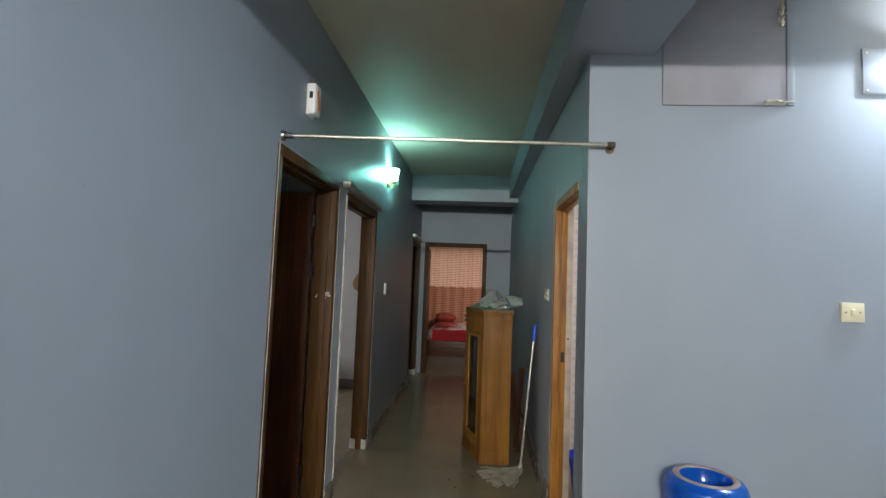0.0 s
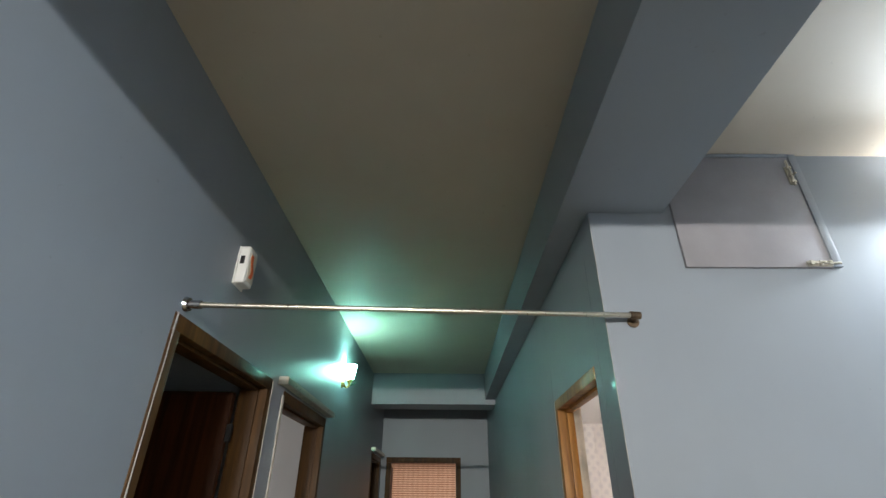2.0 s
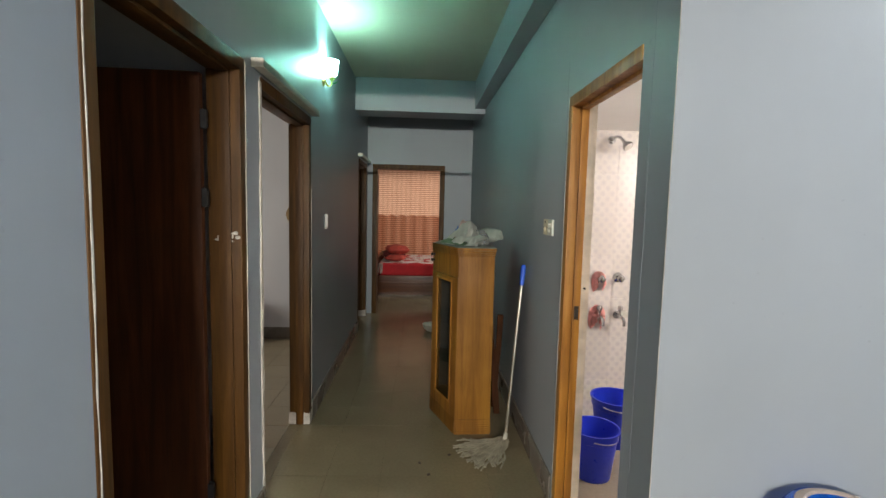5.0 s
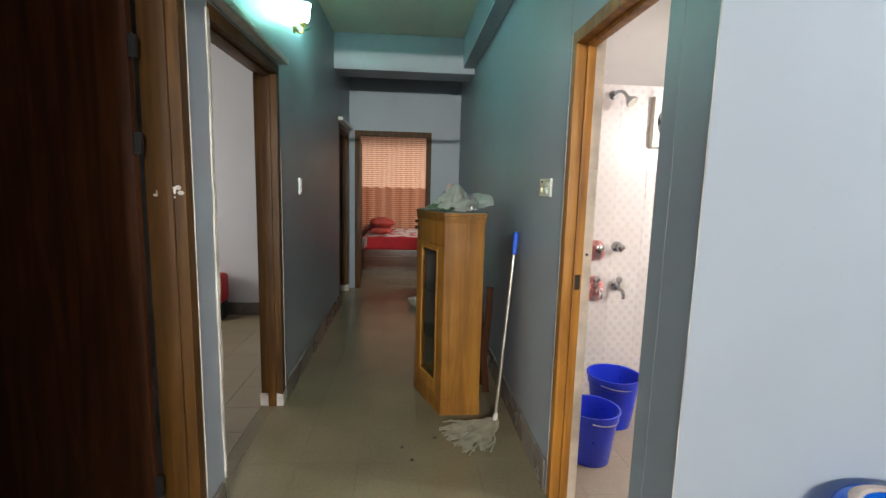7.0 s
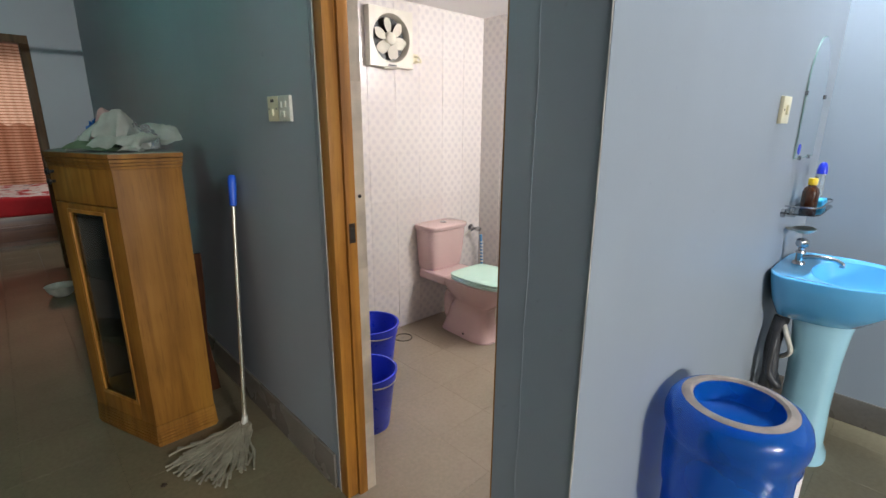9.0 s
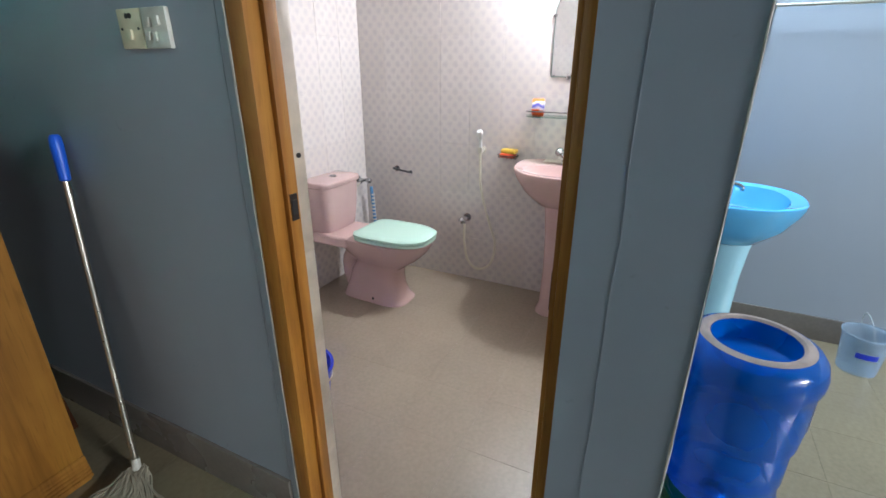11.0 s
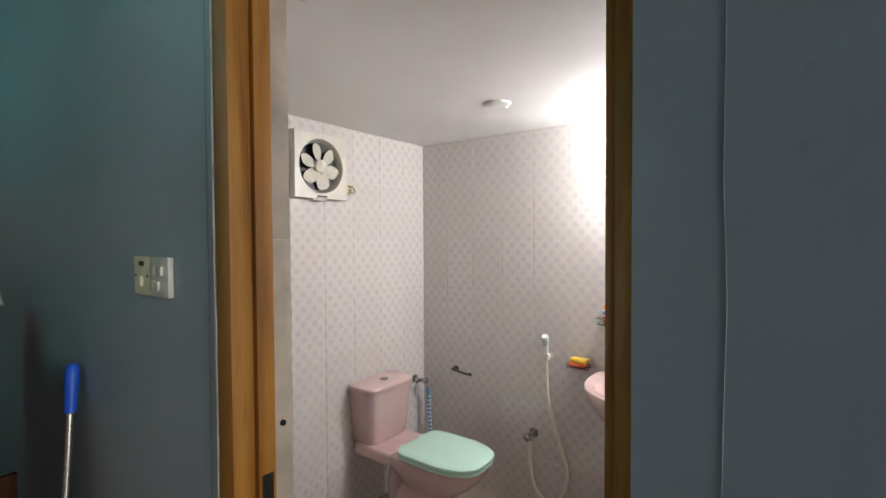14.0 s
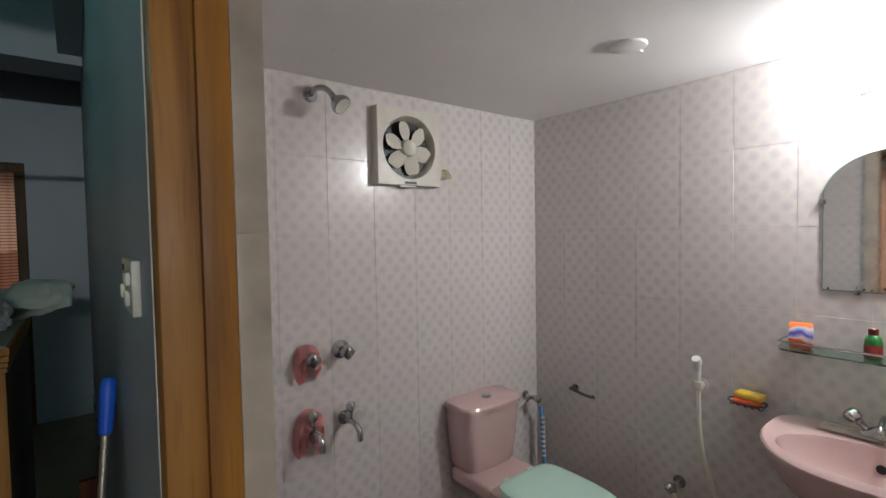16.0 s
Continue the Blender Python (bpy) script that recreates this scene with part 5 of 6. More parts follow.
def glass_shelf(th, w, d, material, posts):
    bm = bmesh.new()
    pts = [(-w / 2, 0), (-w / 2, -d * 0.55), (-w / 2 + d * 0.15, -d * 0.9), (-w / 2 + d * 0.45, -d), (w / 2 - d * 0.45, -d), (w / 2 - d * 0.15, -d * 0.9), (w / 2, -d * 0.55), (w / 2, 0)]
    ring_loft(bm, [[(x, y, 0) for x, y in pts], [(x, y, 0.006) for x, y in pts]])
    part("plate", bm, material, th, "tinted glass plate")
    bm = bmesh.new()
    tube(bm, [(-w / 2 + 0.012, -0.01, 0.03), (-w / 2 + 0.012, -d * 0.6, 0.03), (-w / 2 + d * 0.35, -d + 0.006, 0.03), (0, -d + 0.004, 0.03), (w / 2 - d * 0.35, -d + 0.006, 0.03), (w / 2 - 0.012, -d * 0.6, 0.03), (w / 2 - 0.012, -0.01, 0.03)], 0.0035, 8)
    part("gallery_rail", bm, M_CHROME, th, "thin chrome rail")
    for x in posts:
        bm = bmesh.new()
        rod(bm, (x, 0, 0.0), (x, -0.012, 0.0), 0.017, n=16)
        rod(bm, (x, -0.01, -0.004), (x, -0.045, -0.004), 0.008, n=12)
        rod(bm, (x, -0.03, -0.004), (x, -0.03, 0.032), 0.004, n=8)
        part("bracket", bm, M_CHROME, th)


M_SMOKE = glass("smoked_shelf_glass", (0.16, 0.18, 0.19), 0.05)
sh = thing("wall_shelf", (2.12, YF, 1.035), "smoked glass shelf with a chrome rail", "shelf")
glass_shelf(sh, 0.38, 0.115, M_SMOKE, (-0.165, 0.165))
M_AMBER = glass("amber_glass", (0.16, 0.045, 0.008), 0.05)
bo = thing("medicine_bottle", (2.08, YF - 0.06, 1.0415), "brown glass medicine bottle with a yellow cap", "bottle")
bm = bmesh.new()
lathe(bm, [(0.0, 0), (0.026, 0), (0.028, 0.004), (0.028, 0.07), (0.024, 0.084), (0.012, 0.096), (0.012, 0.105), (0.0, 0.105)], 22, cap0=False, cap1=False)
part("body", bm, mat("amber_bottle", (0.055, 0.016, 0.004), 0.08, var=0.1, coat=0.6), bo)
bm = bmesh.new()
lathe(bm, [(0.0, 0.098), (0.0155, 0.098), (0.016, 0.12), (0.014, 0.123), (0.0, 0.123)], 20, cap0=False, cap1=False)
part("cap", bm, mat("yellow_plastic", (0.75, 0.50, 0.02), 0.35), bo, "yellow screw cap")
M_AQUA = mat("aqua_plastic", (0.03, 0.36, 0.62), 0.3, var=0.1)
tray = thing("toiletry_tray", (2.21, YF - 0.058, 1.0415), "aqua plastic tray with a brush on the shelf", "tray")
part("tray", B((-0.055, 0.055, -0.035, 0.035, 0, 0.03), bev=0.006), M_AQUA, tray)
bm = bmesh.new()
tube(bm, [(-0.02, 0, 0.02), (-0.01, 0.004, 0.08), (0.0, 0.008, 0.12)], 0.006, 8)
part("brush", bm, M_GREYPIPE, tray, "dark toothbrush")
jug = thing("spray_bottle", (2.27, YF - 0.055, 1.0415), "clear plastic bottle with a blue nozzle", "bottle")
bm = bmesh.new()
lathe(bm, [(0.0, 0), (0.016, 0), (0.018, 0.004), (0.016, 0.10), (0.012, 0.135), (0.0, 0.14)], 18, cap0=False, cap1=False)
part("body", bm, M_PLASTIC, jug)
bm = bmesh.new()
lathe(bm, [(0.0, 0.128), (0.019, 0.128), (0.018, 0.15), (0.012, 0.17), (0.006, 0.175), (0.0, 0.176)], 18, cap0=False, cap1=False)
part("cap", bm, M_BUCKET, jug, "blue cap")

# inverted water jar
m_, nt_, b_ = nodes("translucent_blue_polycarbonate")
gr = noise_tex(nt_, 4, 3)
link(nt_, ramp(nt_, gr.outputs[0], [(0.3, (0.004, 0.105, 0.45)), (0.7, (0.008, 0.145, 0.58))]).outputs[0], b_.inputs["Base Color"])
b_.inputs["Transmission Weight"].default_value = 0.30
b_.inputs["Roughness"].default_value = 0.16
b_.inputs["Coat Weight"].default_value = 0.4
tb_ = nt_.nodes.new("ShaderNodeBsdfTransparent")
tb_.inputs[0].default_value = (0.10, 0.42, 1.0, 1)
mj_ = nt_.nodes.new("ShaderNodeMixShader")
mj_.inputs[0].default_value = 0.34
link(nt_, b_.outputs[0], mj_.inputs[1])
link(nt_, tb_.outputs[0], mj_.inputs[2])
link(nt_, mj_.outputs[0], nt_.nodes["Material Output"].inputs[0])
M_JAR = m_
M_SCUM = mat("brown_dried_scum", (0.20, 0.15, 0.12), 0.7, var=0.35, vscale=22, grain=160, gbump=0.5)
JX, JY = 0.972, 2.105
jar = thing("water_jar", (JX, JY, 0.013), "upturned blue plastic water jar with a dirty rim", "water jar")
bm = bmesh.new()
prof = [(0.030, 0.19), (0.034, 0.215), (0.11, 0.235), (0.132, 0.255), (0.136, 0.28), (0.128, 0.30), (0.130, 0.32), (0.136, 0.34), (0.136, 0.41), (0.129, 0.425), (0.129, 0.44), (0.143, 0.455), (0.147, 0.52), (0.147, 0.595), (0.1455, 0.604), (0.150, 0.614), (0.156, 0.632), (0.157, 0.655), (0.151, 0.68), (0.139, 0.697), (0.122, 0.705)]
lathe(bm, prof, 48, cap1=False)
part("body", bm, M_JAR, jar)
bm = bmesh.new()
lathe(bm, [(0.124, 0.7045), (0.116, 0.7085), (0.104, 0.7085), (0.097, 0.703)], 48, cap0=False, cap1=False)
part("rim", bm, M_SCUM, jar, "brown dirty base rim")
bm = bmesh.new()
lathe(bm, [(0.0975, 0.704), (0.093, 0.675), (0.086, 0.655), (0.05, 0.645), (0.02, 0.648), (0.0, 0.650)], 48, cap0=False, cap1=False)
part("hollow_base", bm, M_JAR, jar)
bm = bmesh.new()
n_ = 10
for i in range(n_):
    a0, a1 = radians(-105 + 5.2 * i), radians(-105 + 5.2 * (i + 1))
    r = 0.1482
    vs = [bm.verts.new((r * math.cos(a), r * math.sin(a), z)) for a, z in ((a0, 0.50), (a1, 0.50), (a1, 0.585), (a0, 0.585))]
    bm.faces.new(vs)
bmesh.ops.remove_doubles(bm, verts=bm.verts[:], dist=1e-5)
m_, nt_, b_ = nodes("torn_label_print")
n1 = noise_tex(nt_, 26, 3)
link(nt_, ramp(nt_, n1.outputs[0], [(0.36, (0.03, 0.12, 0.55)), (0.42, (0.72, 0.72, 0.72)), (0.60, (0.70, 0.66, 0.66)), (0.68, (0.55, 0.12, 0.14))]).outputs[0], b_.inputs["Base Color"])
M_LABEL = m_
part("label", bm, M_LABEL, jar, "torn white and red label")
stand = thing("jar_stand", (JX, JY, 0), "green plastic stand under the water jar", "stand")
M_GREENPL = mat("green_plastic", (0.015, 0.16, 0.03), 0.35, var=0.15)
bm = bmesh.new()
lathe(bm, [(0.135, 0.0), (0.14, 0.01), (0.125, 0.203), (0.130, 0.218), (0.122, 0.220), (0.11, 0.203), (0.036, 0.201)], 36, cap0=True, cap1=False)
part("body", bm, M_GREENPL, stand)

# clear pail in the corner
pail = thing("plastic_pail", (2.27, 1.43, 0), "clear plastic pail with a wire handle on the floor", "pail")
m_, nt_, b_ = nodes("clear_pail_plastic")
b_.inputs["Base Color"].default_value = (0.42, 0.52, 0.62, 1)
b_.inputs["Transmission Weight"].default_value = 0.75
b_.inputs["Roughness"].default_value = 0.22
M_PAIL = m_
bm = bmesh.new()
lathe(bm, [(0.0, 0.0), (0.072, 0.0), (0.076, 0.004), (0.092, 0.185), (0.098, 0.19), (0.098, 0.197), (0.090, 0.197), (0.073, 0.008), (0.0, 0.006)], 32, cap0=False, cap1=False)
part("body", bm, M_PAIL, pail).visible_shadow = False
bm = bmesh.new()
tube(bm, [(0.096 * math.cos(t), 0.02 * math.sin(t), 0.185 + 0.10 * math.sin(t)) for t in (math.pi * i / 12 for i in range(13))], 0.003, 6, 2)
part("handle", bm, M_PLASTIC, pail, "thin bail handle")
bm = bmesh.new()
for i in range(6):
    a0, a1 = radians(150 + 9 * i), radians(150 + 9 * (i + 1))
    bm.faces.new([bm.verts.new((0.0875 * math.cos(a), 0.0875 * math.sin(a), z)) for a, z in ((a0, 0.10), (a1, 0.10), (a1, 0.125), (a0, 0.125))])
part("label", bm, M_BUCKET, pail, "blue printed strip")

# ---- bathroom things ----
# toilet, facing -y, back against the far wall
TX = 1.915
wc = thing("toilet", (TX, BY, 0), "pink ceramic toilet with a mint green seat", "toilet")


def wc_ring(hw, y_front, y_back, z, p=2.3, n_=36):
    out = []
    cy, b2 = (y_front + y_back) / 2, (y_back - y_front) / 2
    for i in range(n_):
        t = 2 * math.pi * i / n_
        c, s = math.cos(t), math.sin(t)
        k = 1.0 if s < 0 else 0.94
        out.append((hw * k * math.copysign(abs(c) ** (2 / p), c), cy + b2 * math.copysign(abs(s) ** (2 / p), s), z))
    return out


bm = bmesh.new()
ring_loft(bm, [wc_ring(0.124, -0.605, -0.17, 0.0, 4), wc_ring(0.124, -0.605, -0.17, 0.012, 4), wc_ring(0.112, -0.580, -0.18, 0.04, 3.6), wc_ring(0.096, -0.560, -0.20, 0.10, 3.2),
               wc_ring(0.088, -0.555, -0.22, 0.17, 3.0), wc_ring(0.088, -0.565, -0.25, 0.215, 2.8), wc_ring(0.104, -0.605, -0.26, 0.245, 2.6), wc_ring(0.134, -0.665, -0.20, 0.285, 2.4),
               wc_ring(0.156, -0.715, -0.14, 0.335, 2.4), wc_ring(0.166, -0.738, -0.10, 0.372, 2.5), wc_ring(0.168, -0.740, -0.10, 0.392, 2.5), wc_ring(0.158, -0.73, -0.11, 0.398, 2.5)])
part("bowl", bm, M_PINK, wc)
bm = bmesh.new()
tube(bm, [(0, -0.36, 0.22), (0, -0.27, 0.26), (0, -0.20, 0.23), (0, -0.19, 0.13), (0, -0.22, 0.06), (0, -0.30, 0.055)], 0.052, 16)
part("trap", bm, M_PINK, wc)
bm = B((-0.152, 0.152, -0.28, -0.015, 0.335, 0.402), bev=0.022, seg=4)
part("deck", bm, M_PINK, wc)
bm = bmesh.new()
lathe(bm, [(0, 0), (0.008, 0), (0.007, 0.003), (0, 0.004)], 10, m=pose(-0.118, -0.42, 0.035, 0, -90), cap0=False, cap1=False)
part("floor_bolt", bm, M_BLACK, wc)


def seat_ring(hw, y_front, y_back, z, n_=44):
    out = []
    for i in range(n_):
        t = 2 * math.pi * i / n_
        c, s = math.cos(t), math.sin(t)
        mid = y_back - (y_back - y_front) * 0.52
        x = hw * math.copysign(abs(c) ** (0.64 if s < 0 else 0.28), c)
        y = mid + (-(abs(s) ** 0.78) * (mid - y_front) if s < 0 else (abs(s) ** 0.40) * (y_back - mid))
        x *= 1 - 0.05 * max(0, (mid - y) / (mid - y_front))
        out.append((x, y, z))
    return out


bm = bmesh.new()
ring_loft(bm, [seat_ring(0.158, -0.742, -0.32, 0.399), seat_ring(0.168, -0.752, -0.315, 0.404), seat_ring(0.168, -0.752, -0.315, 0.417), seat_ring(0.162, -0.745, -0.32, 0.421)])
seat = part("seat", bm, M_MINT, wc, "mint green plastic seat")
bm = bmesh.new()
ring_loft(bm, [seat_ring(0.163, -0.746, -0.322, 0.4215), seat_ring(0.171, -0.756, -0.312, 0.427), seat_ring(0.171, -0.756, -0.312, 0.437), seat_ring(0.160, -0.742, -0.324, 0.445), seat_ring(0.130, -0.70, -0.35, 0.449), seat_ring(0.03, -0.56, -0.47, 0.4515)])
lid = part("seat_lid", bm, M_MINT, wc, "mint green closed lid")
for x in (-0.075, 0.075):
    bm = B((x - 0.02, x + 0.02, -0.325, -0.29, 0.402, 0.43), bev=0.006)
    part("seat_hinge", bm, M_MINT, wc)
bm = bmesh.new()
rings = []


def tank(hw, yf, z, n_=48):
    """D-shaped section: straight back and sides, bowed front."""
    pts = [(-hw * 0.97, -0.006), (-hw, -0.02), (-hw, yf * 0.72), (-hw * 0.93, yf * 0.86)]
    for i in range(9):
        u = -0.80 + 1.6 * i / 8
        pts.append((hw * u, yf * (1.0 - 0.08 * u * u)))
    pts += [(hw * 0.93, yf * 0.86), (hw, yf * 0.72), (hw, -0.02), (hw * 0.97, -0.006)]
    return [(x, y, z) for x, y in pts]


ring_loft(bm, [tank(0.135, -0.150, 0.402), tank(0.146, -0.160, 0.425), tank(0.158, -0.170, 0.52), tank(0.166, -0.176, 0.62), tank(0.168, -0.178, 0.675)])
cis = part("cistern", bm, M_PINK, wc, "pink ceramic cistern")
bm = bmesh.new()
ring_loft(bm, [tank(0.166, -0.176, 0.675), tank(0.177, -0.190, 0.681), tank(0.179, -0.192, 0.700), tank(0.174, -0.186, 0.709), tank(0.150, -0.160, 0.715), tank(0.04, -0.06, 0.7165)])
part("cistern_lid", bm, M_PINK, wc, "pink ceramic cistern lid")
bm = bmesh.new()
lathe(bm, [(0, 0.714), (0.022, 0.714), (0.022, 0.721), (0.017, 0.723), (0, 0.7225)], 20, c=(0.0, -0.10, 0), cap0=False, cap1=False)
part("flush_button", bm, M_CHROME, wc, "round chrome flush button")

# stop valve and brush beside it
sv = thing("stop_valve", (2.29, BY, 0.61), "chrome stop valve on the tiled wall", "valve")
bm = bmesh.new()
rod(bm, (0, 0, 0), (0, -0.006, 0), 0.024, n=18)
rod(bm, (0, 0, 0), (0, -0.06, 0), 0.011, n=14)
rod(bm, (0, -0.045, 0), (-0.045, -0.045, -0.012), 0.010, n=12)
part("body", bm, M_CHROME, sv)
bm = bmesh.new()
knob_head(bm, pose(0, -0.055, 0, 90), 0.018)
part("handle", bm, M_CHROME, sv)
bm = bmesh.new()
tube(bm, [(-0.045, -0.045, -0.01), (-0.10, -0.05, -0.03), (-0.17, -0.06, -0.05)], 0.006, 8)
part("supply_hose", bm, M_STEEL, sv)
br = thing("toilet_brush", (2.33, 4.14, 0.0), "blue plastic brush standing beside the cistern", "brush")
bm = bmesh.new()
tube(bm, [(0, 0, 0.02), (0.0, 0.015, 0.3), (-0.004, 0.03, 0.56)], 0.011, 10)
part("handle", bm, mat("pale_blue_plastic", (0.10, 0.32, 0.62), 0.4, var=0.2), br)
bm = bmesh.new()
lathe(bm, [(0, 0), (0.03, 0.0), (0.034, 0.04), (0.03, 0.09), (0.012, 0.10), (0, 0.10)], 16, cap0=False, cap1=False)
part("bristles", bm, M_WHITE, br)
bm = bmesh.new()
for i in range(9):
    lathe(bm, [(0.0125, 0), (0.0135, 0.006), (0.0125, 0.012)], 10, c=(-0.001, 0.016 + 0.0007 * i, 0.30 + i * 0.025), cap0=False, cap1=False)
part("grip_band", bm, M_WHITE, br, "white twist band")

# paper holder
ph = thing("paper_holder", (BX, 3.94, 0.69), "bare tarnished chrome paper holder on the tiles", "paper holder")
bm = bmesh.new()
tube(bm, [(0, 0.055, 0.0), (-0.04, 0.055, 0.008), (-0.052, 0.04, 0.008), (-0.052, -0.06, -0.004), (-0.05, -0.075, 0.002), (-0.03, -0.07, -0.012)], 0.007, 8)
part("arm", bm, M_GREYPIPE, ph)
bm = bmesh.new()
rod(bm, (0, 0.055, 0), (-0.006, 0.055, 0), 0.02, n=16)
part("rose", bm, M_CHROME, ph)

# hand spray
M_HOSE = mat("cream_hose_rubber", (0.74, 0.70, 0.58), 0.4, var=0.06)
hs = thing("hand_spray", (BX, 3.39, 0.0), "white hand shower with a pale hose on the wall", "hand shower")
bm = bmesh.new()
rod(bm, (0, 0, 0.86), (-0.03, 0, 0.86), 0.013, n=14)
rod(bm, (0, 0, 0.86), (-0.005, 0, 0.86), 0.022, n=16)
box(bm, -0.05, -0.022, -0.014, 0.014, 0.845, 0.878, bev=0.004)
part("holder", bm, M_IVORY, hs, "ivory wall holder")
bm = bmesh.new()
rod(bm, (-0.037, 0, 0.85), (-0.040, 0.002, 0.93), 0.008, 0.010, n=14)
rod(bm, (-0.040, 0.002, 0.925), (-0.060, -0.002, 0.965), 0.012, 0.018, n=16)
rod(bm, (-0.058, -0.002, 0.96), (-0.068, -0.003, 0.975), 0.019, 0.016, n=16)
box(bm, -0.030, -0.022, -0.004, 0.004, 0.87, 0.94, bev=0.002)
part("spray_head", bm, M_WHITE, hs, "white spray head with lever")
bm = bmesh.new()
tube(bm, [(-0.037, 0, 0.85), (-0.036, 0.0, 0.78), (-0.032, -0.01, 0.62), (-0.035, -0.07, 0.42), (-0.04, -0.115, 0.28), (-0.045, -0.09, 0.15), (-0.05, -0.01, 0.10), (-0.05, 0.06, 0.15), (-0.05, 0.088, 0.27), (-0.05, 0.088, 0.395)], 0.008, 8, 8)
part("hose", bm, M_HOSE, hs, "cream flexible hose")
av = thing("stop_valve", (BX, 3.48, 0.425), "chrome stop valve feeding the hand shower", "valve")
bm = bmesh.new()
rod(bm, (0, 0, 0), (-0.005, 0, 0), 0.026, n=18)
rod(bm, (0, 0, 0), (-0.055, 0, 0), 0.012, n=14)
rod(bm, (-0.046, 0, 0), (-0.046, 0, -0.04), 0.009, n=12)
part("body", bm, M_CHROME, av)
bm = bmesh.new()
knob_head(bm, pose(-0.05, 0, 0, 0, -90), 0.021)
part("handle", bm, M_CHROME, av)

# wire soap holder with two bars
sd = thing("soap_holder", (BX, 3.215, 0.83), "dark wire soap holder on the tiled wall", "soap dish")
bm = bmesh.new()
tube(bm, [(-0.05 + 0.042 * math.cos(t), 0.062 * math.sin(t), 0.018) for t in (2 * math.pi * i / 16 for i in range(17))], 0.003, 6, 2)
for k in range(-2, 3):
    tube(bm, [(-0.01, 0.024 * k, 0.016), (-0.03, 0.024 * k, 0.002), (-0.07, 0.024 * k, 0.002), (-0.088, 0.022 * k, 0.016)], 0.0022, 5, 3)
rod(bm, (0, 0, 0.016), (-0.012, 0, 0.016), 0.012, n=12)
part("basket", bm, M_GREYPIPE, sd)


def soap(loc, col, turn, label):
    bm = B((-0.026, 0.026, -0.045, 0.045, 0, 0.024), bev=0.010, seg=4)
    return solo("soap_bar", bm, mat("soap_" + label.split()[0], col, 0.4, var=0.08), loc, label, "soap", "soap bars", turn)


soap((BX - 0.05, 3.215, 0.8345), (0.72, 0.10, 0.03), 4, "orange soap bar in the wire holder")
soap((BX - 0.046, 3.208, 0.859), (0.85, 0.55, 0.06), -6, "yellow soap bar on top of the orange one")

# pink washbasin on the east wall
pb = thing("washbasin", (BX, 2.84, 0), "pink ceramic washbasin on a pink pedestal", "washbasin", turn=-90)
washbasin(pb, M_PINK, M_PINK, 0.56, 0.46, 0.835, 0.19)
part("scale_stain", B((-0.16, 0.16, -0.10, -0.022, 0.8372, 0.8385), bev=0.0005), M_PINKDIRT, pb, "yellowish lime scale at the back ledge")
bm = bmesh.new()
lathe(bm, [(0, 0), (0.016, 0), (0.018, 0.025), (0.011, 0.03), (0.0, 0.03)], 14, m=pose(-0.12, -0.02, 0.55, 90), cap0=False, cap1=False)
lathe(bm, [(0, 0), (0.016, 0), (0.018, 0.025), (0.011, 0.03), (0.0, 0.03)], 14, m=pose(0.12, -0.02, 0.55, 90), cap0=False, cap1=False)
part("inlet_valve", bm, M_GREYPIPE, pb)
mx = thing("mixer_tap", (BX - 0.062, 2.84, 0.838), "chrome mixer tap with two clear knobs", "tap", turn=-90)
bm = bmesh.new()
ring_loft(bm, [oval(0, 0, a_, b2, z, 28) for a_, b2, z in ((0.062, 0.022, 0), (0.064, 0.024, 0.004), (0.055, 0.02, 0.018), (0.030, 0.016, 0.034), (0.016, 0.014, 0.040))])
part("body", bm, M_CHROME, mx)
bm = bmesh.new()
tube(bm, [(0, 0, 0.03), (0, -0.01, 0.065), (0, -0.05, 0.075), (0, -0.10, 0.06), (0, -0.108, 0.045)], lambda u: 0.011 - 0.003 * u, 12)
part("spout", bm, M_CHROME, mx)
for s_ in (-1, 1):
    bm = bmesh.new()
    rod(bm, (0.04 * s_, 0, 0.012), (0.062 * s_, 0, 0.036), 0.009, n=12)
    knob_head(bm, Matrix.Translation((0.058 * s_, 0, 0.032)) @ pose(0, 0, 0, 0, 48 * s_), 0.022)
    part("knob", bm, M_CHROME, mx, "faceted chrome knob")

bmir = thing("wall_mirror", (BX, 2.842, 1.27), "frameless arched bathroom mirror with spotted edges", "mirror", turn=-90)
arched_mirror(bmir, 0.345, 0.448, 0.308)
rnd = random.Random(3)
bm = bmesh.new()
for k in range(26):
    x = rnd.uniform(-0.16, 0.16)
    lathe(bm, [(0, 0), (rnd.uniform(0.001, 0.0035), 0), (0, 0.0003)], 6, m=pose(x, -0.0061, 0.008 + abs(rnd.gauss(0, 0.007)), 90), cap0=False, cap1=False)
part("black_spots", bm, M_BLACK, bmir, "black silvering spots")
bsh = thing("wall_shelf", (BX, 2.82, 1.07), "long green-edged glass shelf below the mirror", "shelf", turn=-90)
glass_shelf(bsh, 0.60, 0.115, M_SHELF, (-0.235, 0.235))
Z = 1.0765
pk = thing("detergent_packet", (BX - 0.06, 3.055, Z), "orange and blue detergent packet on the shelf", "packet", turn=-80)
bm = bmesh.new()
ring_loft(bm, [[(0.033 * k, -d_, z), (0.033 * k, d_, z), (-0.033 * k, d_, z), (-0.033 * k, -d_, z)] for k, d_, z in ((0.9, 0.008, 0), (1, 0.018, 0.012), (1.0, 0.021, 0.04), (0.98, 0.014, 0.07), (0.92, 0.003, 0.088))])
bmesh.ops.bevel(bm, geom=bm.edges[:], offset=0.003, segments=2, affect="EDGES")
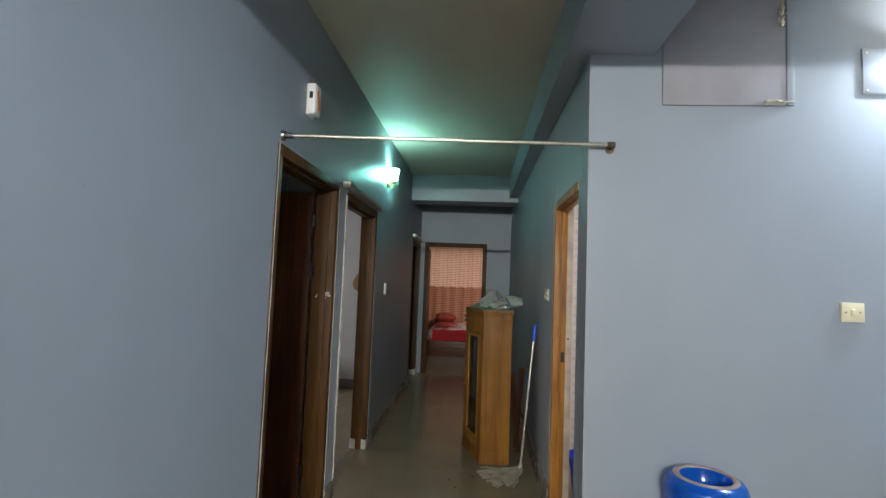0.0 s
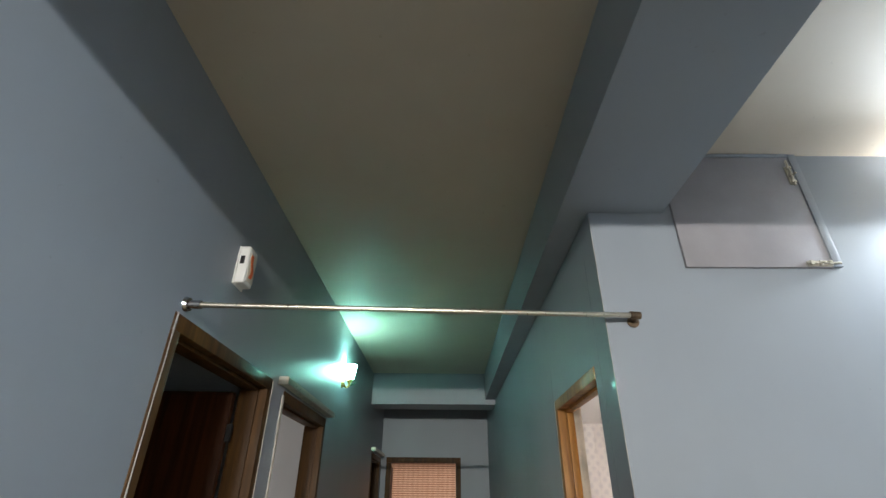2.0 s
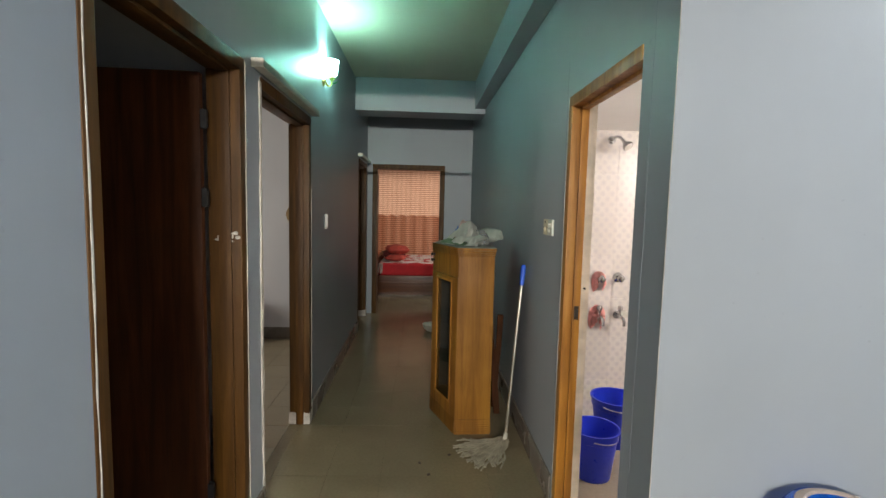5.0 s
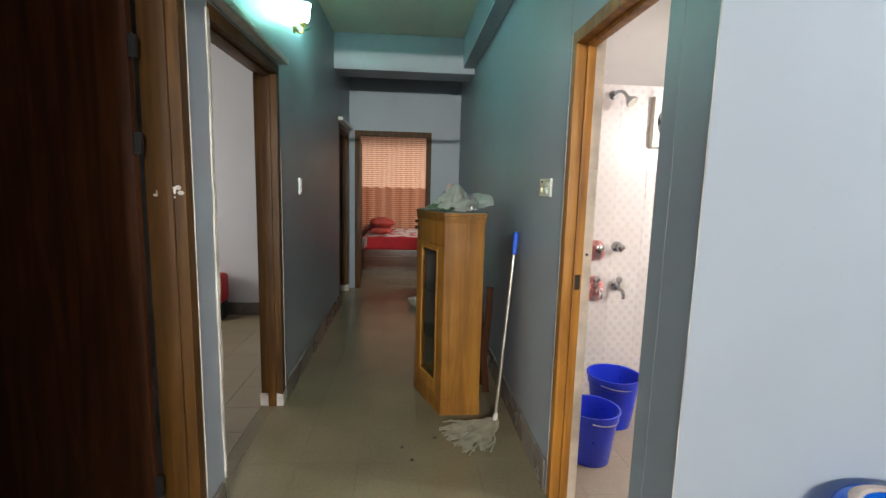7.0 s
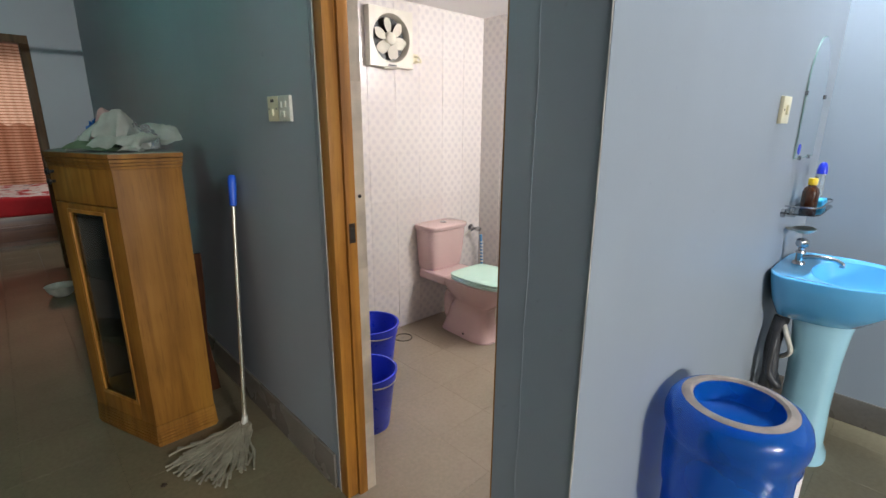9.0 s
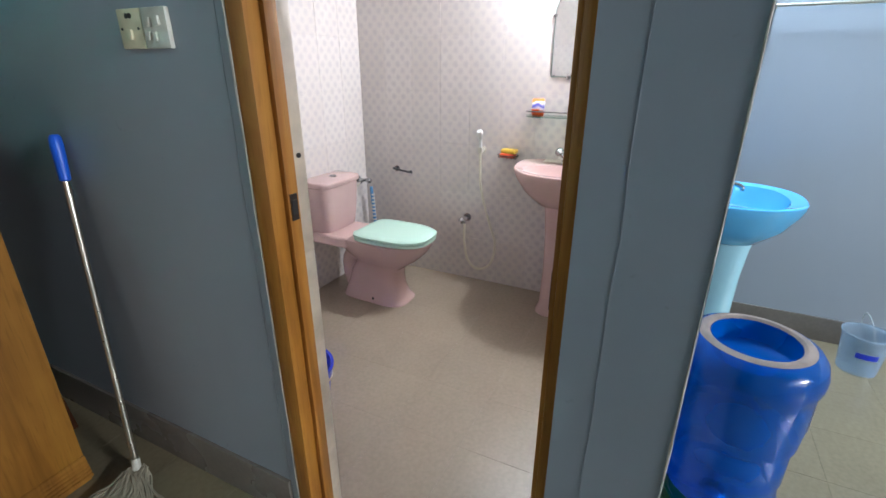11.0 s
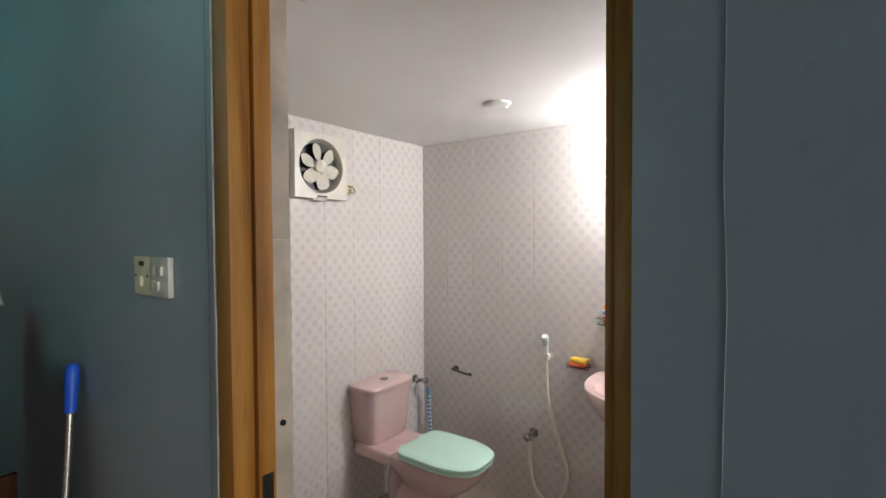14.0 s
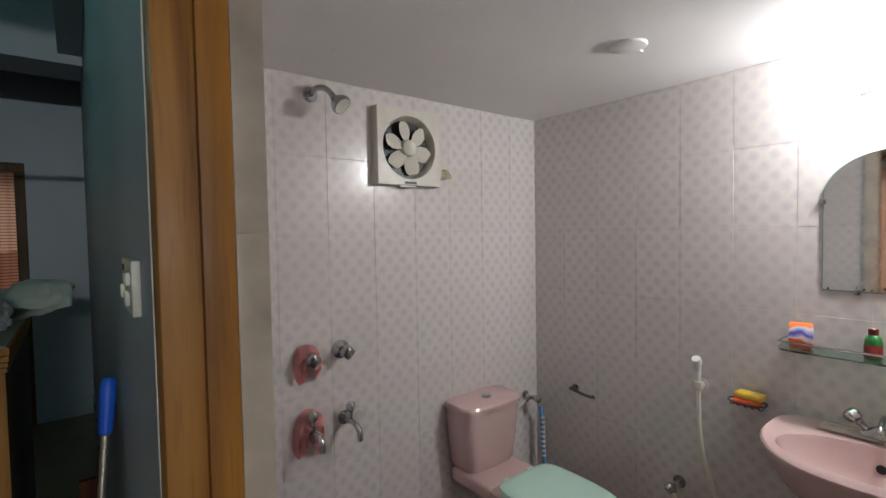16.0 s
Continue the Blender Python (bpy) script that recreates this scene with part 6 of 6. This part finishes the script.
m_, nt_, b_ = nodes("packet_print")
n1 = noise_tex(nt_, 22, 2)
tcg = nt_.nodes.new("ShaderNodeTexCoord")
sg = nt_.nodes.new("ShaderNodeSeparateXYZ")
link(nt_, tcg.outputs["Object"], sg.inputs[0])
ad = nt_.nodes.new("ShaderNodeMath")
ad.operation = "MULTIPLY_ADD"
link(nt_, n1.outputs[0], ad.inputs[0])
ad.inputs[1].default_value = 0.06
link(nt_, sg.outputs[2], ad.inputs[2])
link(nt_, ramp(nt_, ad.outputs[0], [(0.056, (0.85, 0.12, 0.015)), (0.06, (0.8, 0.75, 0.7)), (0.074, (0.06, 0.05, 0.42)), (0.098, (0.75, 0.72, 0.76)), (0.104, (0.85, 0.22, 0.05))]).outputs[0], b_.inputs["Base Color"])
b_.inputs["Roughness"].default_value = 0.3
part("pouch", bm, m_, pk)
gb = thing("green_bottle", (BX - 0.06, 2.875, Z), "small green plastic bottle with a dark red label", "bottle")
bm = bmesh.new()
lathe(bm, [(0, 0), (0.020, 0), (0.022, 0.004), (0.022, 0.055), (0.018, 0.068), (0.010, 0.076), (0.0, 0.076)], 20, cap0=False, cap1=False)
part("body", bm, M_GREENPL, gb)
bm = bmesh.new()
lathe(bm, [(0.0225, 0.008), (0.0226, 0.045)], 20, cap0=False, cap1=False)
part("label", bm, mat("dark_red_label", (0.35, 0.04, 0.03), 0.5, var=0.5, vscale=40), gb, "dark red printed label")
bm = bmesh.new()
lathe(bm, [(0, 0.075), (0.0125, 0.075), (0.0125, 0.092), (0.010, 0.094), (0, 0.094)], 18, cap0=False, cap1=False)
part("cap", bm, mat("maroon_cap", (0.14, 0.02, 0.015), 0.4), gb, "maroon cap")
rz = thing("razor", (BX - 0.06, 2.735, Z), "dark blue razor and brush lying on the shelf", "razor")
bm = bmesh.new()
tube(bm, [(0.0, -0.045, 0.014), (0.0, 0.0, 0.012), (0.0, 0.05, 0.03)], 0.007, 8)
tube(bm, [(0.0, 0.02, 0.01), (0.01, -0.01, 0.035), (0.012, -0.02, 0.045)], 0.006, 8)
part("handle", bm, mat("navy_plastic", (0.02, 0.04, 0.22), 0.4), rz)
part("razor_head", B((-0.012, 0.012, 0.044, 0.056, 0.018, 0.036), bev=0.003), M_AQUA, rz)
gj = thing("glass_jar", (BX - 0.06, 2.655, Z), "small pale glass jar on the shelf", "jar")
bm = bmesh.new()
lathe(bm, [(0, 0), (0.026, 0), (0.028, 0.004), (0.028, 0.026), (0.024, 0.03), (0, 0.03)], 20, cap0=False, cap1=False)
part("body", bm, M_PLASTIC, gj)
oc = thing("orange_lid", (BX - 0.0, 2.72, 1.205), "orange plastic lid-shaped holder on the wall", "holder")
bm = bmesh.new()
lathe(bm, [(0, 0), (0.050, 0), (0.052, 0.004), (0.052, 0.012), (0.034, 0.014), (0.033, 0.022), (0, 0.023)], 30, c=(-0.055, 0, 0), cap0=False, cap1=False)
part("disc", bm, mat("orange_plastic", (0.85, 0.10, 0.012), 0.35), oc)
part("bracket", B((-0.012, 0, -0.015, 0.015, -0.01, 0.014), bev=0.002), mat("orange_bracket", (0.85, 0.10, 0.012), 0.35), oc)

# lamp on the wall
bl = thing("wall_bulb", (BX, 2.76, 1.955), "bare lit bulb in a white wall holder", "wall lamp")
bm = bmesh.new()
rod(bm, (0, 0, 0), (-0.02, 0, 0), 0.04, n=24)
rod(bm, (-0.02, 0, 0), (-0.05, 0, 0), 0.022, n=20)
part("holder", bm, M_WHITE, bl)
bm = bmesh.new()
lathe(bm, [(0.016, 0.05), (0.026, 0.075), (0.034, 0.10), (0.034, 0.125), (0.024, 0.148), (0.0, 0.155)], 24, m=pose(0, 0, 0, 0, -90), cap0=True, cap1=False)
part("bulb", bm, emit("bulb_glow", (1.0, 0.95, 0.9), 60), bl, "glowing bulb").visible_shadow = False
for y, z, nm in ((2.66, 1.935, 0), (2.90, 1.90, 1)):
    bm = bmesh.new()
    rod(bm, (0, 0, 0), (-0.018, 0, 0), 0.006, n=8)
    solo("wall_nail", bm, M_STEEL, (BX, y, z), "small steel nail in the tiles", "nail")

# exhaust fan on the back wall
fan = thing("exhaust_fan", (1.553, BY, 1.84), "ivory plastic exhaust fan with six blades", "exhaust fan")
FR = 0.158
bm = bmesh.new()
n_ = 48
sq, ci, ci2 = [], [], []
for i in range(n_):
    t = 2 * math.pi * i / n_
    c, s = math.cos(t), math.sin(t)
    k = FR / max(abs(c), abs(s))
    sq.append((c * k, s * k))
    ci.append((0.132 * c, 0.132 * s))
    ci2.append((0.118 * c, 0.118 * s))
ring_loft(bm, [[(x, 0, z) for x, z in sq], [(x, -0.038, z) for x, z in sq], [(x * 0.985, -0.044, z * 0.985) for x, z in sq], [(x, -0.044, z) for x, z in ci], [(x * 0.99, -0.040, z * 0.99) for x, z in ci], [(x, -0.012, z) for x, z in ci2], [(x, -0.004, z) for x, z in ci2]], False, False)
part("housing", bm, M_IVORY, fan)
bm = bmesh.new()
lathe(bm, [(0, 0), (0.119, 0)], 40, m=pose(0, -0.003, 0, 90), cap0=False, cap1=False)
part("dark_duct", bm, M_BLACK, fan, "dark duct opening")
bm = bmesh.new()
lathe(bm, [(0.036, 0.0), (0.037, 0.02), (0.032, 0.034), (0.018, 0.042), (0, 0.044)], 28, m=pose(0, -0.008, 0, 90), cap1=False)
hub = part("hub", bm, M_IVORY, fan, "ivory hub")
for i in range(6):
    a = 2 * math.pi * i / 6 + 0.3
    bm = bmesh.new()
    rings = []
    for u in (0, 0.25, 0.55, 0.85, 1.0):
        r = 0.03 + 0.082 * u
        w_ = 0.016 + 0.016 * math.sin(min(1, u * 1.25) * math.pi * 0.75) - (0.012 if u == 1.0 else 0)
        rings.append([(r, -0.030 + 0.010, -w_), (r, -0.030 - 0.008, w_), (r, -0.0275 - 0.008, w_ * 0.98), (r, -0.0275 + 0.010, -w_ * 0.98)])
    ring_loft(bm, rings)
    bmesh.ops.transform(bm, matrix=Matrix.Rotation(a, 4, "Y"), verts=bm.verts[:])
    part("blade", bm, M_IVORY, fan)
part("maker_plate", B((-0.03, 0.03, -0.0452, -0.0435, -0.152, -0.142)), M_BLACK, fan, "small dark printed mark")
part("cord_tab", B((-0.05, 0.03, -0.04, -0.01, -0.166, -0.158), bev=0.002), M_IVORY, fan)
so = thing("wall_socket", (1.745, BY, 1.75), "yellowed round socket with a plugged cord", "socket")
part("plate", B((-0.025, 0.025, -0.018, 0, -0.028, 0.028), bev=0.004), M_CREAM, so)
bm = bmesh.new()
tube(bm, [(0, -0.018, 0.01), (0.015, -0.04, 0.005), (0.035, -0.035, -0.02), (0.0, -0.03, -0.015)], 0.006, 8)
part("cord", bm, M_CREAM, so)

# shower
shw = thing("shower_head", (1.138, BY, 2.0), "chrome shower head on a short arm", "shower")
bm = bmesh.new()
rod(bm, (0, 0, 0), (0, -0.008, 0), 0.028, n=20)
part("rose", bm, M_CHROME, shw)
bm = bmesh.new()
tube(bm, [(0, 0, 0), (0.004, -0.05, 0.012), (0.022, -0.09, 0.006), (0.042, -0.115, -0.028)], 0.0105, 12)
part("arm", bm, M_CHROME, shw)
bm = bmesh.new()
d = Vector((0.35, -0.62, -0.7)).normalized()
mm = Matrix.Translation((0.040, -0.112, -0.025)) @ d.to_track_quat("Z", "Y").to_matrix().to_4x4()
lathe(bm, [(0.012, 0), (0.014, 0.012), (0.030, 0.03), (0.037, 0.045), (0.036, 0.053), (0.031, 0.055), (0, 0.053)], 26, m=mm, cap1=False)
hd = part("head", bm, M_CHROME, shw)
bm = bmesh.new()
lathe(bm, [(0, 0.0535), (0.030, 0.0555), (0.031, 0.054)], 26, m=mm, cap0=False, cap1=False)
part("spray_plate", bm, M_GREYPLATE, hd, "grey spray plate")

# valves and bib taps below it


def wall_valve(x, z):
    th = thing("wall_valve", (x, BY, z), "round chrome shower valve on the tiles", "valve", "shower valves")
    bm = bmesh.new()
    lathe(bm, [(0, 0), (0.036, 0), (0.036, 0.004), (0.026, 0.012), (0.016, 0.018), (0.016, 0.035), (0, 0.035)], 26, m=pose(0, 0, 0, 90), cap0=False, cap1=False)
    part("rose", bm, M_CHROME, th)
    bm = bmesh.new()
    knob_head(bm, pose(0, -0.028, 0, 90), 0.026)
    part("handle", bm, M_CHROME, th)
    return th


wall_valve(1.235, 1.035)
wall_valve(1.098, 1.028)


def bib_tap(x, z):
    th = thing("bib_tap", (x, BY, z), "chrome bib tap on the tiled wall", "tap", "bib taps")
    bm = bmesh.new()
    rod(bm, (0, 0, 0), (0, -0.006, 0), 0.028, n=20)
    rod(bm, (0, 0, 0), (0, -0.05, 0), 0.012, n=14)
    part("stub", bm, M_CHROME, th)
    bm = bmesh.new()
    tube(bm, [(0, -0.04, 0), (0.004, -0.085, -0.004), (0.008, -0.11, -0.025), (0.009, -0.113, -0.06)], 0.0115, 12)
    part("spout", bm, M_CHROME, th)
    bm = bmesh.new()
    rod(bm, (0, -0.055, 0.008), (0, -0.058, 0.035), 0.008, n=10)
    knob_head(bm, Matrix.Translation((0, -0.058, 0.025)), 0.018)
    part("handle", bm, M_CHROME, th)
    return th


bib_tap(1.244, 0.765)
bib_tap(1.094, 0.765)
crumple("wall_filler", (1.29, BY - 0.010, 0.745), (0.045, 0.009, 0.05), 4, M_PLASTER, "rough patch of filler behind the tap", "filler", 0.3, 1.8, sub=3)
M_PINKCLOTH = mat("pink_towelling", (0.86, 0.42, 0.40), 0.95, var=0.25, vscale=16, grain=300, gbump=0.6)


def hung_cloth(x, y, z, r0, r1, drop, ruck, seed, label):
    """A small cloth tucked round a fitting, its two ends hanging down in folds."""
    bm = bmesh.new()
    nx, nv = 36, 14
    rows = []
    for j in range(nv + 1):
        v = j / nv
        row = []
        for i in range(nx + 1):
            u = i / nx * 2 - 1
            a = u * math.pi * 0.80
            n = Vector((u * 3.5, v * 2.5, seed))
            r = r0 + (r1 - r0) * v * (0.9 + 0.25 * noise.noise(Vector((u * 2, seed, 0))))
            px = r * math.sin(a) + ruck * 0.6 * noise.noise(n)
            pz = r * math.cos(a) - abs(u) ** 2.5 * drop * (0.55 + 0.45 * v) * (1 + 0.4 * noise.noise(Vector((u * 1.5, seed, 1))))
            py = -0.052 + 0.044 * v ** 2 + ruck * noise.noise(n * 1.7)
            row.append(bm.verts.new((px, min(-0.004, py), pz)))
        rows.append(row)
    for a_, b2 in zip(rows, rows[1:]):
        for i in range(nx):
            bm.faces.new((a_[i], a_[i + 1], b2[i + 1], b2[i]))
    bmesh.ops.solidify(bm, geom=bm.faces[:], thickness=0.003)
    for f in bm.faces:
        f.smooth = True
    return solo("cloth", bm, M_PINKCLOTH, (x, y, z), label, "cloth", "pink cloths")


hung_cloth(1.096, BY, 1.024, 0.022, 0.056, 0.045, 0.012, 2, "pink towelling cloth draped over a shower valve")
hung_cloth(1.096, BY, 0.775, 0.012, 0.066, 0.07, 0.024, 6, "pink towelling cloth draped over a bib tap")

# buckets


def bucket(x, y, rt, h, label, turn=0):
    th = thing("bucket", (x, y, 0), label, "bucket", "blue buckets", turn)
    rb_ = rt * 0.74
    bm = bmesh.new()
    lathe(bm, [(0, 0.006), (rb_ * 0.92, 0.006), (rb_ * 0.96, 0.0), (rb_, 0.004), (rb_ + (rt - rb_) * 0.8, h * 0.80), (rt * 0.985, h * 0.81), (rt, h * 0.83), (rt * 1.0, h * 0.97), (rt * 1.06, h * 0.975), (rt * 1.06, h), (rt * 0.985, h), (rt * 0.95, h * 0.9), (rb_ * 0.97, 0.012), (0, 0.012)], 40, cap0=False, cap1=False)
    part("body", bm, M_BUCKET, th)
    bm = bmesh.new()
    tube(bm, [(rt * 1.05 * math.cos(t), -rt * 1.0 * math.sin(t) * 0.97, h * 0.90 - 0.02 * math.sin(t)) for t in (math.pi * i / 14 for i in range(15))], 0.003, 6, 2)
    part("handle", bm, M_STEEL, th, "thin wire handle")
    return th


bucket(1.105, 3.87, 0.15, 0.31, "royal blue plastic bucket on the bathroom floor", 40)
bucket(0.825, 3.50, 0.135, 0.285, "smaller royal blue plastic bucket nearer the door", 70)
fd = thing("floor_drain", (1.517, 4.10, 0), "dark round floor drain", "drain")
bm = bmesh.new()
lathe(bm, [(0.0, 0.001), (0.050, 0.001), (0.053, 0.006), (0.058, 0.005), (0.06, 0.0)], 28, cap0=False, cap1=False)
part("ring", bm, M_BRONZE, fd)
bm = bmesh.new()
lathe(bm, [(0.0, 0.0025), (0.048, 0.0025)], 28, cap0=False, cap1=False)
part("opening", bm, M_BLACK, fd)
cr = thing("ceiling_rose", (1.84, 3.39, BCEIL), "white round ceiling rose, cover slightly loose", "ceiling rose")
bm = bmesh.new()
lathe(bm, [(0, -0.011), (0.045, -0.011), (0.056, -0.007), (0.060, 0.0)], 30, cap0=False, cap1=False)
part("cover", bm, M_WHITE, cr)
part("tab", B((0.03, 0.075, -0.012, 0.012, -0.008, -0.001), bev=0.002), M_WHITE, cr)

# ---- tiles, last ----


def tile_mesh(name, w, h, t, material, bev=0.0006, flat=False):
    """Flat plate with a chamfered front edge, centred; upright in xz facing -y, or lying if flat."""
    bm = bmesh.new()
    a, b2, e = w / 2, h / 2, bev
    rings = [[(-a, 0, -b2), (a, 0, -b2), (a, 0, b2), (-a, 0, b2)], [(-a, -t + e, -b2), (a, -t + e, -b2), (a, -t + e, b2), (-a, -t + e, b2)], [(-a + e, -t, -b2 + e), (a - e, -t, -b2 + e), (a - e, -t, b2 - e), (-a + e, -t, b2 - e)]]
    ring_loft(bm, rings, False, True)
    if flat:
        bmesh.ops.transform(bm, matrix=pose(0, 0, 0, -90), verts=bm.verts[:])
    bmesh.ops.recalc_face_normals(bm, faces=bm.faces[:])
    me = bpy.data.meshes.new(name)
    bm.to_mesh(me)
    bm.free()
    me.materials.append(material)
    return me


MESHES = {}


def put_tile(key, w, h, t, material, parent, m, flat=False, name="tile"):
    k = (key, round(w, 3), round(h, 3))
    if k not in MESHES:
        MESHES[k] = tile_mesh(name, w, h, t, material, flat=flat)
    ob = new(name, MESHES[k])
    ob.parent = parent
    ob.matrix_world = m
    return ob


GAP = 0.0011
ZROWS = [0.0, 0.285, 0.583, 0.882, 1.183, 1.482, 1.774, 2.066]
rnd = random.Random(12)


def wall_tiles(parent, cols, place):
    for c0, c1 in zip(cols, cols[1:]):
        for z0, z1 in zip(ZROWS, ZROWS[1:]):
            w, h = c1 - c0 - GAP, z1 - z0 - GAP
            if w > 0.012:
                put_tile("wall", w, h, 0.009, M_TILE, parent, place((c0 + c1) / 2, (z0 + z1) / 2, rnd.uniform(-0.0006, 0.0006)))


north = bpy.data.objects["wall_bathroom_north"]
east = bpy.data.objects["wall_bathroom_east"]
wall_tiles(north, [0.622, 0.80, 1.0, 1.198, 1.400, 1.602, 1.795, 1.998, 2.195, BX], lambda c, z, j: pose(c, BY + 0.009 + j, z))
wall_tiles(east, [2.50, 2.69, 2.887, 3.084, 3.283, 3.480, 3.673, 3.871, 4.06, BY], lambda c, z, j: pose(BX + 0.009 + j, c, z, 0, 0, -90))
wall_tiles(wall_east, [3.23, 3.40, 3.60, 3.80, 4.0, BY], lambda c, z, j: pose(XR + BT + 0.001 + j, c, z, 0, 0, 90))
wall_tiles(wall_front, [0.66, 0.85, 1.05, 1.25, 1.45, 1.65, 1.85, 2.05, 2.25, BX], lambda c, z, j: pose(c, 2.485 + j, z, 0, 0, 180))

# floors: 30 cm tiles
X0, Y0, P = -0.378, 5.0, 0.30


def floor_tiles(parent, x0, x1, y0, y1, ox, oy, material, key, z=-0.0035, gap=GAP):
    xs = sorted({x0, x1, *[ox + P * k for k in range(-40, 40) if x0 + 0.02 < ox + P * k < x1 - 0.02]})
    ys = sorted({y0, y1, *[oy + P * k for k in range(-60, 60) if y0 + 0.02 < oy + P * k < y1 - 0.02]})
    for a, b2 in zip(xs, xs[1:]):
        for c, d_ in zip(ys, ys[1:]):
            put_tile(key, b2 - a - gap, d_ - c - gap, 0.0035, material, parent, pose((a + b2) / 2, (c + d_) / 2, z + rnd.uniform(-0.0001, 0.0001)), flat=True)


floor_tiles(floor, XL - 0.13, XR, 1.4, 7.50, X0, Y0, M_FLOOR, "corridor", gap=0.0005)
floor_tiles(floor, XR, XE, 0.5, YF, X0, Y0, M_FLOOR, "corridor", gap=0.0005)
floor_tiles(bath_floor, XR + 0.0, BX, 2.484, BY, 0.7, 2.6, M_BFLOOR, "bath", z=-0.0008, gap=0.0003)

bm = bmesh.new()


def rest_tiles(x0, x1, y0, y1):
    x = X0 - P * 40
    while x < x1:
        y = Y0 - P * 40
        while y < y1:
            a, b2, c, d_ = max(x, x0) + 0.001, min(x + P, x1) - 0.001, max(y, y0) + 0.0015, min(y + P, y1) - 0.0015
            if b2 - a > 0.02 and d_ - c > 0.02:
                top_ = [(a + 0.0012, c + 0.0012, 0), (b2 - 0.0012, c + 0.0012, 0), (b2 - 0.0012, d_ - 0.0012, 0), (a + 0.0012, d_ - 0.0012, 0)]
                low = [(a, c, -0.0035), (b2, c, -0.0035), (b2, d_, -0.0035), (a, d_, -0.0035)]
                vl, vt = [bm.verts.new(p) for p in low], [bm.verts.new(p) for p in top_]
                bm.faces.new(vt)
                for i in range(4):
                    bm.faces.new((vl[i], vl[(i + 1) % 4], vt[(i + 1) % 4], vt[i]))
            y += P
        x += P


rest_tiles(-2.4, 2.2, 7.63, 10.65)
rest_tiles(XL, XR, -3.2, 1.4)
rest_tiles(XR, XE, -3.2, 0.5)
rest_tiles(XL - 0.13, 0.14, 7.50, 7.63)
ob = part("floor_tiles", bm, M_FLOOR, floor)
tagged(ob, kind="stuff")
M_ROOMFLOOR = floor_tile("side_room_floor_tile", (0.34, 0.29, 0.20), 0.3, 0.9)
bm = bmesh.new()
rest_tiles(-4.0, XL - 0.13, 0.62, 7.5)
ob = part("floor_tiles", bm, M_ROOMFLOOR, floor)
tagged(ob, kind="stuff")
